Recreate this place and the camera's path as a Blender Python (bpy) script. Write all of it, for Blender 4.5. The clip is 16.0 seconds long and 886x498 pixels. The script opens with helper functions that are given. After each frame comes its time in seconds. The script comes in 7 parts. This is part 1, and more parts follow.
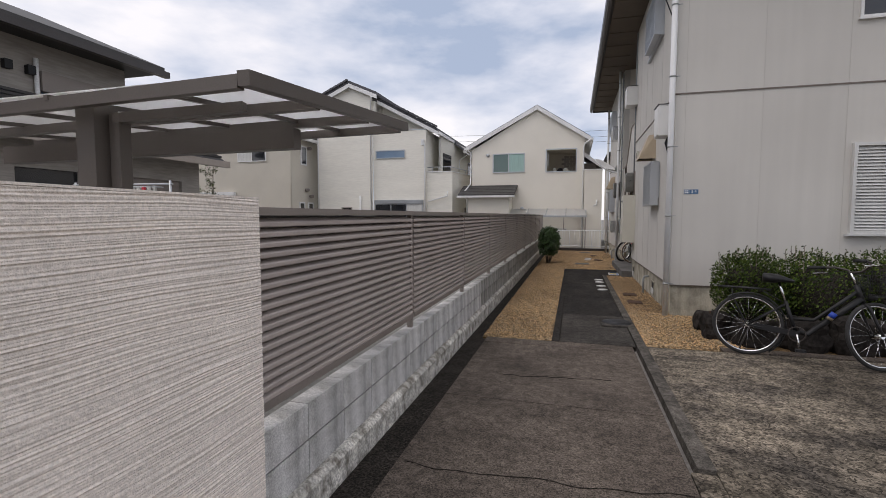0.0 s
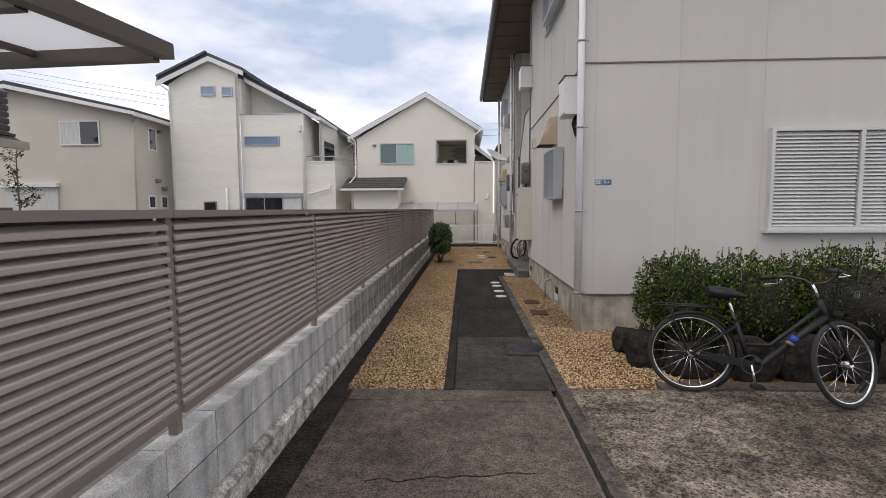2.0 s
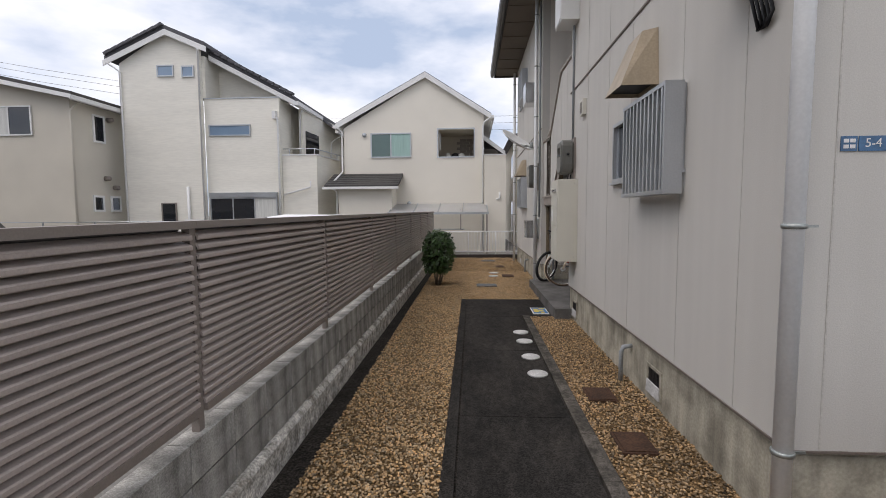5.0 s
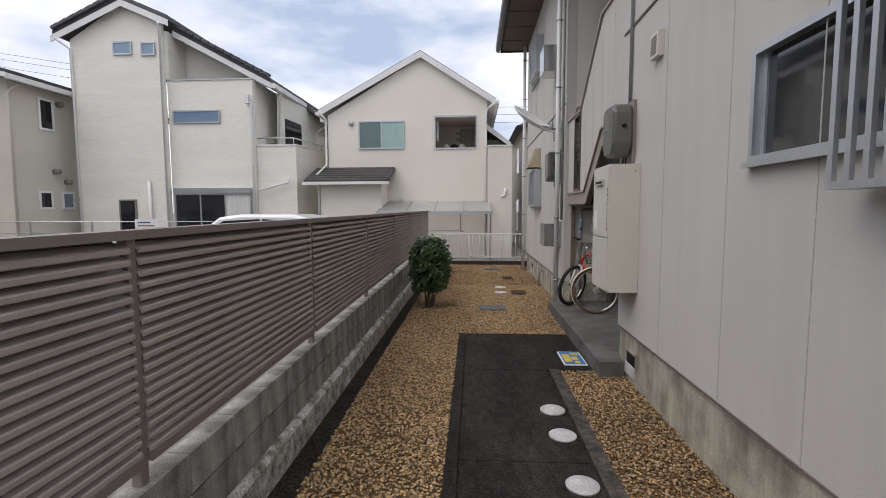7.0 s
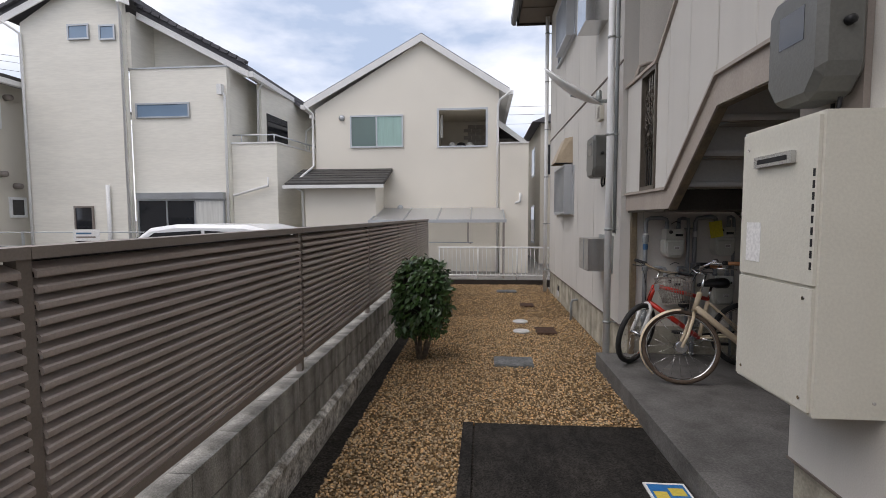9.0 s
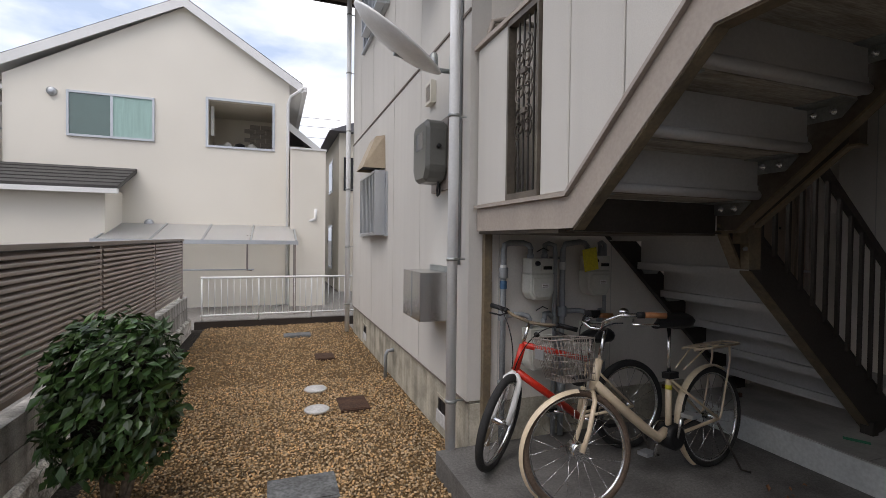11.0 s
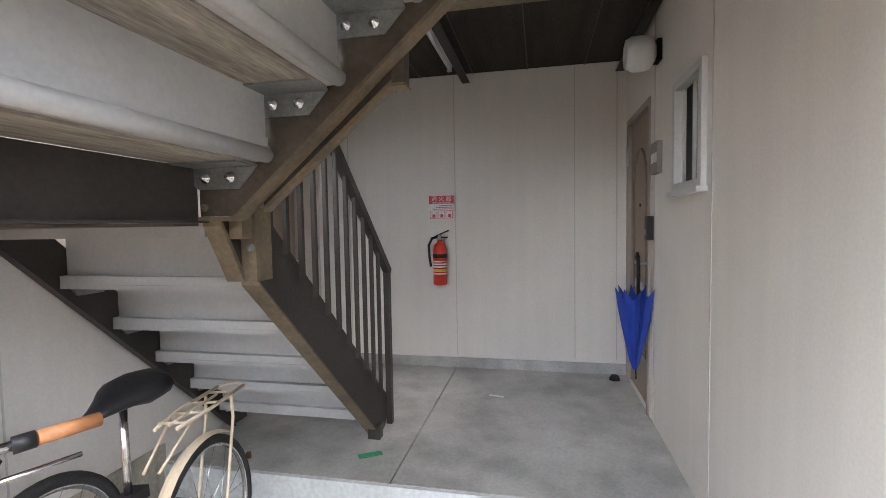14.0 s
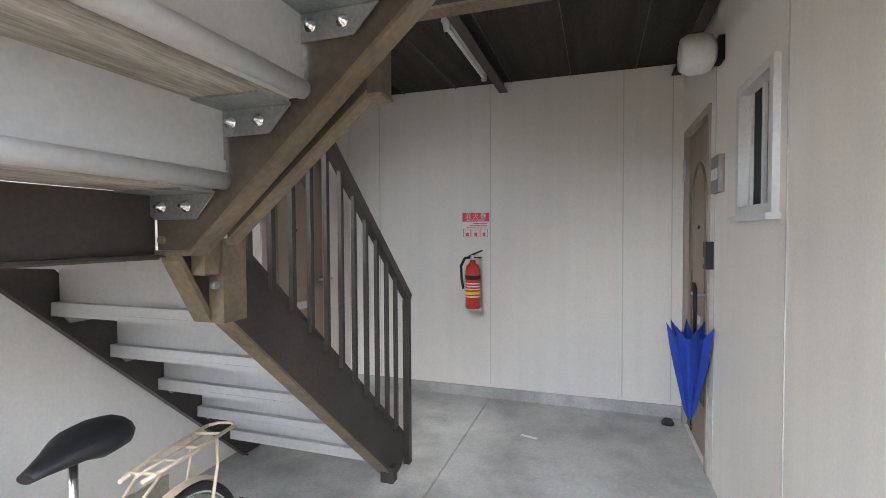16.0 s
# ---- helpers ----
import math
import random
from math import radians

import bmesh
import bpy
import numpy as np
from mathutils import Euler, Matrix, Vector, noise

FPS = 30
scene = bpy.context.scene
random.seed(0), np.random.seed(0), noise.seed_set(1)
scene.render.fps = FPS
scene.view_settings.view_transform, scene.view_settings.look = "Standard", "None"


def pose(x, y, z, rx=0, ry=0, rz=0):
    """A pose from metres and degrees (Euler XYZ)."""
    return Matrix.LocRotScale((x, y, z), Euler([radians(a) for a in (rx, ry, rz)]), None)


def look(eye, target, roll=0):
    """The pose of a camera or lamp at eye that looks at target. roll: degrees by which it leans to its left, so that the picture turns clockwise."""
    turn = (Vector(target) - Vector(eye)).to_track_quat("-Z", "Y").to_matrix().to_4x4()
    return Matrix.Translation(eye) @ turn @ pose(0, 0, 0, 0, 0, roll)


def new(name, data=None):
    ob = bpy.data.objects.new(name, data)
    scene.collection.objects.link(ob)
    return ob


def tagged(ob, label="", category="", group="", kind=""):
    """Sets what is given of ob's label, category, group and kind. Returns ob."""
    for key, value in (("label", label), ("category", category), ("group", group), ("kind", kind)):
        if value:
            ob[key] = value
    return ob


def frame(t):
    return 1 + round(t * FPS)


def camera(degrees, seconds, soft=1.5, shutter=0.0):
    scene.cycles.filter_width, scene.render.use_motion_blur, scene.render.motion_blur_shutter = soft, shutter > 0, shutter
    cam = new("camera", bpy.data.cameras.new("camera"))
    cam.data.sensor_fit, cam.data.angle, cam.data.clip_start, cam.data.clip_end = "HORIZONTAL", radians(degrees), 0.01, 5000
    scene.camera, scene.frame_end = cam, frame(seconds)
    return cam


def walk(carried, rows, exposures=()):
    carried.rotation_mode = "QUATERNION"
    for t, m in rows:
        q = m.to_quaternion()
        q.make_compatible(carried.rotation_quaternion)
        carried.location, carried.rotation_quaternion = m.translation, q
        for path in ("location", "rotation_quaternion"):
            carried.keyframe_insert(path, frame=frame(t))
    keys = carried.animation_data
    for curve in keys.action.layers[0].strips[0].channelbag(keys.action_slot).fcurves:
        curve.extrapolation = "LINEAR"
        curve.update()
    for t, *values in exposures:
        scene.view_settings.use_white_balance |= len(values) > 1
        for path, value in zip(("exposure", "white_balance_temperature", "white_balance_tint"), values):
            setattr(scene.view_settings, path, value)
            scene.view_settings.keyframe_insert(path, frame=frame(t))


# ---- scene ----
cam = camera(87.1, 16.0, soft=0.45)
PATH = [
    (0, (0.235, -1.011, 1.515), (-0.303, 0.911, 1.381), 0.1),
    (0.5, (0.215, -0.685, 1.484), (-0.057, 1.291, 1.337), -0.2),
    (1, (0.219, -0.245, 1.53), (0.071, 1.743, 1.375), -0.5),
    (1.5, (0.158, 0.284, 1.539), (0.039, 2.274, 1.378), -0.2),
    (2, (0.182, 0.833, 1.558), (0.09, 2.824, 1.397), -0.3),
    (2.5, (0.165, 1.424, 1.556), (0.035, 3.413, 1.397), -0.9),
    (3, (0.125, 2.029, 1.572), (-0.016, 4.018, 1.417), -0.7),
    (3.5, (0.119, 2.686, 1.611), (-0.063, 4.672, 1.459), -1.0),
    (4, (0.125, 3.349, 1.617), (-0.022, 5.339, 1.489), -0.5),
    (4.5, (0.169, 4.017, 1.627), (0.055, 6.009, 1.492), -0.6),
    (5, (0.196, 4.68, 1.622), (0.072, 6.67, 1.466), -0.4),
    (5.2, (0.21, 4.917, 1.637), (0.1, 6.907, 1.472), -0.4),
    (7.3, (0.183, 7.474, 1.68), (0.054, 9.463, 1.514), -0.2),
    (7.5, (0.191, 7.733, 1.688), (0.07, 9.722, 1.513), -0.1),
    (8, (0.184, 8.365, 1.699), (0.033, 10.353, 1.545), -0.3),
    (8.2, (0.18, 8.624, 1.689), (0.001, 10.61, 1.527), -0.3),
    (10.3, (0.113, 11.004, 1.684), (0.192, 13.001, 1.618), 0.5),
    (10.5, (0.156, 11.229, 1.677), (0.4, 13.213, 1.612), 0.4),
    (11, (0.335, 11.751, 1.688), (1.017, 13.631, 1.651), 0.7),
    (11.5, (0.562, 12.172, 1.694), (1.714, 13.807, 1.663), -0.3),
    (12, (0.772, 12.501, 1.722), (2.382, 13.684, 1.666), -0.4),
    (12.5, (1.034, 12.66, 1.735), (2.844, 13.506, 1.642), -0.7),
    (13, (1.201, 12.766, 1.744), (3.093, 13.408, 1.651), -0.7),
    (13.5, (1.287, 12.831, 1.744), (3.223, 13.326, 1.655), -0.5),
    (14, (1.512, 12.749, 1.729), (3.467, 13.158, 1.623), -1.0),
    (14.5, (1.777, 12.613, 1.807), (3.721, 13.078, 1.719), -1.2),
    (15, (1.834, 12.622, 1.815), (3.761, 13.154, 1.745), -0.6),
    (15.5, (1.844, 12.634, 1.812), (3.756, 13.22, 1.747), -0.4),
    (16, (1.841, 12.636, 1.808), (3.738, 13.266, 1.747), -0.3),
]
walk(cam, [(t, look(eye, target, roll)) for t, eye, target, roll in PATH],
     exposures=[(0, 0.18, 6800, 17), (0.6, 0.4, 6800, 17), (2, 0.42, 6800, 17), (5, 0.4, 6750, 16), (8, 0.46, 6700, 16), (10.3, 0.58, 6700, 16), (11.2, 0.78, 6700, 16), (11.7, 1.15, 6700, 16), (12.0, 1.65, 6700, 16), (12.5, 2.66, 6750, 16),
                (13.0, 3.22, 6700, 15), (14.0, 3.65, 6500, 14), (15.0, 4.05, 6350, 12), (16, 4.1, 6250, 11)])

# ---- daylight: bright overcast ----
SUN_EL, SUN_AZ = 62, 230
world = bpy.data.worlds.new("sky")
scene.world = world
world.use_nodes = True
wn, wl = world.node_tree.nodes, world.node_tree.links
wn.clear()
w_out = wn.new("ShaderNodeOutputWorld")
w_bg = wn.new("ShaderNodeBackground")
w_bg.inputs["Strength"].default_value = 0.1
w_sky = wn.new("ShaderNodeTexSky")
w_sky.sky_type = 'NISHITA'
w_sky.sun_disc = False
w_sky.sun_elevation = radians(SUN_EL)
w_sky.sun_rotation = radians(SUN_AZ)
w_tc = wn.new("ShaderNodeTexCoord")
w_map = wn.new("ShaderNodeMapping")
w_map.inputs["Scale"].default_value = (1.0, 1.0, 2.6)
w_map.inputs["Location"].default_value = (0.35, 0.2, 0.1)
w_noise = wn.new("ShaderNodeTexNoise")
w_noise.inputs["Scale"].default_value = 2.6
w_noise.inputs["Detail"].default_value = 7
w_noise.inputs["Roughness"].default_value = 0.52
w_ramp = wn.new("ShaderNodeValToRGB")
w_ramp.color_ramp.elements[0].position = 0.36
w_ramp.color_ramp.elements[0].color = (3.7, 4.7, 6.2, 1)
w_ramp.color_ramp.elements[1].position = 0.6
w_ramp.color_ramp.elements[1].color = (9.0, 9.3, 9.6, 1)
w_mid = w_ramp.color_ramp.elements.new(0.47)
w_mid.color = (6.4, 7.1, 8.1, 1)
w_mix = wn.new("ShaderNodeMixRGB")
w_mix.inputs[0].default_value = 0.9
for a, b in ((w_tc.outputs["Generated"], w_map.inputs["Vector"]), (w_map.outputs["Vector"], w_noise.inputs["Vector"]),
             (w_noise.outputs["Fac"], w_ramp.inputs["Fac"]), (w_sky.outputs["Color"], w_mix.inputs[1]),
             (w_ramp.outputs["Color"], w_mix.inputs[2]), (w_mix.outputs["Color"], w_bg.inputs["Color"]),
             (w_bg.outputs["Background"], w_out.inputs["Surface"])):
    wl.new(a, b)
sun = new("sun", bpy.data.lights.new("sun", 'SUN'))
sun.data.energy = 1.1
sun.data.angle = radians(55)
sun.data.color = (1.0, 0.96, 0.9)
sun.matrix_world = look((0, 0, 30), (-10 * math.sin(radians(SUN_AZ)), -10 * math.cos(radians(SUN_AZ)), 30 - 10 * math.tan(radians(SUN_EL))))


# ---- materials ----
def mat(name, col, rough=0.8, metal=0.0, blotch=(1.5, 0.12), grain=(60, 0.1), bump=(80, 0.1), streak=0.0, rand=0.0, island=0.0, tint=None, spec=0.5, stretch=(1, 1, 1), speck=None):
    """A surface with broad blotches, fine grain, relief, and where asked rain streaks and differences from piece to piece."""
    m = bpy.data.materials.new(name)
    m.use_nodes = True
    n, l = m.node_tree.nodes, m.node_tree.links
    b = n["Principled BSDF"]
    b.inputs["Roughness"].default_value = rough
    b.inputs["Metallic"].default_value = metal
    b.inputs["Specular IOR Level"].default_value = spec
    tc = n.new("ShaderNodeTexCoord")
    mp = n.new("ShaderNodeMapping")
    mp.inputs["Scale"].default_value = stretch
    l.new(tc.outputs["Object"], mp.inputs["Vector"])

    def tex(scale, detail, vec=None):
        t = n.new("ShaderNodeTexNoise")
        t.inputs["Scale"].default_value = scale
        t.inputs["Detail"].default_value = detail
        l.new(vec or mp.outputs["Vector"], t.inputs["Vector"])
        return t.outputs["Fac"]

    def spread(fac, amount, lo=0.3, hi=0.7):
        r = n.new("ShaderNodeMapRange")
        r.inputs[1].default_value, r.inputs[2].default_value = lo, hi
        r.inputs[3].default_value, r.inputs[4].default_value = 1 - amount, 1 + amount
        l.new(fac, r.inputs[0])
        return r.outputs[0]

    def times(a, c):
        q = n.new("ShaderNodeMath")
        q.operation = 'MULTIPLY'
        l.new(a, q.inputs[0])
        l.new(c, q.inputs[1])
        return q.outputs[0]
    value = spread(tex(blotch[0], 4), blotch[1])
    if grain[1]:
        value = times(value, spread(tex(grain[0], 6), grain[1], 0.37, 0.63))
    if speck:
        vo = n.new("ShaderNodeTexVoronoi")
        vo.inputs["Scale"].default_value = speck[0]
        l.new(tc.outputs["Object"], vo.inputs["Vector"])
        sx_ = n.new("ShaderNodeSeparateColor")
        l.new(vo.outputs["Color"], sx_.inputs[0])
        value = times(value, spread(sx_.outputs[0], speck[1], 0, 1))
    if streak:
        sm = n.new("ShaderNodeMapping")
        sm.inputs["Scale"].default_value = (9, 9, 0.35)
        l.new(tc.outputs["Object"], sm.inputs["Vector"])
        value = times(value, spread(tex(1.0, 5, sm.outputs["Vector"]), streak, 0.35, 0.75))
    if rand:
        oi = n.new("ShaderNodeObjectInfo")
        value = times(value, spread(oi.outputs["Random"], rand, 0, 1))
    if island:
        ge = n.new("ShaderNodeNewGeometry")
        value = times(value, spread(ge.outputs["Random Per Island"], island, 0, 1))
    mul = n.new("ShaderNodeMixRGB")
    mul.blend_type = 'MULTIPLY'
    mul.inputs[0].default_value = 1
    mul.inputs[1].default_value = (*col, 1)
    if tint:
        ti = n.new("ShaderNodeMixRGB")
        ti.inputs[1].default_value, ti.inputs[2].default_value = (*col, 1), (*tint, 1)
        if island:
            ge2 = n.new("ShaderNodeNewGeometry")
            wn2 = n.new("ShaderNodeTexWhiteNoise")
            wn2.noise_dimensions = '1D'
            l.new(ge2.outputs["Random Per Island"], wn2.inputs["W"])
            l.new(wn2.outputs["Value"], ti.inputs[0])
        else:
            r = n.new("ShaderNodeMapRange")
            r.inputs[1].default_value, r.inputs[2].default_value = 0.42, 0.68
            l.new(tex(blotch[0] * 2.3, 6), r.inputs[0])
            l.new(r.outputs[0], ti.inputs[0])
        l.new(ti.outputs[0], mul.inputs[1])
    l.new(value, mul.inputs[2])
    l.new(mul.outputs[0], b.inputs["Base Color"])
    if bump[1]:
        bp = n.new("ShaderNodeBump")
        bp.inputs["Strength"].default_value = bump[1]
        bp.inputs["Distance"].default_value = 0.01
        l.new(tex(bump[0], 4), bp.inputs["Height"])
        l.new(bp.outputs[0], b.inputs["Normal"])
    return m


M = dict(
    wall=mat("cream_render", (0.57, 0.55, 0.51), 0.9, blotch=(0.7, 0.05), grain=(150, 0.04), bump=(170, 0.15), streak=0.025, spec=0.25),
    wall_in=mat("pale_panel_wall", (0.76, 0.72, 0.66), 0.75, blotch=(0.8, 0.05), grain=(90, 0.03), bump=(60, 0.05), streak=0.03, spec=0.3),
    base=mat("foundation_mortar", (0.46, 0.43, 0.35), 0.92, blotch=(1.8, 0.14), grain=(60, 0.1), bump=(70, 0.2), streak=0.22, tint=(0.27, 0.25, 0.2), spec=0.2),
    band=mat("brown_joint", (0.16, 0.13, 0.11), 0.7),
    stucco=mat("combed_stucco", (0.84, 0.76, 0.68), 0.95, blotch=(3, 0.05), grain=(90, 0.1), bump=(180, 0.4), spec=0.2),
    slat=mat("bronze_aluminium", (0.43, 0.37, 0.335), 0.5, 0.1, blotch=(2, 0.06), grain=(120, 0.05), bump=(100, 0.02), rand=0.05),
    slat_d=mat("dark_bronze_post", (0.25, 0.215, 0.19), 0.5, 0.1, blotch=(2, 0.06), grain=(120, 0.05), bump=(100, 0.02)),
    block=mat("concrete_block", (0.56, 0.55, 0.53), 0.95, blotch=(2.2, 0.22), grain=(90, 0.12), bump=(140, 0.4), streak=0.24, rand=0.12, speck=(170, 0.16), tint=(0.4, 0.39, 0.36), spec=0.2),
    block_old_shaded=mat("aged_shaded_concrete_block", (0.34, 0.33, 0.305), 0.95, blotch=(2.2, 0.25), grain=(90, 0.12), bump=(140, 0.4), streak=0.3, rand=0.15, speck=(170, 0.16), tint=(0.2, 0.195, 0.175), spec=0.15),
    mortar=mat("block_mortar", (0.1, 0.096, 0.09), 0.95),
    ledge=mat("weathered_ledge", (0.56, 0.54, 0.49), 0.95, blotch=(5, 0.3), grain=(60, 0.3), bump=(90, 0.5), tint=(0.2, 0.18, 0.15), spec=0.2),
    soil=mat("damp_soil_and_core_shade", (0.03, 0.026, 0.022), 0.95, blotch=(5, 0.3), grain=(60, 0.4), bump=(50, 0.8), spec=0.12, speck=(110, 0.6)),
    gravel=mat("ochre_gravel_bed", (0.15, 0.095, 0.045), 0.95, blotch=(1.2, 0.1), grain=(90, 0.5), bump=(70, 1.0), speck=(75, 0.5), spec=0.2),
    pebble=mat("ochre_pebble", (0.52, 0.325, 0.15), 0.8, blotch=(1.0, 0.15), grain=(160, 0.12), bump=(200, 0.1), island=0.7, tint=(0.35, 0.28, 0.19), spec=0.3),
    pebble_d=mat("dull_brown_pebble", (0.4, 0.255, 0.125), 0.85, blotch=(1.0, 0.2), grain=(160, 0.12), bump=(200, 0.1), island=0.75, tint=(0.24, 0.185, 0.125), spec=0.25),
    slab=mat("dark_path_concrete", (0.026, 0.024, 0.022), 0.92, blotch=(0.8, 0.3), grain=(11, 0.2), bump=(150, 0.5), tint=(0.04, 0.036, 0.032), spec=0.1, speck=(130, 0.5), stretch=(1.6, 0.7, 1)),
    drive=mat("worn_drive_concrete", (0.115, 0.095, 0.078), 0.92, blotch=(0.8, 0.25), grain=(12, 0.2), bump=(140, 0.5), tint=(0.08, 0.066, 0.055), spec=0.15, speck=(120, 0.55)),
    slab_l=mat("worn_path_concrete", (0.06, 0.055, 0.049), 0.92, blotch=(0.8, 0.3), grain=(11, 0.2), bump=(150, 0.5), tint=(0.04, 0.036, 0.032), spec=0.1, speck=(120, 0.5)),
    kerb=mat("kerb_concrete", (0.1, 0.09, 0.078), 0.92, blotch=(1.3, 0.35), grain=(20, 0.3), bump=(90, 0.4), tint=(0.05, 0.046, 0.04), spec=0.15, speck=(140, 0.35)),
    asphalt=mat("worn_asphalt", (0.165, 0.14, 0.108), 0.94, blotch=(0.9, 0.45), grain=(10, 0.35), bump=(90, 1.0), tint=(0.062, 0.054, 0.046), spec=0.15, speck=(75, 0.75)),
    ground=mat("far_ground", (0.2, 0.19, 0.175), 0.95, blotch=(0.4, 0.2), grain=(20, 0.2)),
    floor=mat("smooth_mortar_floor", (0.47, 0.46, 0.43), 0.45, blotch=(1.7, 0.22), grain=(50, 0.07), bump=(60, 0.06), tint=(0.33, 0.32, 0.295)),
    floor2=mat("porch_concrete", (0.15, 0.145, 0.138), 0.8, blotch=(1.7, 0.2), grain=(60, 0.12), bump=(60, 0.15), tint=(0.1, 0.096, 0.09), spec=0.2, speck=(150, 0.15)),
    stepf=mat("pale_step_face", (0.55, 0.57, 0.56), 0.7, blotch=(3, 0.12), grain=(40, 0.08)),
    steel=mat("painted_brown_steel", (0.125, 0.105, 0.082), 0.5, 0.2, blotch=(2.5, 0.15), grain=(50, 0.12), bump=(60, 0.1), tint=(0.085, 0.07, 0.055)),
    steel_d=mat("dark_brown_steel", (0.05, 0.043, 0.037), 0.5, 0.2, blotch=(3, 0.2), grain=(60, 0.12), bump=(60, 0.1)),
    edge=mat("ochre_worn_lit_edge", (0.21, 0.165, 0.105), 0.55, 0.2, blotch=(3, 0.16), grain=(50, 0.12), tint=(0.15, 0.12, 0.085)),
    fascia=mat("taupe_fascia_paint", (0.36, 0.31, 0.265), 0.6, 0.0, blotch=(2, 0.06), grain=(60, 0.05), streak=0.06),
    tread=mat("grey_tread_metal", (0.46, 0.455, 0.44), 0.55, 0.0, blotch=(1.2, 0.08), grain=(60, 0.04), streak=0.03, bump=(40, 0.04)),
    tread_u=mat("board_marked_tread", (0.36, 0.33, 0.28), 0.75, blotch=(3, 0.2), grain=(30, 0.2), bump=(40, 0.2), stretch=(0.6, 5, 5), tint=(0.24, 0.21, 0.17)),
    galv=mat("galvanised_bracket", (0.34, 0.36, 0.35), 0.45, 0.7, blotch=(8, 0.2), grain=(90, 0.1)),
    deck=mat("dark_deck_board", (0.046, 0.04, 0.034), 0.85, blotch=(2, 0.3), grain=(30, 0.25), bump=(40, 0.3), stretch=(0.5, 6, 1), spec=0.2),
    white=mat("white_plastic", (0.72, 0.72, 0.7), 0.45, blotch=(2, 0.05), grain=(60, 0.03)),
    pipe=mat("white_downpipe", (0.76, 0.77, 0.77), 0.45, blotch=(2, 0.06), grain=(60, 0.03), streak=0.06),
    cream_metal=mat("ivory_metal", (0.6, 0.58, 0.5), 0.45, 0.0, blotch=(2, 0.05), grain=(80, 0.03)),
    tan_metal=mat("tan_hood_metal", (0.42, 0.34, 0.24), 0.5, 0.1, blotch=(3, 0.1), grain=(60, 0.06), streak=0.1),
    alu=mat("silver_aluminium", (0.5, 0.52, 0.54), 0.38, 0.75, blotch=(2, 0.08), grain=(90, 0.04)),
    stainless=mat("stainless_steel", (0.6, 0.6, 0.6), 0.22, 1.0, blotch=(2, 0.1), grain=(90, 0.03), bump=(4, 0.05)),
    shutter=mat("pale_shutter_metal", (0.6, 0.6, 0.58), 0.5, 0.1, blotch=(2, 0.06), grain=(60, 0.04)),
    black=mat("black_plastic", (0.014, 0.014, 0.015), 0.5, blotch=(3, 0.1), grain=(80, 0.05), spec=0.3),
    dark_box=mat("smoky_grey_plastic", (0.12, 0.12, 0.108), 0.35, blotch=(3, 0.1), grain=(80, 0.05)),
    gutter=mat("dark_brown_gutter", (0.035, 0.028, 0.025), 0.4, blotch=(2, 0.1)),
    soffit=mat("soffit_board", (0.13, 0.105, 0.08), 0.85, blotch=(1.5, 0.12)),
    tile_roof=mat("grey_roof_tile", (0.085, 0.085, 0.095), 0.7, blotch=(2, 0.15), grain=(60, 0.15), rand=0.15, island=0.2),
    dark_roof=mat("dark_slate_roof", (0.045, 0.042, 0.04), 0.6, blotch=(2, 0.15), grain=(60, 0.15)),
    fas_white=mat("white_bargeboard", (0.75, 0.75, 0.74), 0.5, blotch=(1, 0.04)),
    house_a=mat("ivory_brick_siding", (0.8, 0.775, 0.7), 0.88, blotch=(1, 0.04), grain=(9, 0.03), bump=(12, 0.28), stretch=(0.35, 0.35, 2.2), spec=0.2),
    house_b=mat("ivory_render", (0.78, 0.74, 0.655), 0.9, blotch=(0.7, 0.04), grain=(60, 0.04), bump=(90, 0.1), spec=0.2),
    house_c=mat("beige_render", (0.6, 0.56, 0.48), 0.9, blotch=(0.7, 0.05), grain=(60, 0.04), bump=(90, 0.1)),
    house_d=mat("grey_brick_siding", (0.33, 0.305, 0.275), 0.85, blotch=(1, 0.06), grain=(9, 0.1), bump=(12, 0.5), stretch=(0.4, 0.4, 3), spec=0.2),
    polycarb=mat("frosted_roof_sheet", (0.5, 0.51, 0.5), 0.35, blotch=(2, 0.05)),
    curtain=mat("pale_green_curtain", (0.34, 0.5, 0.46), 0.85, blotch=(3, 0.1), stretch=(6, 6, 0.4)),
    curtain_w=mat("white_curtain", (0.6, 0.6, 0.57), 0.85, blotch=(3, 0.1), stretch=(6, 6, 0.4)),
    dark_room=mat("dim_room", (0.04, 0.04, 0.042), 0.9),
    rust=mat("rusty_iron_cover", (0.07, 0.035, 0.02), 0.8, 0.3, blotch=(8, 0.3), grain=(60, 0.3), bump=(60, 0.4)),
    cover=mat("grey_cover_stone", (0.12, 0.125, 0.125), 0.8, blotch=(9, 0.35), grain=(40, 0.3), bump=(50, 0.4)),
    iron=mat("black_cast_iron", (0.03, 0.03, 0.032), 0.6, 0.5, blotch=(6, 0.2), grain=(60, 0.2), bump=(120, 0.5)),
    disc=mat("pale_stone_disc", (0.48, 0.48, 0.47), 0.85, blotch=(8, 0.2), grain=(60, 0.12), bump=(60, 0.3)),
    rock=mat("dark_garden_rock", (0.024, 0.021, 0.019), 0.92, blotch=(5, 0.35), grain=(30, 0.3), bump=(14, 0.9), spec=0.12),
    leaf=mat("glossy_camellia_leaf", (0.025, 0.062, 0.018), 0.38, blotch=(4, 0.2), grain=(40, 0.1), bump=(40, 0.05), island=0.5, tint=(0.045, 0.09, 0.02)),
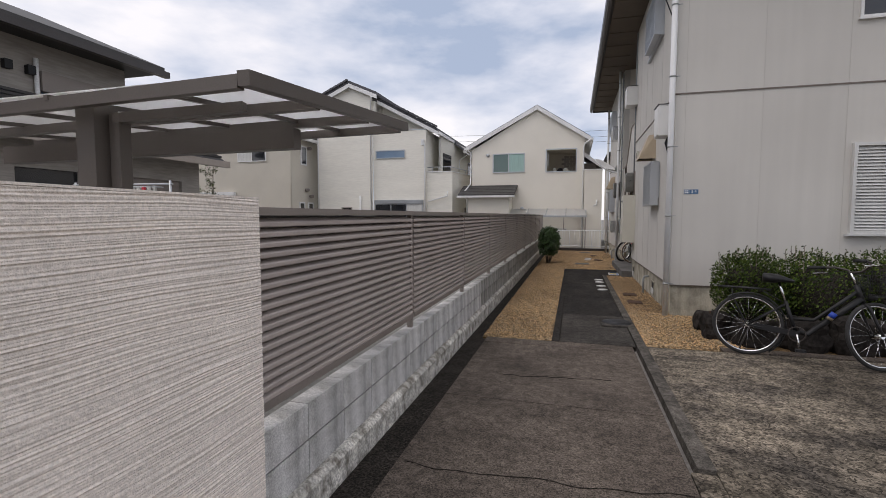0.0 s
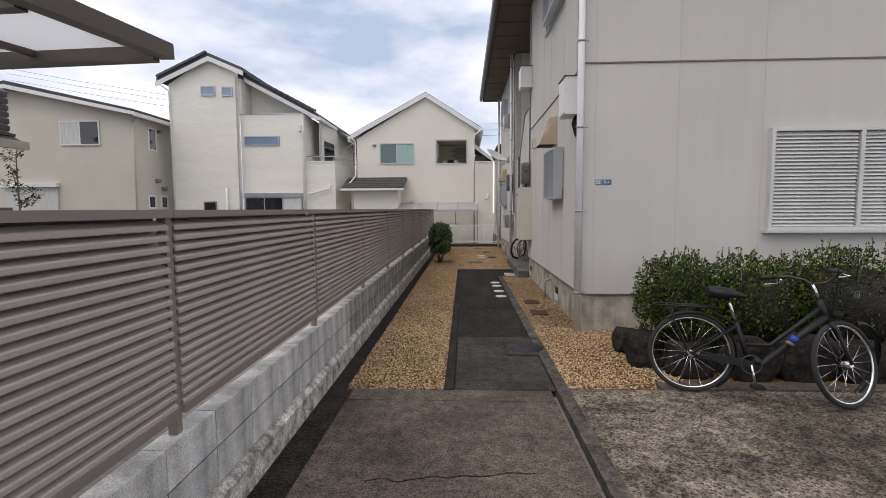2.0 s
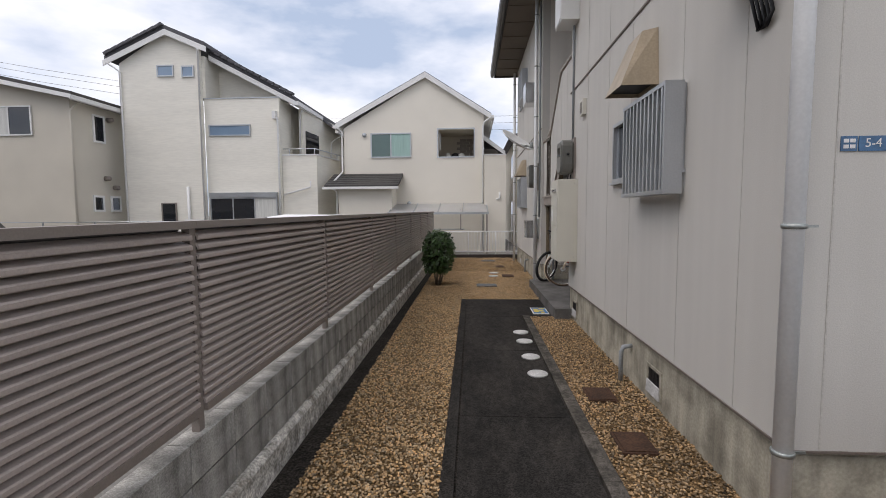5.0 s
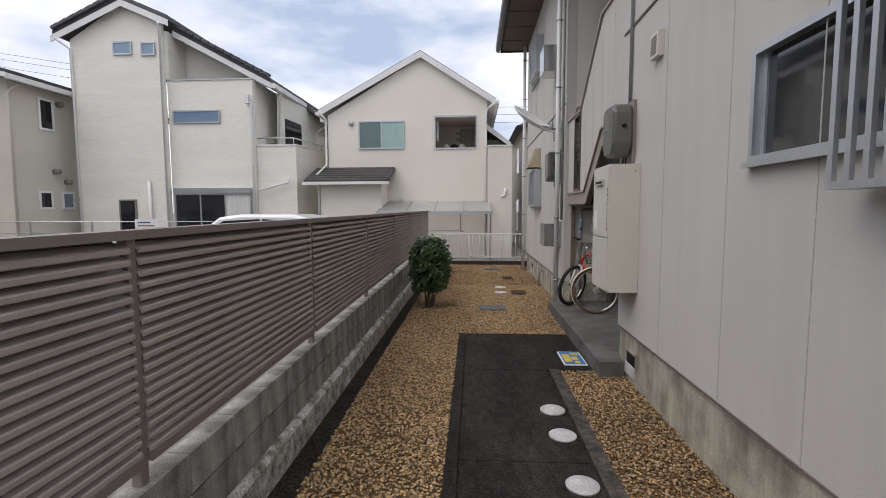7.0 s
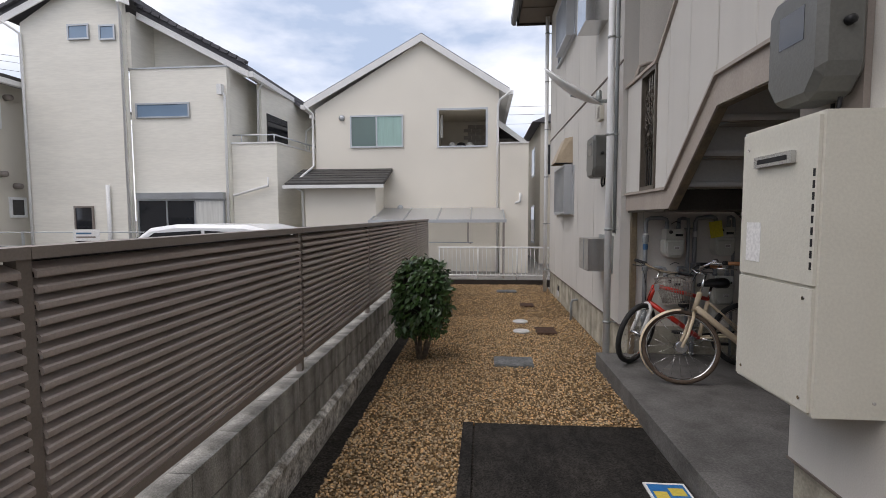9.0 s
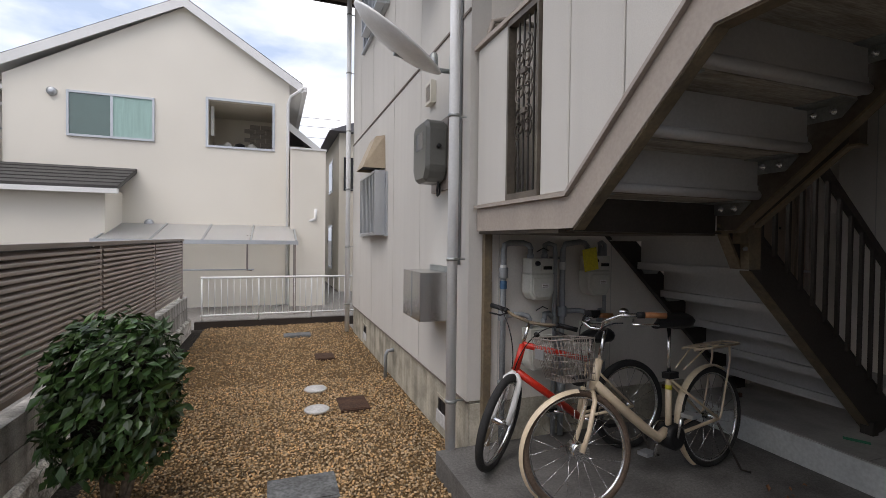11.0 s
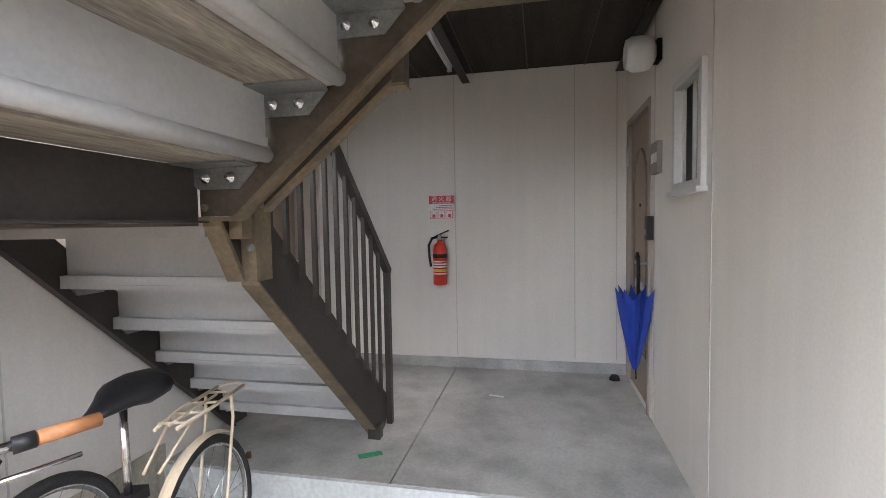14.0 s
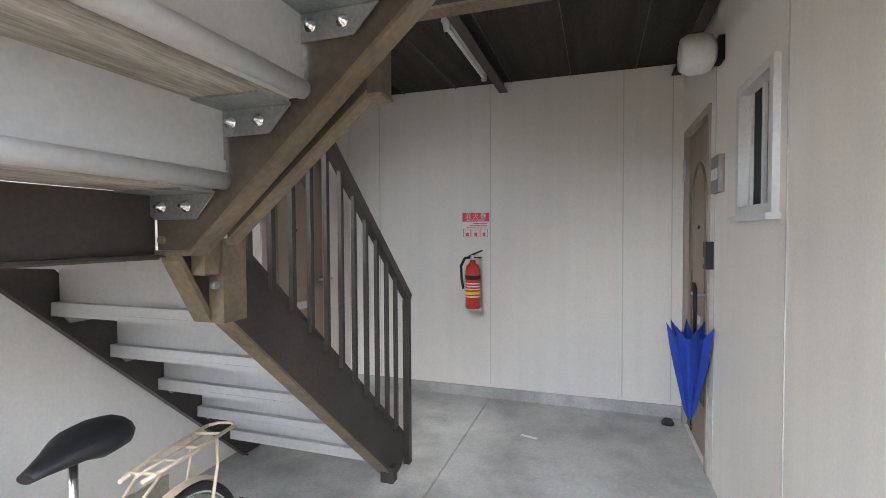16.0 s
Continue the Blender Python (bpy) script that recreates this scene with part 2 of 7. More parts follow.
    leaf_h=mat("hedge_leaf", (0.013, 0.03, 0.005), 0.55, blotch=(1.6, 0.3), grain=(40, 0.1), bump=(40, 0.05), island=0.6, tint=(0.07, 0.1, 0.015), spec=0.15),
    bark=mat("grey_bark", (0.16, 0.13, 0.1), 0.95, blotch=(8, 0.3), grain=(40, 0.3), bump=(30, 0.8)),
    red=mat("red_paint", (0.55, 0.03, 0.015), 0.3, blotch=(3, 0.06)),
    beige=mat("cream_bike_paint", (0.68, 0.56, 0.4), 0.3, blotch=(3, 0.06), grain=(70, 0.04)),
    chrome=mat("chrome", (0.72, 0.72, 0.72), 0.16, 1.0, blotch=(3, 0.1)),
    rubber=mat("tyre_rubber", (0.022, 0.022, 0.022), 0.85, blotch=(6, 0.2), grain=(90, 0.2), bump=(150, 0.3)),
    rubber_b=mat("faded_brown_tyre", (0.1, 0.07, 0.05), 0.85, blotch=(6, 0.2), grain=(90, 0.2), bump=(150, 0.3)),
    meter=mat("ivory_meter_casting", (0.6, 0.6, 0.54), 0.45, blotch=(4, 0.08), grain=(60, 0.04)),
    gpipe=mat("grey_gas_pipe", (0.29, 0.31, 0.32), 0.55, 0.1, blotch=(4, 0.15), grain=(60, 0.08)),
    yellow=mat("yellow_tag", (0.68, 0.6, 0.05), 0.7, blotch=(6, 0.06)),
    blue=mat("blue_nylon", (0.012, 0.045, 0.3), 0.6, blotch=(8, 0.15), grain=(90, 0.06)),
    blue_e=mat("blue_enamel", (0.05, 0.13, 0.25), 0.4, blotch=(9, 0.2)),
    sign_w=mat("white_sign", (0.75, 0.74, 0.72), 0.5, blotch=(4, 0.03)),
    sign_r=mat("red_sign", (0.65, 0.06, 0.08), 0.5, blotch=(4, 0.04)),
    joint=mat("pale_sealant", (0.5, 0.48, 0.44), 0.8, blotch=(2, 0.06)),
    door=mat("brown_door_skin", (0.3, 0.235, 0.175), 0.55, blotch=(2, 0.06), grain=(60, 0.04)),
    door_d=mat("door_shadow_line", (0.2, 0.155, 0.11), 0.55),
    brown_grip=mat("brown_grip", (0.33, 0.14, 0.055), 0.6, blotch=(9, 0.15)),
    car_white=mat("white_car_paint", (0.75, 0.76, 0.77), 0.15, blotch=(1, 0.02), grain=(60, 0.0), bump=(60, 0.0)),
    car_black=mat("black_car_paint", (0.015, 0.016, 0.018), 0.12, blotch=(1, 0.02), grain=(60, 0.0), bump=(60, 0.0)),
    leafdry=mat("dry_brown_leaf", (0.16, 0.075, 0.035), 0.85, blotch=(9, 0.2)),
    green_f=mat("green_scrap", (0.03, 0.28, 0.14), 0.6),
    paint_w=mat("worn_white_line", (0.6, 0.6, 0.57), 0.85, blotch=(9, 0.25), grain=(60, 0.2)),
)


def glass_mat(name, col, rough=0.03):
    m = bpy.data.materials.new(name)
    m.use_nodes = True
    b = m.node_tree.nodes["Principled BSDF"]
    b.inputs["Base Color"].default_value = (*col, 1)
    b.inputs["Roughness"].default_value = rough
    b.inputs["Transmission Weight"].default_value = 0.85
    b.inputs["IOR"].default_value = 1.45
    return m


def frosted(name, col):
    m = bpy.data.materials.new(name)
    m.use_nodes = True
    b = m.node_tree.nodes["Principled BSDF"]
    b.inputs["Base Color"].default_value = (*col, 1)
    b.inputs["Roughness"].default_value = 0.7
    b.inputs["Transmission Weight"].default_value = 0.8
    b.inputs["IOR"].default_value = 1.1
    return m


M["polycarb"] = frosted("frosted_sheet", (0.8, 0.8, 0.79))
M["glass_green"] = mat("green_tinted_window", (0.07, 0.13, 0.12), 0.08, blotch=(1, 0.1), grain=(9, 0.0), bump=(3, 0.0), spec=0.8)
M["glass_dim"] = mat("dim_recess_glass", (0.012, 0.013, 0.014), 0.35, blotch=(1, 0.1), grain=(9, 0.0), bump=(3, 0.0), spec=0.03)
M["carport_frame"] = mat("dark_bronze_carport", (0.115, 0.098, 0.085), 0.45, 0.2, blotch=(2, 0.06), grain=(120, 0.05), bump=(100, 0.02))
M["glass"] = glass_mat("window_glass", (0.75, 0.82, 0.85))
M["glass_blue"] = mat("sky_reflecting_glass", (0.2, 0.29, 0.4), 0.06, 0.0, blotch=(1, 0.1), grain=(9, 0.0), bump=(3, 0.0), spec=1.0)
M["glass_dark"] = mat("dark_window_glass", (0.02, 0.022, 0.026), 0.05, 0.0, blotch=(1, 0.1), grain=(9, 0.0), bump=(3, 0.0), spec=0.8)


# ---- mesh helpers ----
def box(bm, x0, y0, z0, x1, y1, z1):
    v = [bm.verts.new(p) for p in ((x0, y0, z0), (x1, y0, z0), (x1, y1, z0), (x0, y1, z0), (x0, y0, z1), (x1, y0, z1), (x1, y1, z1), (x0, y1, z1))]
    for f in ((3, 2, 1, 0), (4, 5, 6, 7), (0, 1, 5, 4), (1, 2, 6, 5), (2, 3, 7, 6), (3, 0, 4, 7)):
        bm.faces.new([v[i] for i in f])
    return bm


def prism(bm, pts, axis, a, b):
    """The outline pts, in the two other axes in order, drawn out along axis from a to b."""
    def at(p, c):
        return {"x": (c, p[0], p[1]), "y": (p[0], c, p[1]), "z": (p[0], p[1], c)}[axis]
    lo = [bm.verts.new(at(p, a)) for p in pts]
    hi = [bm.verts.new(at(p, b)) for p in pts]
    k = len(pts)
    faces = [bm.faces.new(lo), bm.faces.new(hi[::-1])]
    for i in range(k):
        faces.append(bm.faces.new((lo[i], hi[i], hi[(i + 1) % k], lo[(i + 1) % k])))
    bmesh.ops.recalc_face_normals(bm, faces=faces)
    return bm


def tube(bm, pts, r, n=8, r2=None, close=False):
    """A round tube through the points; r2 is the radius at its end."""
    pts = [Vector(p) for p in pts]
    k = len(pts)
    rings, up = [], None
    for i, p in enumerate(pts):
        if close:
            d = pts[(i + 1) % k] - pts[i - 1]
        else:
            d = pts[min(i + 1, k - 1)] - pts[max(i - 1, 0)]
        d.normalize()
        if up is None:
            up = d.orthogonal().normalized()
        up = (up - d * up.dot(d)).normalized()
        side = d.cross(up)
        rad = r if r2 is None else r + (r2 - r) * i / max(k - 1, 1)
        rings.append([bm.verts.new(p + (up * math.cos(6.28318 * j / n) + side * math.sin(6.28318 * j / n)) * rad) for j in range(n)])
    for i in range(k if close else k - 1):
        a, b = rings[i], rings[(i + 1) % k]
        for j in range(n):
            f = bm.faces.new((a[j], a[(j + 1) % n], b[(j + 1) % n], b[j]))
            f.smooth = True
    if not close:
        bm.faces.new(rings[0][::-1])
        bm.faces.new(rings[-1])
    return bm


def slabbar(bm, p, q, w, h, up=(0, 0, 1)):
    """A rectangular bar from p to q, w wide across and h high along up."""
    p, q = Vector(p), Vector(q)
    d = (q - p).normalized()
    up = Vector(up)
    up = (up - d * up.dot(d)).normalized()
    s = d.cross(up)
    v = []
    for c in (p, q):
        for a, b in ((-1, -1), (1, -1), (1, 1), (-1, 1)):
            v.append(bm.verts.new(c + s * (a * w / 2) + up * (b * h / 2)))
    for f in ((3, 2, 1, 0), (4, 5, 6, 7), (0, 1, 5, 4), (1, 2, 6, 5), (2, 3, 7, 6), (3, 0, 4, 7)):
        bm.faces.new([v[i] for i in f])
    return bm


def lathe(bm, prof, n=16, c=(0, 0, 0), axis="z"):
    """A turned shape: prof is a list of (radius, height)."""
    rings = []
    for r, h in prof:
        ring = []
        for j in range(n):
            a = 6.28318 * j / n
            p = {"z": (r * math.cos(a), r * math.sin(a), h), "y": (r * math.cos(a), h, r * math.sin(a)), "x": (h, r * math.cos(a), r * math.sin(a))}[axis]
            ring.append(bm.verts.new(Vector(p) + Vector(c)))
        rings.append(ring)
    fs = [bm.faces.new(rings[0]), bm.faces.new(rings[-1])]
    for a, b in zip(rings, rings[1:]):
        for j in range(n):
            f = bm.faces.new((a[j], a[(j + 1) % n], b[(j + 1) % n], b[j]))
            f.smooth = True
            fs.append(f)
    bmesh.ops.recalc_face_normals(bm, faces=fs)
    return bm


def BM():
    return bmesh.new()


def link(name, bm, material, bevel=0.0):
    if bevel:
        bmesh.ops.bevel(bm, geom=[e for e in bm.edges if len(e.link_faces) == 2 and e.calc_face_angle(0) > 0.5], offset=bevel, segments=1, affect='EDGES', clamp_overlap=True)
    me = bpy.data.meshes.new(name)
    bm.to_mesh(me)
    bm.free()
    me.materials.append(M[material])
    return new(name, me)


def part(name, bm, material, parent, label="", bevel=0.0):
    ob = link(name, bm, material, bevel)
    ob.parent = parent
    ob.matrix_parent_inverse = parent.matrix_world.inverted()
    if label:
        ob["label"] = label
    return ob


def struct(name, bm, material, label="", category="", bevel=0.0):
    return tagged(link(name, bm, material, bevel), label, category, kind="structure")


def thing(name, label, category, at=(0, 0, 0), group="", kind=""):
    ob = tagged(new(name), label, category, group, kind)
    ob.empty_display_size = 0.1
    ob.location = at
    ob.matrix_world = Matrix.Translation(at)
    return ob


def wall_holes(bm, plane, face, back, a0, a1, z0, z1, holes):
    """An upright wall with openings. plane 'x': it lies at x = face..back and runs along y; 'y': the other way."""
    cuts = sorted({a0, a1, *[h[0] for h in holes], *[h[1] for h in holes]})
    for p, q in zip(cuts, cuts[1:]):
        mid, lo = (p + q) / 2, z0
        spans = sorted((h[2], h[3]) for h in holes if h[0] < mid < h[1])
        for s, e in [*spans, (z1, z1)]:
            if s - lo > 1e-4:
                if plane == "x":
                    box(bm, min(face, back), p, lo, max(face, back), q, s)
                else:
                    box(bm, p, min(face, back), lo, q, max(face, back), s)
            lo = e
    return bm


# ---- ground ----
WX = 1.70          # outer face of the flats' west wall
SY = 6.92          # outer face of their south wall
RY0, RY1 = 12.0, 14.95   # the stair recess
NY = 20.4          # north end of the flats
struct("ground", box(BM(), -400, -400, -0.3, 400, 400, -0.06), "ground", "bare grey ground reaching to the horizon", "ground")
drive = thing("driveway", "worn dark concrete driveway with cracks and joints", "driveway", kind="structure")
for y0, y1 in ((-6, -2.2), (-2.19, 0.55), (0.56, 2.78), (2.79, 4.56), (4.57, 4.8)):
    part("concrete_bay", box(BM(), -0.80, y0, -0.2, 0.93, y1, 0.0), "drive", drive, bevel=0.004)
part("joint_bed", box(BM(), -0.79, -6, -0.2, 0.92, 4.79, -0.012), "soil", drive)
path = thing("garden_path", "dark stained concrete path slab beside the gravel", "path", kind="structure")
py = 4.81
for y1 in (6.55, 8.3, 10.1, 11.9):
    part("path_bay", box(BM(), 0.10, py, -0.2, 0.97, y1 - 0.008, 0.0), "slab_l" if y1 < 7 else "slab", path, bevel=0.004)
    py = y1
part("path_bay", box(BM(), 0.10, py, -0.2, 1.44, 13.33, 0.0), "slab", path, bevel=0.004)
part("path_edging", box(BM(), 0.0, 4.81, -0.2, 0.085, 13.33, 0.004), "slab", path, bevel=0.006)
part("joint_bed", box(BM(), 0.02, 4.81, -0.2, 0.96, 13.3, -0.012), "soil", path)
kerb = thing("kerb", "low grey concrete kerb strip between drive and parking", "kerb", kind="structure")
ky = 2.0
while ky < 11.9:
    part("kerb_stone", box(BM(), 0.98, ky, -0.2, 1.085, min(ky + 0.596, 11.9), 0.018), "kerb", kerb, bevel=0.01)
    ky += 0.6
struct("parking", box(BM(), 1.09, -8, -0.2, 14, 4.86, -0.004), "asphalt", "worn parking asphalt with exposed stones", "parking ground")
struct("drive_apron", box(BM(), 0.94, -8, -0.2, 1.085, 1.99, -0.006), "asphalt", "worn asphalt strip at the end of the kerb", "parking ground")
struct("street", box(BM(), -14, -14, -0.2, 16, -6.01, -0.01), "asphalt", "grey asphalt street behind the drive", "road")
for x0, y0, x1, y1 in ((-0.86, 4.81, -0.001, 13.33), (-0.86, 13.34, 1.45, 21.4), (1.45, 15.0, 1.75, 21.4), (1.09, 4.87, 1.72, 11.89), (1.72, 4.87, 9, 6.95)):
    struct("gravel_bed", box(BM(), x0, y0, -0.15, x1, y1, -0.014), "gravel", "ochre gravel bed between fence and flats", "gravel")
struct("soil_strip", box(BM(), -1.1, -6, -0.2, -0.80, 21.4, -0.03), "soil", "damp dark soil strip along the block wall", "soil")

# ---- loose pebbles, with a real shape each ----
def pebbles(areas, name, label, m="pebble"):
    rng = np.random.default_rng(3)
    t = (1 + 5 ** 0.5) / 2
    iv = np.array([(1, 0, t), (-1, 0, t), (1, 0, -t), (-1, 0, -t), (0, t, 1), (0, t, -1), (0, -t, 1), (0, -t, -1), (t, 1, 0), (t, -1, 0), (-t, 1, 0), (-t, -1, 0)], float)
    iv /= np.linalg.norm(iv[0])
    d0 = min(np.linalg.norm(iv[0] - v) for v in iv[1:])
    fi = [(a, b, c) for a in range(12) for b in range(a + 1, 12) for c in range(b + 1, 12)
          if all(np.linalg.norm(iv[p] - iv[q]) < d0 * 1.1 for p, q in ((a, b), (b, c), (a, c)))]
    fi = np.array([(a, b, c) if np.dot(np.cross(iv[b] - iv[a], iv[c] - iv[a]), iv[a]) > 0 else (a, c, b) for a, b, c in fi])
    pos = []
    for x0, y0, x1, y1, dens in areas:
        k = int((x1 - x0) * (y1 - y0) * dens)
        pos.append(np.column_stack([rng.uniform(x0, x1, k), rng.uniform(y0, y1, k)]))
    pos = np.concatenate(pos)
    k = len(pos)
    size = rng.uniform(0.005, 0.0115, (k, 1, 3)) * np.array([1.25, 1.0, 0.75])
    ang = rng.uniform(0, 6.28, k)
    v = iv[None] * size * rng.uniform(0.8, 1.2, (k, 12, 1))
    c, s = np.cos(ang)[:, None], np.sin(ang)[:, None]
    x, y = v[..., 0] * c - v[..., 1] * s, v[..., 0] * s + v[..., 1] * c
    z = v[..., 2] + rng.uniform(-0.01, 0.006, (k, 1))
    verts = np.stack([x + pos[:, :1], y + pos[:, 1:], z], -1).reshape(-1, 3)
    tris = (fi[None] + (np.arange(k) * 12)[:, None, None]).reshape(-1)
    me = bpy.data.meshes.new(name)
    me.vertices.add(len(verts))
    me.vertices.foreach_set("co", verts.ravel())
    me.loops.add(len(tris))
    me.loops.foreach_set("vertex_index", tris)
    me.polygons.add(len(tris) // 3)
    me.polygons.foreach_set("loop_start", np.arange(0, len(tris), 3))
    me.update()
    me.validate()
    me.materials.append(M[m])
    return tagged(new(name, me), label, "gravel", kind="stuff")


pebbles([(-0.86, 4.82, 0.0, 13.33, 3300), (1.09, 4.87, 1.72, 7.0, 3300), (1.72, 4.9, 2.2, 6.9, 2600), (-0.86, 13.33, 1.45, 17.5, 2500), (-0.86, 17.5, 1.7, 21.4, 900), (1.45, 15.0, 1.7, 17.5, 2400)],
        "gravel", "loose ochre and tan gravel pebbles")
pebbles([(1.09, 7.0, 1.72, 11.9, 3300)], "gravel", "dull brown gravel pebbles along the wall", "pebble_d")

# ---- block wall and louvred fence along the west side ----
bw = thing("block_wall", "grey concrete block wall, two courses, rain stained", "block wall", kind="structure")
part("footing", prism(BM(), [(-1.2, -0.1), (-1.035, -0.1), (-1.04, 0.12), (-1.07, 0.15), (-1.2, 0.155)], "y", 0.706, 21.0), "ledge", bw)
part("mortar", box(BM(), -1.192, 0.71, 0.15, -1.098, 20.98, 0.545), "mortar", bw)
bmesh_block = link("block", box(BM(), -1.2, 0, 0, -1.09, 0.39, 0.19), "block", 0.004)
first = True
for row in range(2):
    for i in range(51):
        y = 0.708 + i * 0.397
        ob = bmesh_block if first else new("block", bmesh_block.data)
        first = False
        ob.parent = bw
        ob.location = (random.uniform(-0.001, 0.001), y, 0.157 + row * 0.2)
        # farther blocks: stained with age, and the building's shadow is in their colour
        if y > 5.5:
            ob.material_slots[0].link = 'OBJECT'
            ob.material_slots[0].material = M["block_old_shaded"]
FENCE_TOP, FENCE_LOW = 1.57, 0.655
fence = thing("louvre_fence", "bronze brown aluminium louvre fence on a block wall", "fence", kind="structure")
POSTS = [0.728] + [0.86 + 1.985 * i for i in range(1, 11)]
post_ob = slat_ob = None
for i, y in enumerate(POSTS):
    if post_ob is None:
        post_ob = link("post", box(BM(), -1.165, -0.022, 0.5, -1.125, 0.022, FENCE_TOP - 0.02), "slat_d", 0.003)
        ob = post_ob
    else:
        ob = new("post", post_ob.data)
    ob.parent = fence
    ob.location = (0, y, 0)
for y, y1 in zip(POSTS, POSTS[1:]):
    part("top_rail", box(BM(), -1.18, y + 0.0015, FENCE_TOP - 0.035, -1.10, y1 - 0.0015, FENCE_TOP), "slat_d", fence, bevel=0.004)
    part("bottom_rail", box(BM(), -1.17, y + 0.023, FENCE_LOW - 0.02, -1.105, y1 - 0.023, FENCE_LOW + 0.02), "slat_d", fence, bevel=0.004)
    # added dark sheet, gives the gaps between slats their shade
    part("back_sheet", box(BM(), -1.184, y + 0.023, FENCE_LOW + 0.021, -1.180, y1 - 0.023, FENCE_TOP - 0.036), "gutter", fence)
    for k in range(18):
        z = FENCE_LOW + 0.045 + k * 0.0475
        if slat_ob is None:
            slat_ob = link("slat", prism(BM(), [(-1.172, 0.008), (-1.166, 0.015), (-1.116, -0.003), (-1.111, -0.009), (-1.111, -0.024), (-1.114, -0.028), (-1.12, -0.027), (-1.122, -0.012)], "y", 0.023, 1.985 - 0.023), "slat")
            ob = slat_ob
        else:
            ob = new("slat", slat_ob.data)
        ob.parent = fence
        stretch = (y1 - y - 0.046) / (1.985 - 0.046)
        ob.scale = (1, stretch, 1)
        ob.location = (0, y + 0.023 - 0.023 * stretch, z)

TILT = Matrix.Translation((0, 2.7, 0)) @ Matrix.Rotation(0.005, 4, 'X') @ Matrix.Translation((0, -2.7, 0))
fence.matrix_world = TILT
bw.matrix_world = TILT

# combed stucco wall nearest the street
st = thing("stucco_wall", "ivory stucco garden wall with combed horizontal ridges", "garden wall", kind="structure")
sb = BM()
rows_n, cols_n = 640, 110
grid = []
for i in range(rows_n + 1):
    z = -0.1 + 1.69 * i / rows_n
    line = []
    for j in range(cols_n + 1):
        y = -6.0 + 6.70 * j / cols_n
        d = 0.0048 * noise.noise((3.0, y * 1.1, z * 150 + 3.0 * noise.noise((1.0, y * 1.6, z * 3)))) + 0.002 * noise.noise((9.0, y * 9, z * 90))
        line.append(sb.verts.new((-1.06 + d, y, z)))
    grid.append(line)
for i in range(rows_n):
    for j in range(cols_n):
        sb.faces.new((grid[i][j], grid[i][j + 1], grid[i + 1][j + 1], grid[i + 1][j]))
part("combed_face", sb, "stucco", st)
part("core", box(BM(), -1.25, -6.0, -0.1, -1.068, 0.702, 1.592), "stucco", st, bevel=0.01)
part("coping", box(BM(), -1.252, -6.0, 1.5925, -1.062, 0.704, 1.6), "stucco", st, bevel=0.003)

# ---- the flats: walls, floors, roof ----
def window_unit(name, label, plane, face, a0, a1, z0, z1, out, frame_mat="alu", pane="glass_dark", split=1, depth=0.07, fw=0.035, group=""):
    """A sliding window set into a wall: frame, sill and panes. out is +1 or -1: the way the wall faces."""
    w = thing(name, label, "window", group=group, kind="structure")

    def b3(p, q, s, e, d0, d1):
        lo, hi = sorted((face + out * d0, face + out * d1))
        return box(BM(), lo, p, s, hi, q, e) if plane == "x" else box(BM(), p, lo, s, q, hi, e)
    f = BM()
    for p, q, s, e in ((a0, a1, z0, z0 + fw), (a0, a1, z1 - fw, z1), (a0, a0 + fw, z0 + fw, z1 - fw), (a1 - fw, a1, z0 + fw, z1 - fw)):
        lo, hi = sorted((face - out * depth, face + out * 0.025))
        box(f, lo, p, s, hi, q, e) if plane == "x" else box(f, p, lo, s, q, hi, e)
    part("window_frame", f, frame_mat, w, bevel=0.003)
    part("window_sill", b3(a0 - 0.02, a1 + 0.02, z0 - 0.025, z0, -0.02, 0.05), frame_mat, w, bevel=0.003)
    n = split
    for i in range(n):
        p, q = a0 + fw + (a1 - a0 - 2 * fw) * i / n, a0 + fw + (a1 - a0 - 2 * fw) * (i + 1) / n
        d = -0.03 if i % 2 else -0.045
        pm = pane[i % len(pane)] if isinstance(pane, (list, tuple)) else pane
        pn = part("pane", b3(p, q, z0 + fw, z1 - fw, d - 0.004, d), pm, w)
        if n > 1:
            s = BM()
            for u0, u1 in ((p, p + 0.03), (q - 0.03, q)):
                lo, hi = sorted((face + out * (d - 0.012), face + out * (d + 0.012)))
                box(s, lo, u0, z0 + fw, hi, u1, z1 - fw) if plane == "x" else box(s, u0, lo, z0 + fw, u1, hi, z1 - fw)
            part("sash", s, frame_mat, w)
    return w


TOPZ = 6.15
HB = 0.48          # top of the foundation
EX = 9.6           # east end
# south block
W1 = (8.12, 9.76, 1.92, 2.52)
W1U = (8.12, 9.72, 4.75, 5.5)
wb = BM()
wall_holes(wb, "x", WX, WX + 0.16, SY + 0.16, RY0, HB, TOPZ, [W1, W1U])
struct("wall_west_south", wb, "wall", "cream rendered outer wall of the flats with panel joints", "wall")
S1 = (3.98, 6.14, 1.3, 2.57)
S2 = (3.98, 6.14, 4.27, 5.5)
struct("wall_south", wall_holes(BM(), "y", SY, SY + 0.16, WX, EX, HB, TOPZ, [S1, S2]), "wall", "cream rendered gable wall with panel joints", "wall")
RW = (3.87, 4.355, 1.885, 2.475)
RD = (4.98, 5.83, 0.345, 2.58)
struct("wall_recess_south", wall_holes(BM(), "y", RY0, RY0 - 0.16, WX + 0.16, 6.06, 0.0, TOPZ, [RW, RD]), "wall_in", "pale panel wall of the stair recess", "wall")
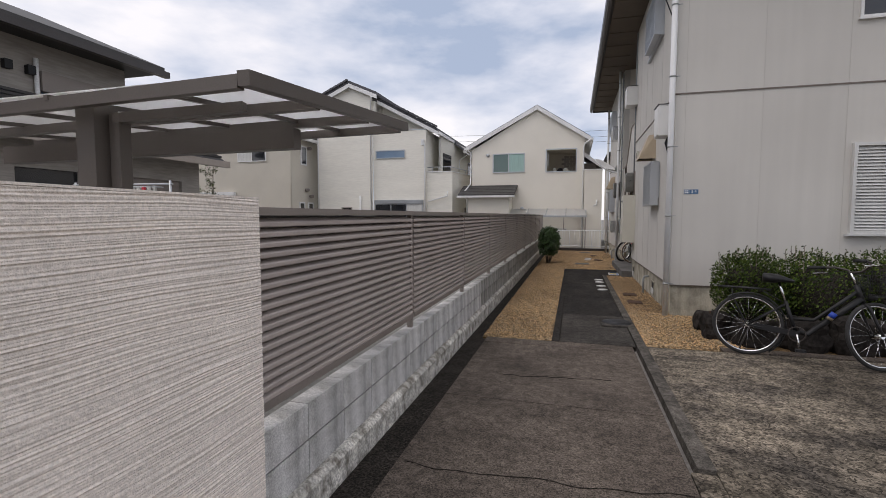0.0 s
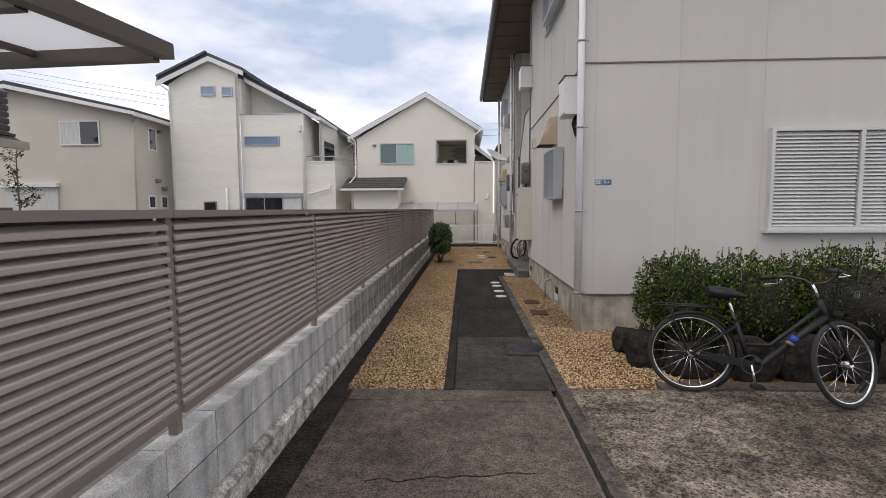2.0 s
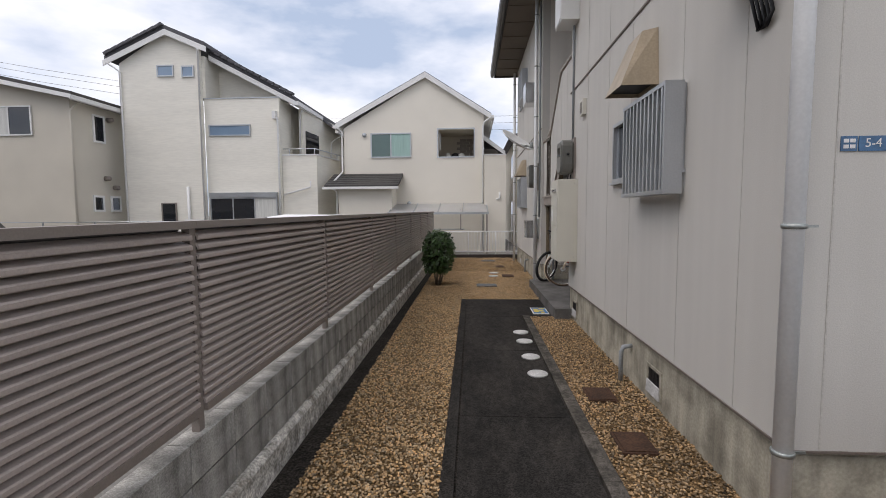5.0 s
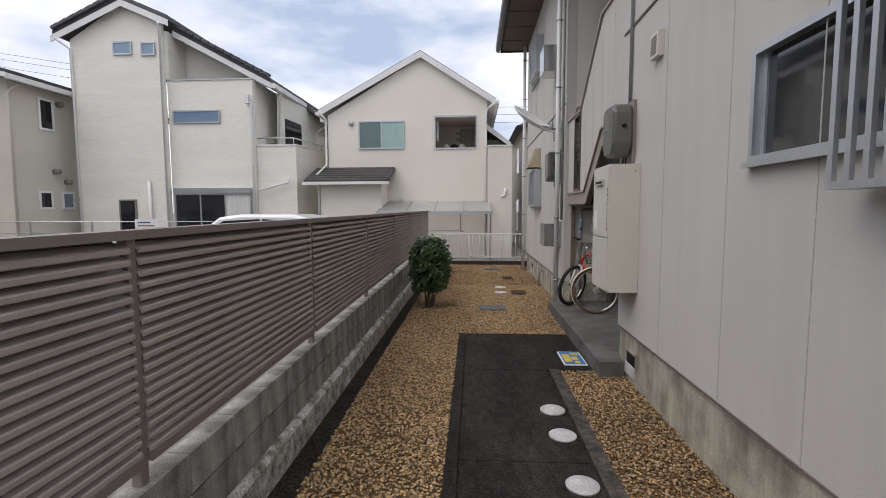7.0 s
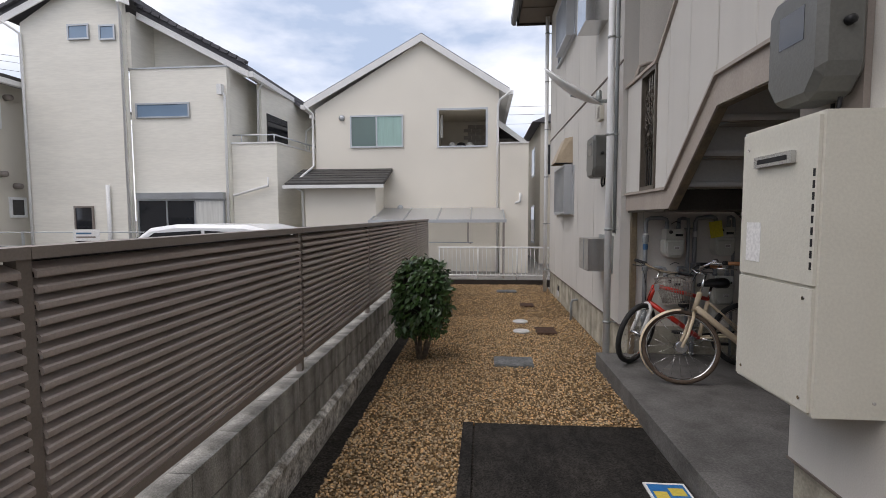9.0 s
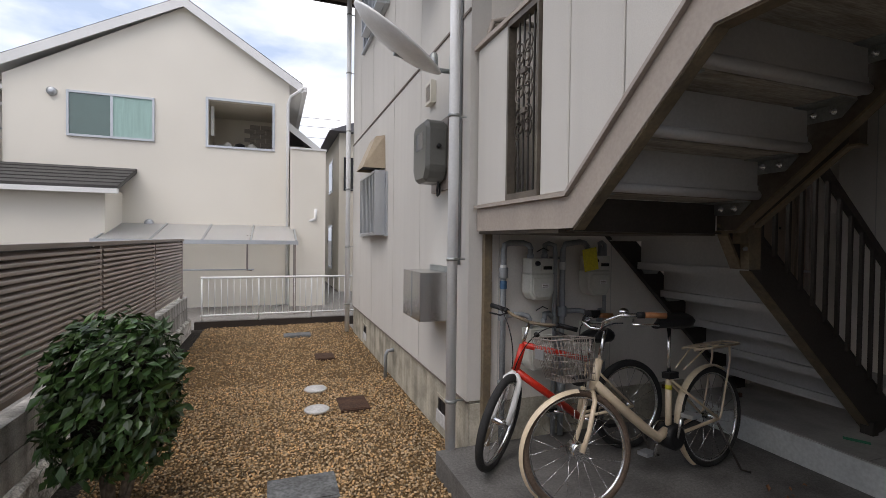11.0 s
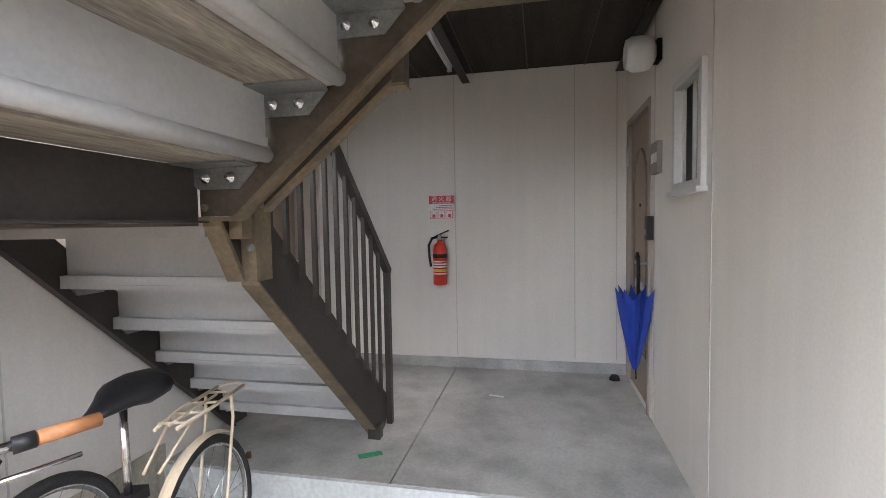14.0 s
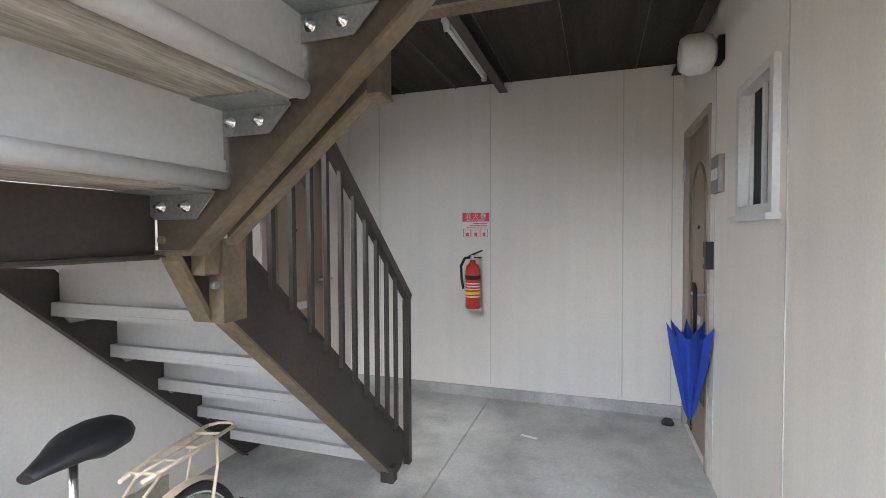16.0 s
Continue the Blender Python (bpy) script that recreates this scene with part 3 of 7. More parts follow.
# north block
LD = (4.62, 5.5, 0.345, 2.58)
N1 = (17.6, 19.35, 1.76, 2.56)
N1U = (17.6, 19.35, 4.7, 5.45)
struct("wall_west_north", wall_holes(BM(), "x", WX, WX + 0.16, RY1, NY - 0.16, HB, TOPZ, [N1, N1U]), "wall", "cream rendered outer wall beyond the stair", "wall")
struct("wall_recess_north", wall_holes(BM(), "y", RY1, RY1 + 0.16, WX + 0.16, 6.06, 0.0, TOPZ, [LD]), "wall_in", "pale wall behind meters and stair", "wall")
struct("wall_recess_east", box(BM(), 5.907, RY0, 0.0, 6.06, RY1, TOPZ), "wall_in", "pale panel back wall of the stair recess", "wall")
struct("wall_north", box(BM(), WX, NY - 0.16, HB, EX, NY, TOPZ), "wall", "cream rendered end wall", "wall")
struct("wall_east", box(BM(), EX - 0.16, SY + 0.16, 0, EX, NY - 0.16, TOPZ), "wall", "cream rendered far wall", "wall")
for x0, y0, x1, y1 in ((WX + 0.02, SY + 0.18, WX + 0.16, RY0 - 0.02), (WX + 0.02, SY + 0.02, EX, SY + 0.18), (WX + 0.02, RY1 + 0.02, WX + 0.16, NY - 0.02)):
    struct("foundation", box(BM(), x0, y0, -0.1, x1, y1, HB), "base", "grey mortar foundation, stained and patched", "foundation")
struct("foundation_recess", box(BM(), WX + 0.021, RY1 - 0.012, 0.0, 3.82, RY1, 0.46), "base", "grey mortar plinth under the meters", "foundation")
# thin drip edges and floor band
tb = BM()
box(tb, WX - 0.008, SY - 0.008, HB - 0.012, WX + 0.02, RY0, HB)
box(tb, WX + 0.02, SY - 0.008, HB - 0.012, EX, SY + 0.02, HB)
box(tb, WX - 0.008, RY1 + 0.001, HB - 0.012, WX + 0.02, NY, HB)
struct("drip_edge", tb, "band", "thin brown drip edge over the foundation", "trim")
bb = BM()
box(bb, WX - 0.012, SY - 0.012, 3.39, WX - 0.001, RY0, 3.41)
box(bb, WX - 0.001, SY - 0.012, 3.39, EX, SY - 0.001, 3.41)
box(bb, WX - 0.012, RY1, 3.39, WX - 0.001, NY, 3.41)
struct("floor_band", bb, "band", "narrow brown band at the upper floor", "trim")
jb = BM()
for y in (7.4, 8.18, 9.26, 10.0, 10.94):
    box(jb, WX - 0.003, y - 0.004, HB, WX - 0.0005, y + 0.004, TOPZ)
for y in (16.2, 17.3, 18.6, 19.6):
    box(jb, WX - 0.003, y - 0.004, HB, WX - 0.0005, y + 0.004, TOPZ)
for x in (1.84, 2.865, 3.9, 6.2, 7.4):
    box(jb, x - 0.004, SY - 0.003, HB, x + 0.004, SY - 0.0005, TOPZ)
struct("wall_joints", jb, "joint", "sealed vertical panel joints", "trim")
ji = BM()
for y in (12.08, 12.442, 13.541, 14.62):
    box(ji, 5.9035, y - 0.004, 0.47, 5.9065, y + 0.004, 3.12)
for x in (2.6, 3.794, 4.86):
    box(ji, x - 0.004, RY0 + 0.0005, 0.345, x + 0.004, RY0 + 0.0035, 3.12)
for x in (1.95, 3.0, 4.2):
    box(ji, x - 0.004, RY1 - 0.0035, 0.46, x + 0.004, RY1 - 0.0005, 3.12)
struct("recess_joints", ji, "wall", "sealed vertical joints of the recess panels", "trim")
struct("baseboard", box(BM(), 5.885, RY0 + 0.001, 0.345, 5.906, RY1, 0.44), "floor", "low grey mortar baseboard", "baseboard")
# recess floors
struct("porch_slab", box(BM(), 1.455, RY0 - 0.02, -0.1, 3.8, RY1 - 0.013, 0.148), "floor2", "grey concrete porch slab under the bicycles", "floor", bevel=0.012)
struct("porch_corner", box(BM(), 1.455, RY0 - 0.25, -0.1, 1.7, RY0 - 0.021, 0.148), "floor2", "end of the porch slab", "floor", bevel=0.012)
fl = thing("entry_floor", "smooth grey mortar floor with a cut joint", "floor", kind="structure")
part("floor_bay", box(BM(), 3.83, RY0, 0.0, 5.907, 13.545, 0.345), "floor", fl, bevel=0.004)
part("floor_bay", box(BM(), 3.83, 13.551, 0.0, 5.907, RY1, 0.345), "floor", fl, bevel=0.004)
struct("step_face", box(BM(), 3.801, RY0, 0.148, 3.829, RY1 - 0.013, 0.343), "stepf", "pale painted step face", "step", bevel=0.004)
struct("ceiling_deck", box(BM(), 3.15, RY0, 3.13, 5.907, RY1, 3.3), "deck", "dark boarded underside of the upper walkway", "ceiling")
cbm = BM()
for y in (12.35, 12.85, 13.35, 13.85, 14.35):
    box(cbm, 3.16, y, 3.118, 5.9, y + 0.006, 3.13)
struct("ceiling_joints", cbm, "steel_d", "dark joints between the deck boards", "ceiling")
cb = BM()
box(cb, 3.15, RY0, 3.31, 5.907, RY1, 3.34)
struct("deck_edge", cb, "steel_d", "dark steel deck edge", "trim")
for nm, y in (("a", 13.42), ("b", 12.06), ("c", 14.88)):
    bb2 = BM()
    box(bb2, 4.07, y - 0.035, 3.04, 5.9, y + 0.035, 3.05)
    box(bb2, 4.07, y - 0.004, 3.05, 5.9, y + 0.004, 3.117)
    struct("deck_joist", bb2, "steel_d", "dark steel joist under the walkway", "beam")
struct("front_joist", box(BM(), 4.005, 12.03, 2.895, 4.012, 14.9, 3.117), "steel_d", "dark steel web of the cross beam", "beam")
# daylight from the west is put into this flange's lighter ochre
struct("front_flange", box(BM(), 3.96, 12.03, 2.88, 4.06, 14.9, 2.8945), "edge", "worn ochre flange of the cross beam, coloured as lit", "beam", bevel=0.002)
struct("room_lining", box(BM(), 1.9, 7.2, 3.2, 6.0, 11.8, 3.3), "dark_room", "floor slab inside the flats", "floor")
struct("room_lining_north", box(BM(), 1.9, 15.2, 3.2, 9.4, 20.2, 3.3), "dark_room", "floor slab inside the flats", "floor")

# roof with deep eaves
rf = thing("apartment_roof", "shallow dark roof with deep boarded eaves", "roof", kind="structure")
X0, X1, Y0, Y1 = 0.95, EX + 0.7, 6.25, 20.75
part("soffit", box(BM(), X0 + 0.05, Y0, 6.15, X1, Y1, 6.19), "soffit", rf)
rb = BM()
prism(rb, [(X0, 6.19), (X0, 6.3), (5.6, 8.1), (X1, 6.3), (X1, 6.19)], "y", Y0, Y1)
part("roof_cover", rb, "dark_roof", rf)
gm = BM()
prism(gm, [(X0 - 0.13, 6.28), (X0 - 0.12, 6.15), (X0 - 0.08, 6.11), (X0 - 0.02, 6.11), (X0 + 0.0, 6.28)], "y", Y0 - 0.02, Y1 + 0.02)
part("eaves_gutter", gm, "gutter", rf)
part("bargeboard", box(BM(), X0, Y0 - 0.03, 6.1, X1, Y0 - 0.001, 6.3), "gutter", rf)
part("bargeboard", box(BM(), X0, Y1 + 0.001, 6.1, X1, Y1 + 0.03, 6.3), "gutter", rf)
for y in np.arange(7.2, 20.6, 0.91):
    part("eaves_batten", box(BM(), X0 + 0.06, y - 0.012, 6.135, WX - 0.001, y + 0.012, 6.149), "soffit", rf)

# shuttered window on the south wall
sh = thing("shutter_window", "closed pale metal louvre shutters in a silver frame", "window", kind="structure")
fm = BM()
for p, q, s, e in ((3.98, 6.14, 1.3, 1.345), (3.98, 6.14, 2.525, 2.57), (3.98, 4.025, 1.345, 2.525), (6.095, 6.14, 1.345, 2.525), (5.04, 5.09, 1.345, 2.525)):
    box(fm, p, SY - 0.07, s, q, SY + 0.05, e)
part("shutter_frame", fm, "shutter", sh, bevel=0.004)
part("shutter_sill", box(BM(), 3.94, SY - 0.1, 1.27, 6.18, SY - 0.001, 1.299), "shutter", sh, bevel=0.004)
part("shutter_back", box(BM(), 4.02, SY + 0.02, 1.34, 6.1, SY + 0.03, 2.53), "shutter", sh)
sl = None
for a in (4.03, 5.095):
    for k in range(26):
        if sl is None:
            sl = link("louvre", prism(BM(), [(SY - 0.055, 0.0), (SY - 0.045, -0.004), (SY - 0.012, 0.034), (SY - 0.02, 0.04)], "x", 0, 0.995), "shutter")
            ob = sl
        else:
            ob = new("louvre", sl.data)
        ob.parent = sh
        ob.location = (a, 0, 1.35 + k * 0.0448)
window_unit("window_south_upper", "white framed sliding window on the upper floor", "y", SY, *S2, -1, "white", "glass_dark", 2)
window_unit("window_west_lower", "sliding window in an aluminium frame", "x", WX, *W1, -1, "alu", "glass_dark", 2)
window_unit("window_west_upper", "sliding window in an aluminium frame", "x", WX, *W1U, -1, "alu", "glass_dark", 2)
window_unit("window_north_lower", "sliding window in an aluminium frame", "x", WX, *N1, -1, "alu", "glass_dark", 2)
window_unit("window_north_upper", "sliding window in an aluminium frame", "x", WX, *N1U, -1, "alu", "glass_dark", 2)
window_unit("recess_window", "small deep aluminium window in the recess wall", "y", RY0, *RW, 1, "shutter", "glass_dim", 2, fw=0.04)


def bar_cage(y0, y1, z0, z1, name="window_grille"):
    g = thing(name, "silver aluminium security bars over a window", "window grille", group="window grilles")
    f = BM()
    xo = WX - 0.16
    box(f, xo, y0, z1 - 0.03, WX - 0.026, y1, z1)
    box(f, xo, y0, z0, WX - 0.026, y1, z0 + 0.03)
    box(f, xo, y0, z0 + 0.03, WX - 0.026, y0 + 0.02, z1 - 0.03)
    part("cage_frame", f, "alu", g, bevel=0.003)
    n = 11
    for i in range(n):
        y = y0 + 0.06 + (y1 - y0 - 0.08) * i / (n - 1)
        part("bar", box(BM(), xo + 0.002, y - 0.013, z0 + 0.03, xo + 0.022, y + 0.013, z1 - 0.03), "alu", g)
    return g


bar_cage(8.09, 9.0, 1.745, 2.53)
bar_cage(17.65, 18.75, 1.75, 2.58)
bar_cage(17.65, 18.75, 4.7, 5.47)
bar_cage(8.14, 9.3, 4.75, 5.52)


def hood(y0, y1, z0, z1):
    h = thing("extractor_hood", "tan metal kitchen extractor hood on the wall", "extractor hood", group="extractor hoods")
    b = BM()
    v = [(WX - 0.001, y0 + 0.04, z1), (WX - 0.001, y1 - 0.04, z1), (WX - 0.12, y0 + 0.06, z1 - 0.02), (WX - 0.12, y1 - 0.06, z1 - 0.02),
         (WX - 0.001, y0, z0), (WX - 0.001, y1, z0), (WX - 0.3, y0, z0), (WX - 0.3, y1, z0)]
    v = [b.verts.new(p) for p in v]
    for f in ((0, 1, 3, 2), (2, 3, 7, 6), (0, 2, 6, 4), (1, 5, 7, 3), (4, 5, 1, 0)):
        b.faces.new([v[i] for i in f])
    bmesh.ops.recalc_face_normals(b, faces=b.faces)
    bmesh.ops.solidify(b, geom=list(b.faces), thickness=0.004)
    part("cowl", b, "tan_metal", h)
    part("filter", box(BM(), WX - 0.28, y0 + 0.02, z0 + 0.03, WX - 0.01, y1 - 0.02, z0 + 0.04), "black", h)
    return h


hood(8.62, 9.07, 2.64, 3.1)
hood(17.75, 18.25, 2.62, 3.06)

# ---- stair ----
stair = thing("steel_stair", "brown painted steel stair turning at a landing", "stair", at=(3, 13.9, 0.345), kind="structure")
LZ = 1.765
SX0, SX1 = 1.745, 2.87          # upper flight, across
GO, RI = 0.25, 0.218
UY, KY, YL = 13.85, 12.95, 12.02     # foot and head of the upper flight, end of the upper landing
SLOPE = RI / GO
part("landing_plate", box(BM(), SX0 + 0.03, UY + 0.051, LZ - 0.028, SX1 + 0.044, RY1 - 0.02, LZ), "steel", stair)
part("landing_beam", box(BM(), SX0 + 0.07, UY + 0.01, LZ - 0.01, SX1 - 0.004, UY + 0.05, LZ + 0.164), "steel_d", stair)
part("beam_flange", box(BM(), SX0 + 0.07, UY - 0.03, LZ - 0.018, SX1 - 0.004, UY + 0.05, LZ - 0.0105), "steel_d", stair)


def climb(y, low, knee=13.73):
    """Height of a line that is level along the landing, climbs with the flight and is level again along the upper landing."""
    return low + (knee - min(knee, max(KY, y))) * SLOPE


def climb_bar(name, low, high, x0, x1, m, y_from, y_to, knee=13.73, knee_top=None):
    kt = knee_top or knee
    lo = [y_from, *[y for y in (knee, KY) if y_to < y < y_from], y_to]
    hi = [y_from, *[y for y in (kt, KY) if y_to < y < y_from], y_to]
    pts = [(y, climb(y, low, knee)) for y in lo] + [(y, climb(y, high, kt)) for y in hi[::-1]]
    return part(name, prism(BM(), pts, "x", x0, x1), m, stair)


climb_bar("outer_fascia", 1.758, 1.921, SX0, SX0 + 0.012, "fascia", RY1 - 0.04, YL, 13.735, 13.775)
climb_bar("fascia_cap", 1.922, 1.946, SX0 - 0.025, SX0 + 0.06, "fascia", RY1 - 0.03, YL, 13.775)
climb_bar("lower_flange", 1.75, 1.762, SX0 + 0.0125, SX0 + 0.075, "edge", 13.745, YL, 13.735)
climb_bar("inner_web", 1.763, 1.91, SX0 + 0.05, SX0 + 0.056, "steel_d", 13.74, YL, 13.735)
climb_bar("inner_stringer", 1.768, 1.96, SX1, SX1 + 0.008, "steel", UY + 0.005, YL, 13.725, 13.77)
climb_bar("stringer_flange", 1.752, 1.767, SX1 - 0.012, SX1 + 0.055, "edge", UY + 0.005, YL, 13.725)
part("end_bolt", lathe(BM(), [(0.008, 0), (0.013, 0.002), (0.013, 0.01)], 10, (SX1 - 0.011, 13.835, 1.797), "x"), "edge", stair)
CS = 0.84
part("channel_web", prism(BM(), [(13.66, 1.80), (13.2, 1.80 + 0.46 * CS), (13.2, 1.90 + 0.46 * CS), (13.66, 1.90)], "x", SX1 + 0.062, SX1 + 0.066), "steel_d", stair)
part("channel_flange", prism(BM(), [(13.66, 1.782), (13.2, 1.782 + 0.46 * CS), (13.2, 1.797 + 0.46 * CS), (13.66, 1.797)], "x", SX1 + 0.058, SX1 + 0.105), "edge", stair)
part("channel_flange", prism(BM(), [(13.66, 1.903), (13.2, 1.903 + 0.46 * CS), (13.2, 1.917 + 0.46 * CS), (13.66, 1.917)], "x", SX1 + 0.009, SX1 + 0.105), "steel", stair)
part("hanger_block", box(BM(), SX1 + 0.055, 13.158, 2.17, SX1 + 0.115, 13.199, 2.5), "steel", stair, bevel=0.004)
part("hanger_cap", box(BM(), SX1 + 0.05, 13.155, 2.16, SX1 + 0.12, 13.205, 2.1695), "edge", stair)
NT = 4
for k in range(NT):
    y = UY - k * GO
    z = LZ + RI * (k + 1)
    ye = y - GO - 0.02 if k < NT - 1 else YL
    part("tread", box(BM(), SX0 + 0.058, ye, z - 0.045, SX1 - 0.016, y + 0.02, z), "tread", stair, bevel=0.012)
    if k:
        part("riser", box(BM(), SX0 + 0.058, y - 0.006, z - RI, SX1 - 0.016, y, z - 0.046), "tread", stair)
        part("riser_fold", box(BM(), SX0 + 0.058, y - 0.012, z - RI + 0.0005, SX1 - 0.016, y - 0.0065, z - RI + 0.028), "tread", stair, bevel=0.002)
    part("tread_soffit", box(BM(), SX0 + 0.07, ye + 0.05, z - 0.052, SX1 - 0.02, y + 0.012, z - 0.0455), "tread_u", stair)
    if k < NT - 1:
        part("tread_lip", tube(BM(), [(SX0 + 0.06, ye + 0.012, z - 0.026), (SX1 - 0.018, ye + 0.012, z - 0.026)], 0.025, 12), "tread", stair)
    for xx in (SX0 + 0.06, SX1 - 0.013):
        br = BM()
        sgn = 1 if xx < 2.2 else -1
        prism(br, [(y - GO + 0.03, z - 0.059), (y + 0.03, z - 0.059), (y + 0.01, z - 0.115), (y - 0.005, z - 0.128), (y - GO * 0.62, z - 0.128)], "x", xx, xx + 0.005 * sgn)
        box(br, min(xx, xx + 0.11 * sgn), y - GO + 0.03, z - 0.058, max(xx, xx + 0.11 * sgn), y + 0.045, z - 0.0525)
        bk = part("tread_bracket", br, "galv", stair)
        for dy in (0.035, 0.125):
            x0 = xx + (0.0052 if sgn > 0 else -0.0052 - 0.024)
            prof = [(0.017, 0), (0.017, 0.003), (0.011, 0.0035), (0.011, 0.012), (0.006, 0.0125), (0.006, 0.024)]
            if sgn < 0:
                prof = [(r, 0.024 - h) for r, h in prof[::-1]]
            part("bolt", lathe(BM(), prof, 8, (x0, y - dy, z - 0.092), "x"), "chrome", bk)
UZ = LZ + RI * NT
for k in range(3):
    x = SX1 + 0.05 + 0.27 * k
    z = UZ + 0.175 * (k + 1)
    part("tread", box(BM(), x, YL + 0.01, z - 0.045, x + 0.3, KY - 0.05, z), "tread", stair, bevel=0.012)
    part("riser", box(BM(), x - 0.006, YL + 0.01, z - 0.175, x - 0.0005, KY - 0.05, z - 0.046), "tread", stair)
# lower flight, rising west along the meter wall
LY0, LY1 = 13.80, 14.90
GO2, RI2 = 0.2517, 0.24
NEAR = [(4.37, 0.346), (3.098, 1.522), (3.098, 1.79), (3.135, 1.775), (4.535, 0.545), (4.545, 0.47), (4.53, 0.4), (4.49, 0.36), (4.45, 0.346)]
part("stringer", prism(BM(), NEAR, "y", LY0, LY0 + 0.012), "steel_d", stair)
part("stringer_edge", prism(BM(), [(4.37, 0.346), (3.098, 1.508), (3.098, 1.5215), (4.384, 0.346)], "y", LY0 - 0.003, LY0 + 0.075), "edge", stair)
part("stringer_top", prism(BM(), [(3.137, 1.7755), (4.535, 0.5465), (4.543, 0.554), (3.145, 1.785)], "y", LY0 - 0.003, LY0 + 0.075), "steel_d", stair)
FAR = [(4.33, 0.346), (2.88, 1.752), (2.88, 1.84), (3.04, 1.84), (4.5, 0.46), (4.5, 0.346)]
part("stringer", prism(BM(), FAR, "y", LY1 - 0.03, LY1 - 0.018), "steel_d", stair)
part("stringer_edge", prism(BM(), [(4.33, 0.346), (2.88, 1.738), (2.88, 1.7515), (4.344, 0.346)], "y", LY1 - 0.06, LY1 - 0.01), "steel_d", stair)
for k in range(6):
    x, z = (3.204 + k * GO2, 1.526 - RI2 * k) if k < 5 else (2.915, 1.757)     # the last one edges the landing
    x1 = x + GO2 + 0.09
    part("tread", box(BM(), x, LY0 + 0.077, z - 0.04, x1, LY1 - 0.032, z), "tread", stair, bevel=0.012)
    part("tread_lip", box(BM(), x - 0.002, LY0 + 0.078, z - 0.058, x + 0.02, LY1 - 0.033, z - 0.038), "tread", stair, bevel=0.006)
    if k < 5:
        part("riser", box(BM(), x + 0.036, LY0 + 0.077, z - 0.002, x + 0.042, LY1 - 0.032, z + RI2 - 0.03), "tread", stair)
        part("tread_bracket", prism(BM(), [(x + 0.03, z - 0.0405), (x + 0.25, z - 0.0405), (x + 0.2, z - 0.1), (x + 0.07, z - 0.1)], "y", LY1 - 0.045, LY1 - 0.0305), "galv", stair)
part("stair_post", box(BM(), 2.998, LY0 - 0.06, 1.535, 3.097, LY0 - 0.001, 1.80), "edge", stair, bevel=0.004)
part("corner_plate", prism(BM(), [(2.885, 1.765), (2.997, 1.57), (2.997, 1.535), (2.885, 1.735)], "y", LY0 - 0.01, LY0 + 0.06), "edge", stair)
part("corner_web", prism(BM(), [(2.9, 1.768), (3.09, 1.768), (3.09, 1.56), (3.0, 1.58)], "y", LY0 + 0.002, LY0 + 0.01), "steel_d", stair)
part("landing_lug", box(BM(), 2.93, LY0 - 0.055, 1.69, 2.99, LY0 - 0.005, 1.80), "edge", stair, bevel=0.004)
part("lug_bolt", lathe(BM(), [(0.013, -0.075), (0.013, -0.062), (0.006, -0.061), (0.006, -0.0555)], 8, (2.955, LY0, 1.66), "y"), "galv", stair)
part("foot_plate", box(BM(), 4.3, LY0 - 0.03, 0.3455, 4.36, LY0 + 0.05, 0.44), "steel_d", stair)
# balustrade of the lower flight
rail = thing("stair_balustrade", "dark brown steel balustrade with upright bars", "balustrade", at=(4.5, 13.79, 0.345), kind="structure")
RY = LY0 - 0.012
part("newel", box(BM(), 4.548, RY - 0.02, 0.345, 4.59, RY + 0.02, 1.40), "steel_d", rail, bevel=0.003)
part("handrail", slabbar(BM(), (4.592, RY, 1.405), (3.02, RY, 1.405 + 1.572 * 0.895), 0.045, 0.05), "steel_d", rail, bevel=0.004)
for k in range(11):
    x = 4.395 - 0.1233 * k
    zb = 0.545 + (4.535 - x) * 0.878 - 0.03
    part("baluster", box(BM(), x - 0.012, RY - 0.01, zb, x + 0.012, RY + 0.01, 1.385 + (4.592 - x) * 0.895), "steel_d", rail)
    part("weld_plate", box(BM(), x - 0.016, RY + 0.0105, zb - 0.02, x + 0.016, RY + 0.0125, zb + 0.03), "steel_d", rail)

# panelled parapet on the street side of the stair
pp = thing("stair_parapet", "white panelled parapet over the stair fascia", "parapet", kind="structure")
def ptop(y):
    return 3.08 if y > 14.05 else 3.08 + (14.05 - max(y, 13.0)) * SLOPE


def plow(y):
    return climb(y, 1.947, 13.775)


for y0, y1 in ((14.43, 14.90), (13.78, 14.04), (13.385, 13.77), (12.96, 13.375), (12.5, 12.945), (12.03, 12.495)):
    part("panel", prism(BM(), [(y0, plow(y0)), (y1, plow(y1)), (y1, ptop(y1)), (y0, ptop(y0))], "x", SX0 - 0.005, SX0 + 0.04), "wall", pp, bevel=0.006)
part("coping", prism(BM(), [(14.93, 3.081), (14.05, 3.081), (13.0, ptop(13.0) + 0.001), (12.03, ptop(13.0) + 0.001), (12.03, ptop(13.0) + 0.03), (13.0, ptop(13.0) + 0.03), (14.05, 3.11), (14.93, 3.11)], "x", SX0 - 0.03, SX0 + 0.06), "fascia", pp)
gr = thing("ornamental_grille", "dark iron window grille with scrollwork", "grille")
g = BM()
for y in (14.05, 14.405):
    box(g, SX0 - 0.02, y, 1.946, SX0 + 0.035, y + 0.022, 3.08)
box(g, SX0 - 0.02, 14.0725, 3.04, SX0 + 0.035, 14.4045, 3.08)
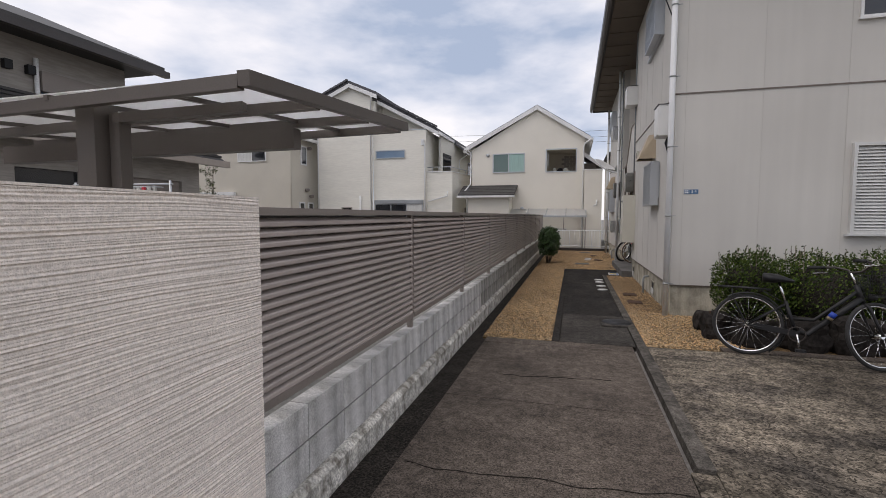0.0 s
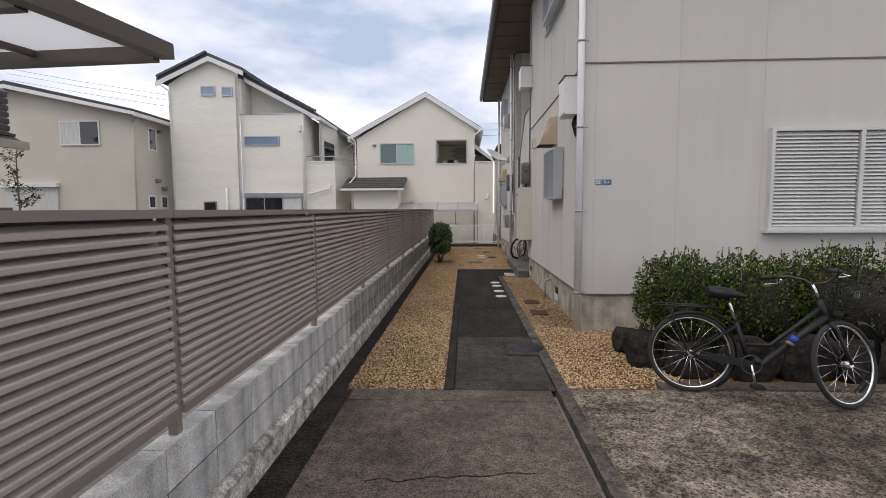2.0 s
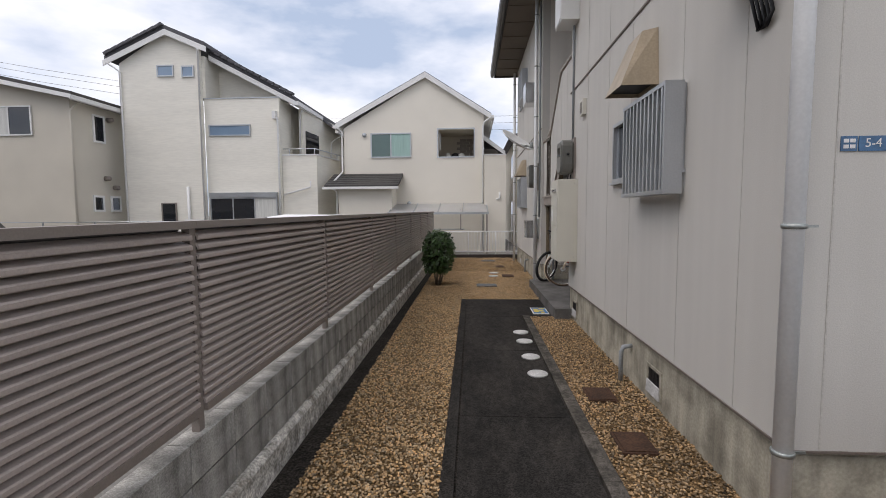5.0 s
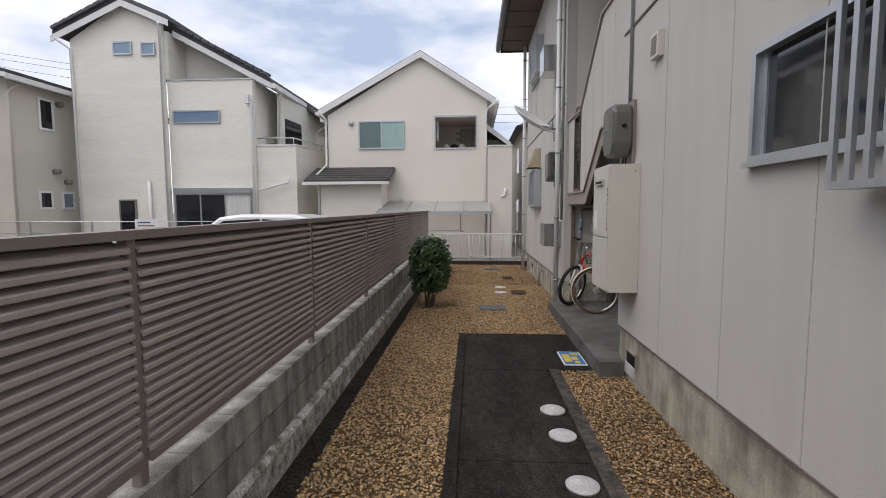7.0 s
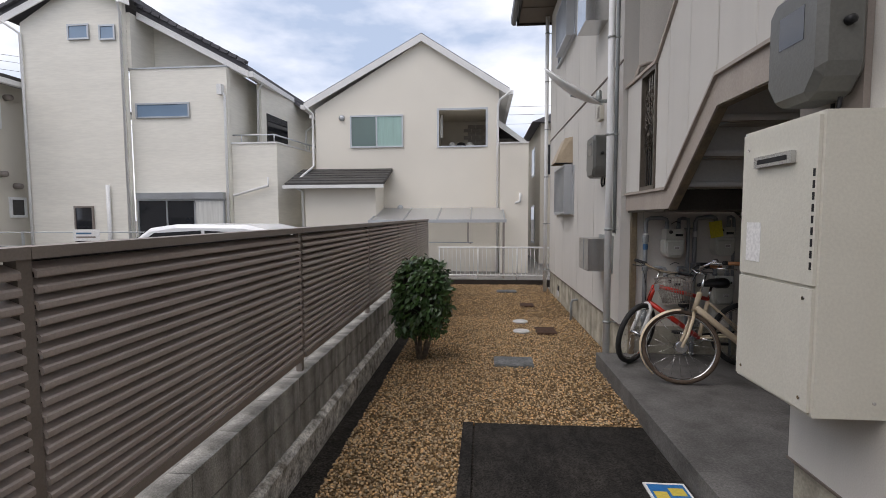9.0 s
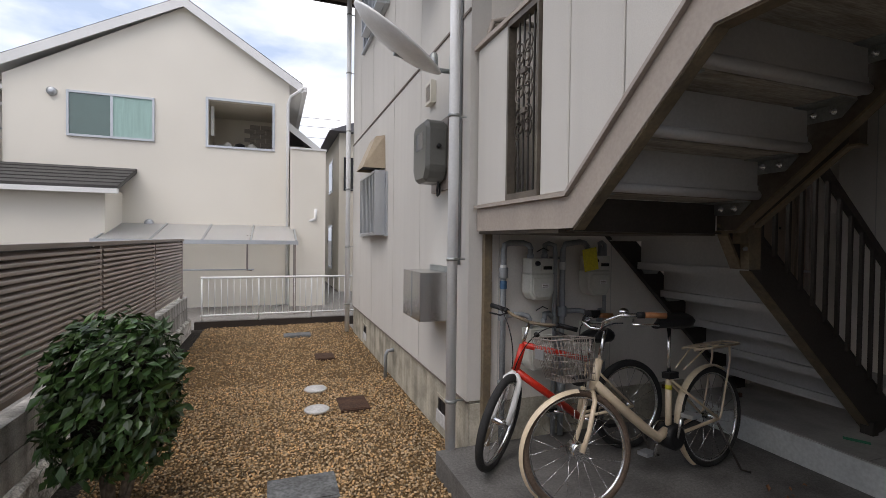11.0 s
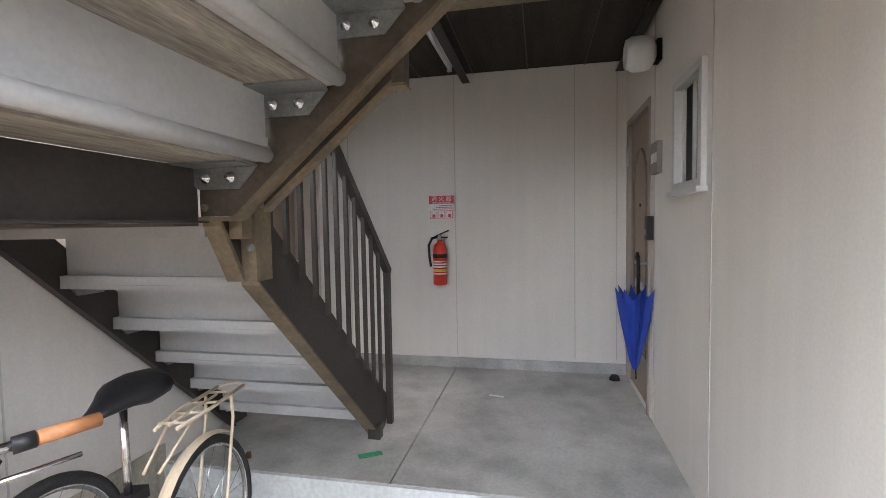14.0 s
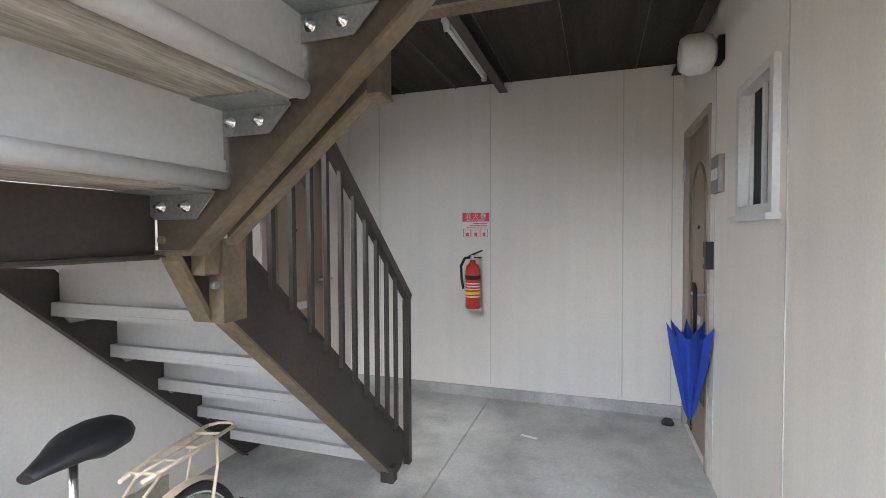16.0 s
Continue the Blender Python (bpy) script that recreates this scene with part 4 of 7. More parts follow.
box(g, SX0 - 0.02, 14.0725, 1.946, SX0 + 0.035, 14.4045, 1.985)
part("grille_frame", g, "steel", gr)
for y in (14.15, 14.21, 14.27, 14.33):
    part("grille_bar", box(BM(), SX0 + 0.01, y - 0.005, 1.986, SX0 + 0.02, y + 0.005, 3.039), "steel_d", gr)


def scroll(cy, cz, s, flip):
    pts = []
    for i in range(34):
        a = i / 33
        th = a * 9.0
        r = 0.062 * (1 - a * 0.82)
        pts.append((SX0 - 0.004, cy + flip * (r * math.sin(th)), cz + s * (r * math.cos(th) - 0.062)))
    return tube(BM(), pts, 0.0055, 5)


for cz in (2.5, 2.5, 2.72, 2.92):
    for fl2 in (-1, 1):
        part("scroll", scroll(14.24 + fl2 * 0.045, cz, 1, fl2), "steel", gr)
        part("scroll", scroll(14.24 + fl2 * 0.045, cz - 0.19, -1, fl2), "steel", gr)
for cz in (2.46, 2.70):
    part("collar", box(BM(), SX0 - 0.012, 14.21, cz, SX0 + 0.006, 14.27, cz + 0.03), "steel", gr, bevel=0.004)
struct("porch_pillar", box(BM(), SX0 + 0.06, RY1 - 0.06, 0.149, SX0 + 0.12, RY1 - 0.0135, 1.74), "edge", "rust stained steel pillar at the porch corner", "pillar", bevel=0.004)
# grey inner wall seen over the parapet

# ---- neighbouring houses ----
def gable_roof(parent, x0, x1, xa, za, ze0, ze1, y0, y1, mat_top, over=0.15, thick=0.12):
    """Two slopes over a gable that faces south, with white bargeboards, and rows of tiles along the verge."""
    for xe, ze in ((x0, ze0), (x1, ze1)):
        pr = [(xa, za), (xe, ze), (xe, ze - thick), (xa, za - thick)]
        part("roof_slope", prism(BM(), pr, "y", y0 - over, y1), mat_top, parent)
        pr2 = [(xa, za - 0.03), (xe, ze - 0.03), (xe, ze - 0.26), (xa, za - 0.26)]
        part("bargeboard", prism(BM(), pr2, "y", y0 - over - 0.03, y0 - over - 0.001), "fas_white", parent)
        s = 1 if xe > xa else -1
        part("eaves_gutter", box(BM(), min(xe, xe + 0.12 * s), y0 - over, ze - 0.2, max(xe, xe + 0.12 * s), y1, ze - 0.08), "fas_white", parent, bevel=0.02)
        part("soffit", prism(BM(), [(xa, za - thick - 0.02), (xe, ze - thick - 0.02), (xe, ze - thick - 0.04), (xa, za - thick - 0.04)], "y", y0 - over, y1 - 0.2), "fas_white", parent)


def house_window(h, x0, x1, z0, z1, y, split=2, frame_mat="alu", panes=("glass_dark",), deep=0.05):
    w = BM()
    fw = 0.05
    for p, q, s, e in ((x0, x1, z0, z0 + fw), (x0, x1, z1 - fw, z1), (x0, x0 + fw, z0 + fw, z1 - fw), (x1 - fw, x1, z0 + fw, z1 - fw)):
        box(w, p, y - 0.05, s, q, y - 0.001, e)
    wo = part("window", w, frame_mat, h)
    for i in range(split):
        a, b = x0 + fw + (x1 - x0 - 2 * fw) * i / split, x0 + fw + (x1 - x0 - 2 * fw) * (i + 1) / split
        part("pane", box(BM(), a, y - 0.025, z0 + fw, b, y - 0.015, z1 - fw), panes[i % len(panes)], wo)
        if i:
            part("sash", box(BM(), a - 0.025, y - 0.042, z0 + fw, a + 0.025, y - 0.026, z1 - fw), frame_mat, wo)
    return wo


def pipe_part(h, pts, r=0.04, m="fas_white", name="downpipe"):
    return part(name, tube(BM(), pts, r, 8), m, h)


# house B: white gable straight ahead
BY = 24.75
hb = thing("gable_house", "ivory rendered two-storey house with a white-edged gable", "house", at=(-2, BY, 0))
def gable_wall(h, x0, x1, xa, za, z0, z1, y, holes, m, t=0.15):
    b = wall_holes(BM(), "y", y, y + t, x0, x1, -0.3, min(z0, z1), holes)
    prism(b, [(x0, min(z0, z1)), (x1, min(z0, z1)), (x1, z1), (xa, za), (x0, z0)], "y", y, y + t)
    return part("wall", b, m, h)


gable_wall(hb, -5.3, 0.70, -1.755, 7.32, 5.25, 5.85, BY, [(-4.13, -2.38, 3.98, 5.02), (-1.22, 0.28, 4.0, 5.13)], "house_b")
part("wall", box(BM(), -5.3, BY + 0.151, -0.3, -5.15, BY + 8, 5.2), "house_b", hb)
part("wall", box(BM(), 0.55, BY + 0.151, -0.3, 0.70, BY + 8, 5.76), "house_b", hb)
part("wall", box(BM(), -5.3, BY + 8.001, -0.3, 0.70, BY + 8.15, 6.5), "house_b", hb)
gable_roof(hb, -5.62, 1.02, -1.755, 7.52, 5.45, 5.75, BY, BY + 8.3, "dark_roof")
house_window(hb, -4.13, -2.38, 3.98, 5.02, BY, 2, "alu", ("glass_green", "curtain"))
# roofed balcony opening with stacked-stone lining
bl = BM()
box(bl, -1.3, BY + 2.0, 3.8, 0.4, BY + 2.1, 5.4)
part("balcony_lining", bl, "house_c", hb)
for i in range(8):
    for j in range(3):
        part("lining_stone", box(BM(), -0.5 + j * 0.3 + (0.15 if i % 2 else 0), BY + 1.96, 4.0 + i * 0.13, -0.5 + j * 0.3 + 0.28 + (0.15 if i % 2 else 0), BY + 1.999, 4.12 + i * 0.13), "house_d", hb)
part("balcony_floor", box(BM(), -1.3, BY + 0.151, 3.7, 0.4, BY + 1.99, 3.9), "house_c", hb)
part("balcony_ceiling", box(BM(), -1.3, BY + 0.151, 5.15, 0.4, BY + 1.99, 5.25), "house_c", hb)
part("balcony_side", box(BM(), 0.41, BY + 0.151, 3.7, 0.5, BY + 2.1, 5.3), "house_c", hb)
part("balcony_side", box(BM(), -1.42, BY + 0.151, 3.7, -1.31, BY + 2.1, 5.3), "house_c", hb)
part("hanging_towel", box(BM(), -1.2, BY + 0.3, 4.3, -1.12, BY + 0.34, 5.05), "curtain_w", hb, bevel=0.01)
for i, (x, s) in enumerate(((-0.85, 0.14), (-0.55, 0.2), (-0.25, 0.17))):
    part("stored_bag", lathe(BM(), [(0.02, 0), (s * 0.8, 0.04), (s, 0.18), (s * 0.6, 0.32), (0.03, 0.36)], 9, (x, BY + 0.9, 3.9)), "black" if i % 2 else "curtain_w", hb)
part("opening_frame", wall_holes(BM(), "y", BY - 0.03, BY - 0.001, -1.28, 0.34, 3.95, 5.19, [(-1.22, 0.28, 4.0, 5.13)]), "alu", hb)
part("round_vent", lathe(BM(), [(0.03, -0.1), (0.09, -0.08), (0.1, -0.001)], 12, (-4.4, BY, 4.95), "y"), "alu", hb)
part("round_vent", lathe(BM(), [(0.03, -0.1), (0.09, -0.08), (0.1, -0.001)], 12, (-2.5, BY, 2.02), "y"), "alu", hb)
# porch roof on the left
part("porch_wall", box(BM(), -5.25, BY - 1.2, -0.3, -3.05, BY - 0.001, 2.72), "house_b", hb)
pr = thing("porch_roof", "dark pent roof with white gutter", "roof", kind="structure")
part("roof_slope", prism(BM(), [(BY - 1.5, 2.72), (BY - 0.001, 3.3), (BY - 0.001, 3.2), (BY - 1.5, 2.64)], "x", -5.75, -2.75), "dark_roof", pr)
for i in range(6):
    part("tile_course", prism(BM(), [(BY - 1.5 + 0.25 * i, 2.725 + 0.0967 * i), (BY - 1.27 + 0.25 * i, 2.822 + 0.0967 * i), (BY - 1.5 + 0.25 * i, 2.75 + 0.0967 * i)], "x", -5.75, -2.75), "dark_roof", pr)
part("eaves_gutter", box(BM(), -5.78, BY - 1.6, 2.58, -2.72, BY - 1.501, 2.68), "fas_white", pr, bevel=0.02)
pipe_part(hb, [(-5.35, BY - 1.56, 2.6), (-5.3, BY - 1.25, 2.5), (-5.3, BY - 1.25, -0.2)])
pipe_part(hb, [(-5.55, BY - 0.3, 5.3), (-5.36, BY - 0.08, 5.1), (-5.36, BY - 0.08, 3.4), (-5.5, BY - 0.9, 2.95)])
pipe_part(hb, [(1.05, BY - 0.3, 5.6), (0.72, BY - 0.07, 5.4), (0.66, BY - 0.07, 5.2), (0.66, BY - 0.07, -0.2)])
pipe_part(hb, [(1.35, BY - 0.45, 2.45), (1.35, BY - 0.45, 2.2), (0.75, BY - 0.1, 1.98)])
# annex and low wing to the right
part("annex_wall", box(BM(), 0.72, BY - 0.4, -0.3, 1.60, BY + 3, 3.98), "house_b", hb)
part("annex_cap", box(BM(), 0.71, BY - 0.43, 3.981, 1.62, BY + 3, 4.03), "fas_white", hb)
part("wing_roof", prism(BM(), [(0.7, 5.25), (1.75, 4.45), (1.75, 4.35), (0.7, 5.1)], "y", BY + 2.0, BY + 5), "dark_roof", hb)
part("wing_board", prism(BM(), [(0.7, 5.24), (1.75, 4.44), (1.75, 4.25), (0.7, 5.0)], "y", BY + 1.95, BY + 1.999), "fas_white", hb)
part("wing_wall", box(BM(), 0.72, BY + 3.01, 3.9, 1.45, BY + 4.9, 4.7), "house_d", hb)
# lean-to terrace roof
tr = thing("terrace_awning", "grey aluminium terrace roof with frosted sheets", "awning", at=(-1, 23.2, 0))
for i in range(4):
    x0 = -3.1 + i * 0.98
    part("roof_sheet", prism(BM(), [(BY - 1.7, 1.62), (BY - 0.01, 2.0), (BY - 0.01, 2.012), (BY - 1.7, 1.632)], "x", x0 + 0.03, x0 + 0.95), "polycarb", tr)
for i in range(5):
    x0 = -3.1 + i * 0.98
    part("rafter", prism(BM(), [(BY - 1.7, 1.59), (BY - 0.01, 1.97), (BY - 0.01, 2.03), (BY - 1.7, 1.65)], "x", x0 - 0.02, x0 + 0.02), "alu", tr)
part("front_beam", box(BM(), -3.15, BY - 1.78, 1.55, 0.86, BY - 1.701, 1.64), "alu", tr, bevel=0.01)
for x in (-3.0, 0.78):
    part("post", box(BM(), x - 0.03, BY - 1.77, -0.2, x + 0.03, BY - 1.71, 1.549), "slat_d", tr)
part("drying_pole", tube(BM(), [(-3.0, BY - 1.2, 0.95), (-0.1, BY - 1.2, 0.95)], 0.018, 6), "alu", tr)
part("pole_hanger", tube(BM(), [(-0.25, BY - 1.2, 1.75), (-0.25, BY - 1.2, 0.93), (-0.15, BY - 1.2, 0.93)], 0.02, 6), "slat_d", tr)
part("meter_box", box(BM(), -3.0, BY - 0.1, 1.55, -2.2, BY - 0.001, 1.7), "black", tr)

# house A: tall gable with stepped right side
AY = 23.3
ha = thing("siding_house", "ivory sided two-storey house with grey tiled roof", "house", at=(-11, AY, 0))
gable_wall(ha, -14.1, -10.72, -11.97, 9.0, 7.75, 8.25, AY, [], "house_a")
part("wall", box(BM(), -10.72, AY + 0.2, -0.3, -7.6, AY + 0.35, 6.3), "house_a", ha)
part("parapet_cap", box(BM(), -10.72, AY + 0.17, 6.301, -7.58, AY + 0.36, 6.34), "alu", ha)
part("wall", prism(BM(), [(-10.72, 6.3), (-7.2, 6.3), (-7.2, 6.32), (-10.72, 8.05)], "y", AY + 1.2, AY + 1.3), "house_a", ha)
part("return_wall", box(BM(), -10.7195, AY + 0.151, 6.345, -10.6, AY + 1.199, 8.0), "house_a", ha)
part("wall", box(BM(), -7.75, AY + 0.36, -0.3, -7.6, AY + 1.5, 6.3), "house_a", ha)
part("side_wall", box(BM(), -7.75, AY + 1.51, 3.9, -7.6, AY + 7.5, 6.3), "house_a", ha)
part("balcony_wall", box(BM(), -7.59, AY + 0.36, -0.3, -6.3, AY + 0.5, 4.0), "house_a", ha)
part("balcony_wall", prism(BM(), [(-6.3, AY + 0.36), (-6.15, AY + 0.36), (-5.35, AY + 6.4), (-5.5, AY + 6.4)], "z", -0.3, 4.0), "house_a", ha)
part("balcony_cap", prism(BM(), [(-6.33, AY + 0.33), (-6.12, AY + 0.33), (-5.32, AY + 6.4), (-5.53, AY + 6.4)], "z", 4.001, 4.05), "fas_white", ha)
part("balcony_cap", box(BM(), -7.6, AY + 0.33, 4.001, -6.34, AY + 0.52, 4.05), "fas_white", ha)
part("balcony_rail", tube(BM(), [(-7.58, AY + 0.42, 4.28), (-6.25, AY + 0.42, 4.28), (-5.5, AY + 5.9, 4.28)], 0.025, 6), "alu", ha)
for p in ((-7.3, AY + 0.42), (-6.25, AY + 0.42), (-5.95, AY + 2.6), (-5.6, AY + 5.0)):
    part("rail_post", tube(BM(), [(*p, 4.05), (*p, 4.28)], 0.02, 6), "alu", ha)
part("upper_wall", prism(BM(), [(-7.2, AY + 1.31), (-7.05, AY + 1.31), (-6.5, AY + 9), (-6.65, AY + 9)], "z", 4.0, 6.1), "house_a", ha)
part("side_window", prism(BM(), [(-7.035, AY + 1.6), (-7.0, AY + 1.6), (-6.9, AY + 3.0), (-6.935, AY + 3.0)], "z", 4.1, 5.2), "glass_dark", ha)
part("side_window", prism(BM(), [(-6.69, AY + 6.5), (-6.64, AY + 6.5), (-6.56, AY + 7.6), (-6.61, AY + 7.6)], "z", 3.9, 5.2), "glass_dark", ha)
part("side_grating", prism(BM(), [(-5.95, AY + 2.2), (-5.86, AY + 2.2), (-5.75, AY + 3.0), (-5.84, AY + 3.0)], "z", 1.5, 2.1), "slat_d", ha)
part("side_door", prism(BM(), [(-5.68, AY + 3.9), (-5.6, AY + 3.9), (-5.45, AY + 5.2), (-5.53, AY + 5.2)], "z", 0.3, 2.2), "glass_dark", ha)
part("roof_slope", prism(BM(), [(-11.97, 9.12), (-14.55, 8.0), (-14.55, 7.85), (-11.97, 8.97)], "y", AY - 0.22, AY + 8), "tile_roof", ha)
part("roof_slope", prism(BM(), [(-11.97, 9.12), (-10.35, 8.42), (-10.35, 8.27), (-11.97, 8.97)], "y", AY - 0.22, AY + 8), "tile_roof", ha)
part("bargeboard", prism(BM(), [(-11.97, 8.96), (-14.6, 7.82), (-14.6, 7.6), (-11.97, 8.74)], "y", AY - 0.25, AY - 0.221), "fas_white", ha)
part("bargeboard", prism(BM(), [(-11.97, 8.96), (-10.3, 8.24), (-10.3, 8.02), (-11.97, 8.74)], "y", AY - 0.25, AY - 0.221), "fas_white", ha)
part("roof_slope", prism(BM(), [(-10.55, 8.27), (-7.0, 6.38), (-7.0, 6.23), (-10.55, 8.12)], "y", AY + 0.4, AY + 8.5), "tile_roof", ha)
part("bargeboard", prism(BM(), [(-10.55, 8.11), (-7.0, 6.22), (-7.0, 6.02), (-10.55, 7.9)], "y", AY + 0.37, AY + 0.399), "fas_white", ha)
part("eaves_gutter", box(BM(), -7.0, AY + 0.4, 6.04, -6.86, AY + 3.6, 6.2), "fas_white", ha, bevel=0.03)
part("lower_eave", prism(BM(), [(-7.6, 6.62), (-6.3, 5.72), (-6.3, 5.6), (-7.6, 6.5)], "y", AY + 3.6, AY + 10), "tile_roof", ha)
part("eaves_gutter", box(BM(), -6.3, AY + 3.6, 5.44, -6.16, AY + 10, 5.6), "fas_white", ha, bevel=0.03)
for k in range(13):
    a = k / 13
    part("verge_tile", slabbar(BM(), (-10.5 + 3.5 * a, AY + 0.36, 8.3 - 1.87 * a), (-10.5 + 3.5 * (a + 0.068), AY + 0.36, 8.3 - 1.87 * (a + 0.068) + 0.02), 0.2, 0.1), "tile_roof", ha)
for k in range(8):
    a = k / 8
    part("verge_tile", slabbar(BM(), (-14.5 + 2.5 * a, AY - 0.23, 8.05 + 1.1 * a), (-14.5 + 2.5 * (a + 0.11), AY - 0.23, 8.07 + 1.1 * (a + 0.11)), 0.2, 0.1), "tile_roof", ha)
house_window(ha, -12.5, -11.8, 7.17, 7.63, AY - 0.01, 1, "alu", ("glass_blue",))
house_window(ha, -11.47, -10.95, 7.13, 7.58, AY - 0.01, 1, "alu", ("glass_blue",))
house_window(ha, -10.55, -8.8, 4.80, 5.26, AY + 0.19, 1, "alu", ("glass_blue",))
house_window(ha, -12.6, -11.95, 0.75, 2.1, AY - 0.01, 1, "slat_d", ("glass_dark",))
part("shutter_box", box(BM(), -10.6, AY + 0.05, 2.3, -7.75, AY + 0.199, 2.5), "alu", ha, bevel=0.01)
house_window(ha, -10.6, -7.75, 0.2, 2.3, AY + 0.15, 3, "alu", ("glass_dark", "glass_dark", "curtain_w"))
pipe_part(ha, [(-10.55, AY - 0.4, 8.1), (-10.75, AY - 0.06, 7.9), (-10.75, AY - 0.06, -0.2)])
pipe_part(ha, [(-14.35, AY - 0.4, 7.7), (-14.05, AY - 0.06, 7.4), (-14.05, AY - 0.06, -0.2)])
pipe_part(ha, [(-7.75, AY + 0.14, 5.6), (-7.65, AY + 0.14, 5.4), (-7.65, AY + 0.14, 0)])
part("rain_head", box(BM(), -7.83, AY + 0.02, 5.45, -7.68, AY + 0.18, 5.75), "fas_white", ha, bevel=0.02)
pipe_part(ha, [(-6.4, AY + 0.25, 2.95), (-6.4, AY + 0.25, 2.7), (-7.5, AY + 0.2, 2.4)])
pipe_part(ha, [(-6.9, AY + 1.1, 6.05), (-7.1, AY + 1.2, 5.85), (-7.15, AY + 1.2, 4.1)])
pipe_part(ha, [(-11.4, AY - 0.08, 2.75), (-11.4, AY - 0.08, 0)], 0.06)
pipe_part(ha, [(-6.2, AY + 4.2, 5.4), (-6.7, AY + 4.3, 5.1), (-6.75, AY + 4.3, 4.0)])

# house C: beige house to the west
CY = 21.5
hc = thing("beige_house", "beige two-storey house with a white-edged low roof", "house", at=(-18, CY, 0))
part("wall", prism(BM(), [(-24, -0.3), (-14.75, -0.3), (-14.75, 5.95), (-20.2, 7.2), (-24, 6.4)], "y", CY, CY + 0.15), "house_c", hc)
part("wall", box(BM(), -14.9, CY + 0.151, -0.3, -14.75, CY + 7, 5.9), "house_c", hc)
part("roof_slope", prism(BM(), [(-24, 6.5), (-20.2, 7.3), (-14.35, 6.0), (-14.35, 6.12), (-20.2, 7.45), (-24, 6.65)], "y", CY - 0.4, CY + 8), "dark_roof", hc)
part("gutter_board", prism(BM(), [(-24, 6.35), (-20.2, 7.1), (-14.3, 5.85), (-14.3, 6.0), (-20.2, 7.28), (-24, 6.5)], "y", CY - 0.45, CY - 0.401), "fas_white", hc)
part("eaves_gutter", box(BM(), -14.4, CY - 0.4, 5.82, -14.25, CY + 8, 5.98), "fas_white", hc, bevel=0.03)
house_window(hc, -18.1, -16.25, 4.62, 5.72, CY - 0.01, 2, "fas_white", ("curtain_w", "glass_dark"))
house_window(hc, -21.6, -20.6, 5.2, 5.9, CY - 0.01, 1, "fas_white", ("glass_dark",))
part("garage_lintel", box(BM(), -21, CY - 0.2, 2.75, -18.3, CY - 0.001, 2.95), "fas_white", hc, bevel=0.02)
part("garage_door", box(BM(), -20.9, CY - 0.06, -0.2, -18.4, CY - 0.002, 2.74), "curtain_w", hc)
for y0, y1, z0, z1 in ((22.5, 23.1, 4.5, 5.6), (22.3, 22.85, 1.75, 2.4), (23.2, 23.75, 1.75, 2.4), (25.2, 25.9, 4.6, 5.6)):
    part("window", wall_holes(BM(), "x", -14.70, -14.749, y0, y1, z0, z1, [(y0 + 0.08, y1 - 0.08, z0 + 0.08, z1 - 0.08)]), "fas_white", hc)
    part("pane", box(BM(), -14.74, y0 + 0.08, z0 + 0.08, -14.72, y1 - 0.08, z1 - 0.08), "glass_dark", hc)
for p in ((-14.62, 23.3, 5.5), (-14.62, 23.0, 3.1), (-14.62, 23.45, 2.75)):
    part("round_vent", lathe(BM(), [(0.03, 0.1), (0.09, 0.08), (0.1, -0.12)], 10, p, "x"), "slat_d", hc)
pipe_part(hc, [(-14.5, CY + 0.1, 5.8), (-14.68, CY - 0.06, 5.5), (-14.68, CY - 0.06, -0.2)], 0.045, "house_c")

# house D: dark-roofed house close on the west, with its carport
hd = thing("dark_roof_house", "grey-beige sided house with dark tiled roofs", "house", at=(-9, 5, 0))
DX = -9.0
part("wall", wall_holes(BM(), "x", DX, DX - 0.15, -6, 6.9, -0.3, 4.6, [(3.0, 4.42, 3.1, 4.0), (5.25, 6.4, 3.3, 4.05)]), "house_d", hd)
part("wall", box(BM(), -15, 6.75, -0.3, DX - 0.151, 6.9, 4.6), "house_d", hd)
part("roof_slope", prism(BM(), [(-8.35, 4.6), (-8.35, 4.73), (-12, 6.25), (-15.6, 4.73), (-15.6, 4.6)], "y", -6.5, 7.3), "dark_roof", hd)
part("eaves_gutter", box(BM(), -8.36, -6.5, 4.51, -8.24, 7.33, 4.63), "gutter", hd, bevel=0.02)
part("window", box(BM(), DX - 0.08, 3.0, 3.1, DX - 0.05, 4.42, 4.0), "glass_dark", hd)
part("window", box(BM(), DX - 0.08, 5.25, 3.3, DX - 0.05, 6.4, 4.05), "glass_blue", hd)
part("shutter_box", box(BM(), DX + 0.001, 5.2, 3.75, DX + 0.12, 6.5, 4.1), "slat_d", hd)
part("window_trim", wall_holes(BM(), "x", DX + 0.001, DX + 0.04, 2.95, 4.47, 3.05, 4.05, [(3.03, 4.39, 3.13, 3.97)]), "slat_d", hd)
for y in (4.65, 5.0):
    part("wall_vent", box(BM(), DX + 0.001, y, 4.0, DX + 0.1, y + 0.12, 4.15), "black", hd, bevel=0.01)
part("downpipe", tube(BM(), [(DX + 0.06, 5.15, 4.3), (DX + 0.06, 5.15, 2.7)], 0.04, 8), "fas_white", hd)
part("lower_roof", prism(BM(), [(DX + 0.001, 3.7), (DX + 1.4, 2.8), (DX + 1.4, 2.68), (DX + 0.001, 3.5)], "y", -2, 8.2), "dark_roof", hd)
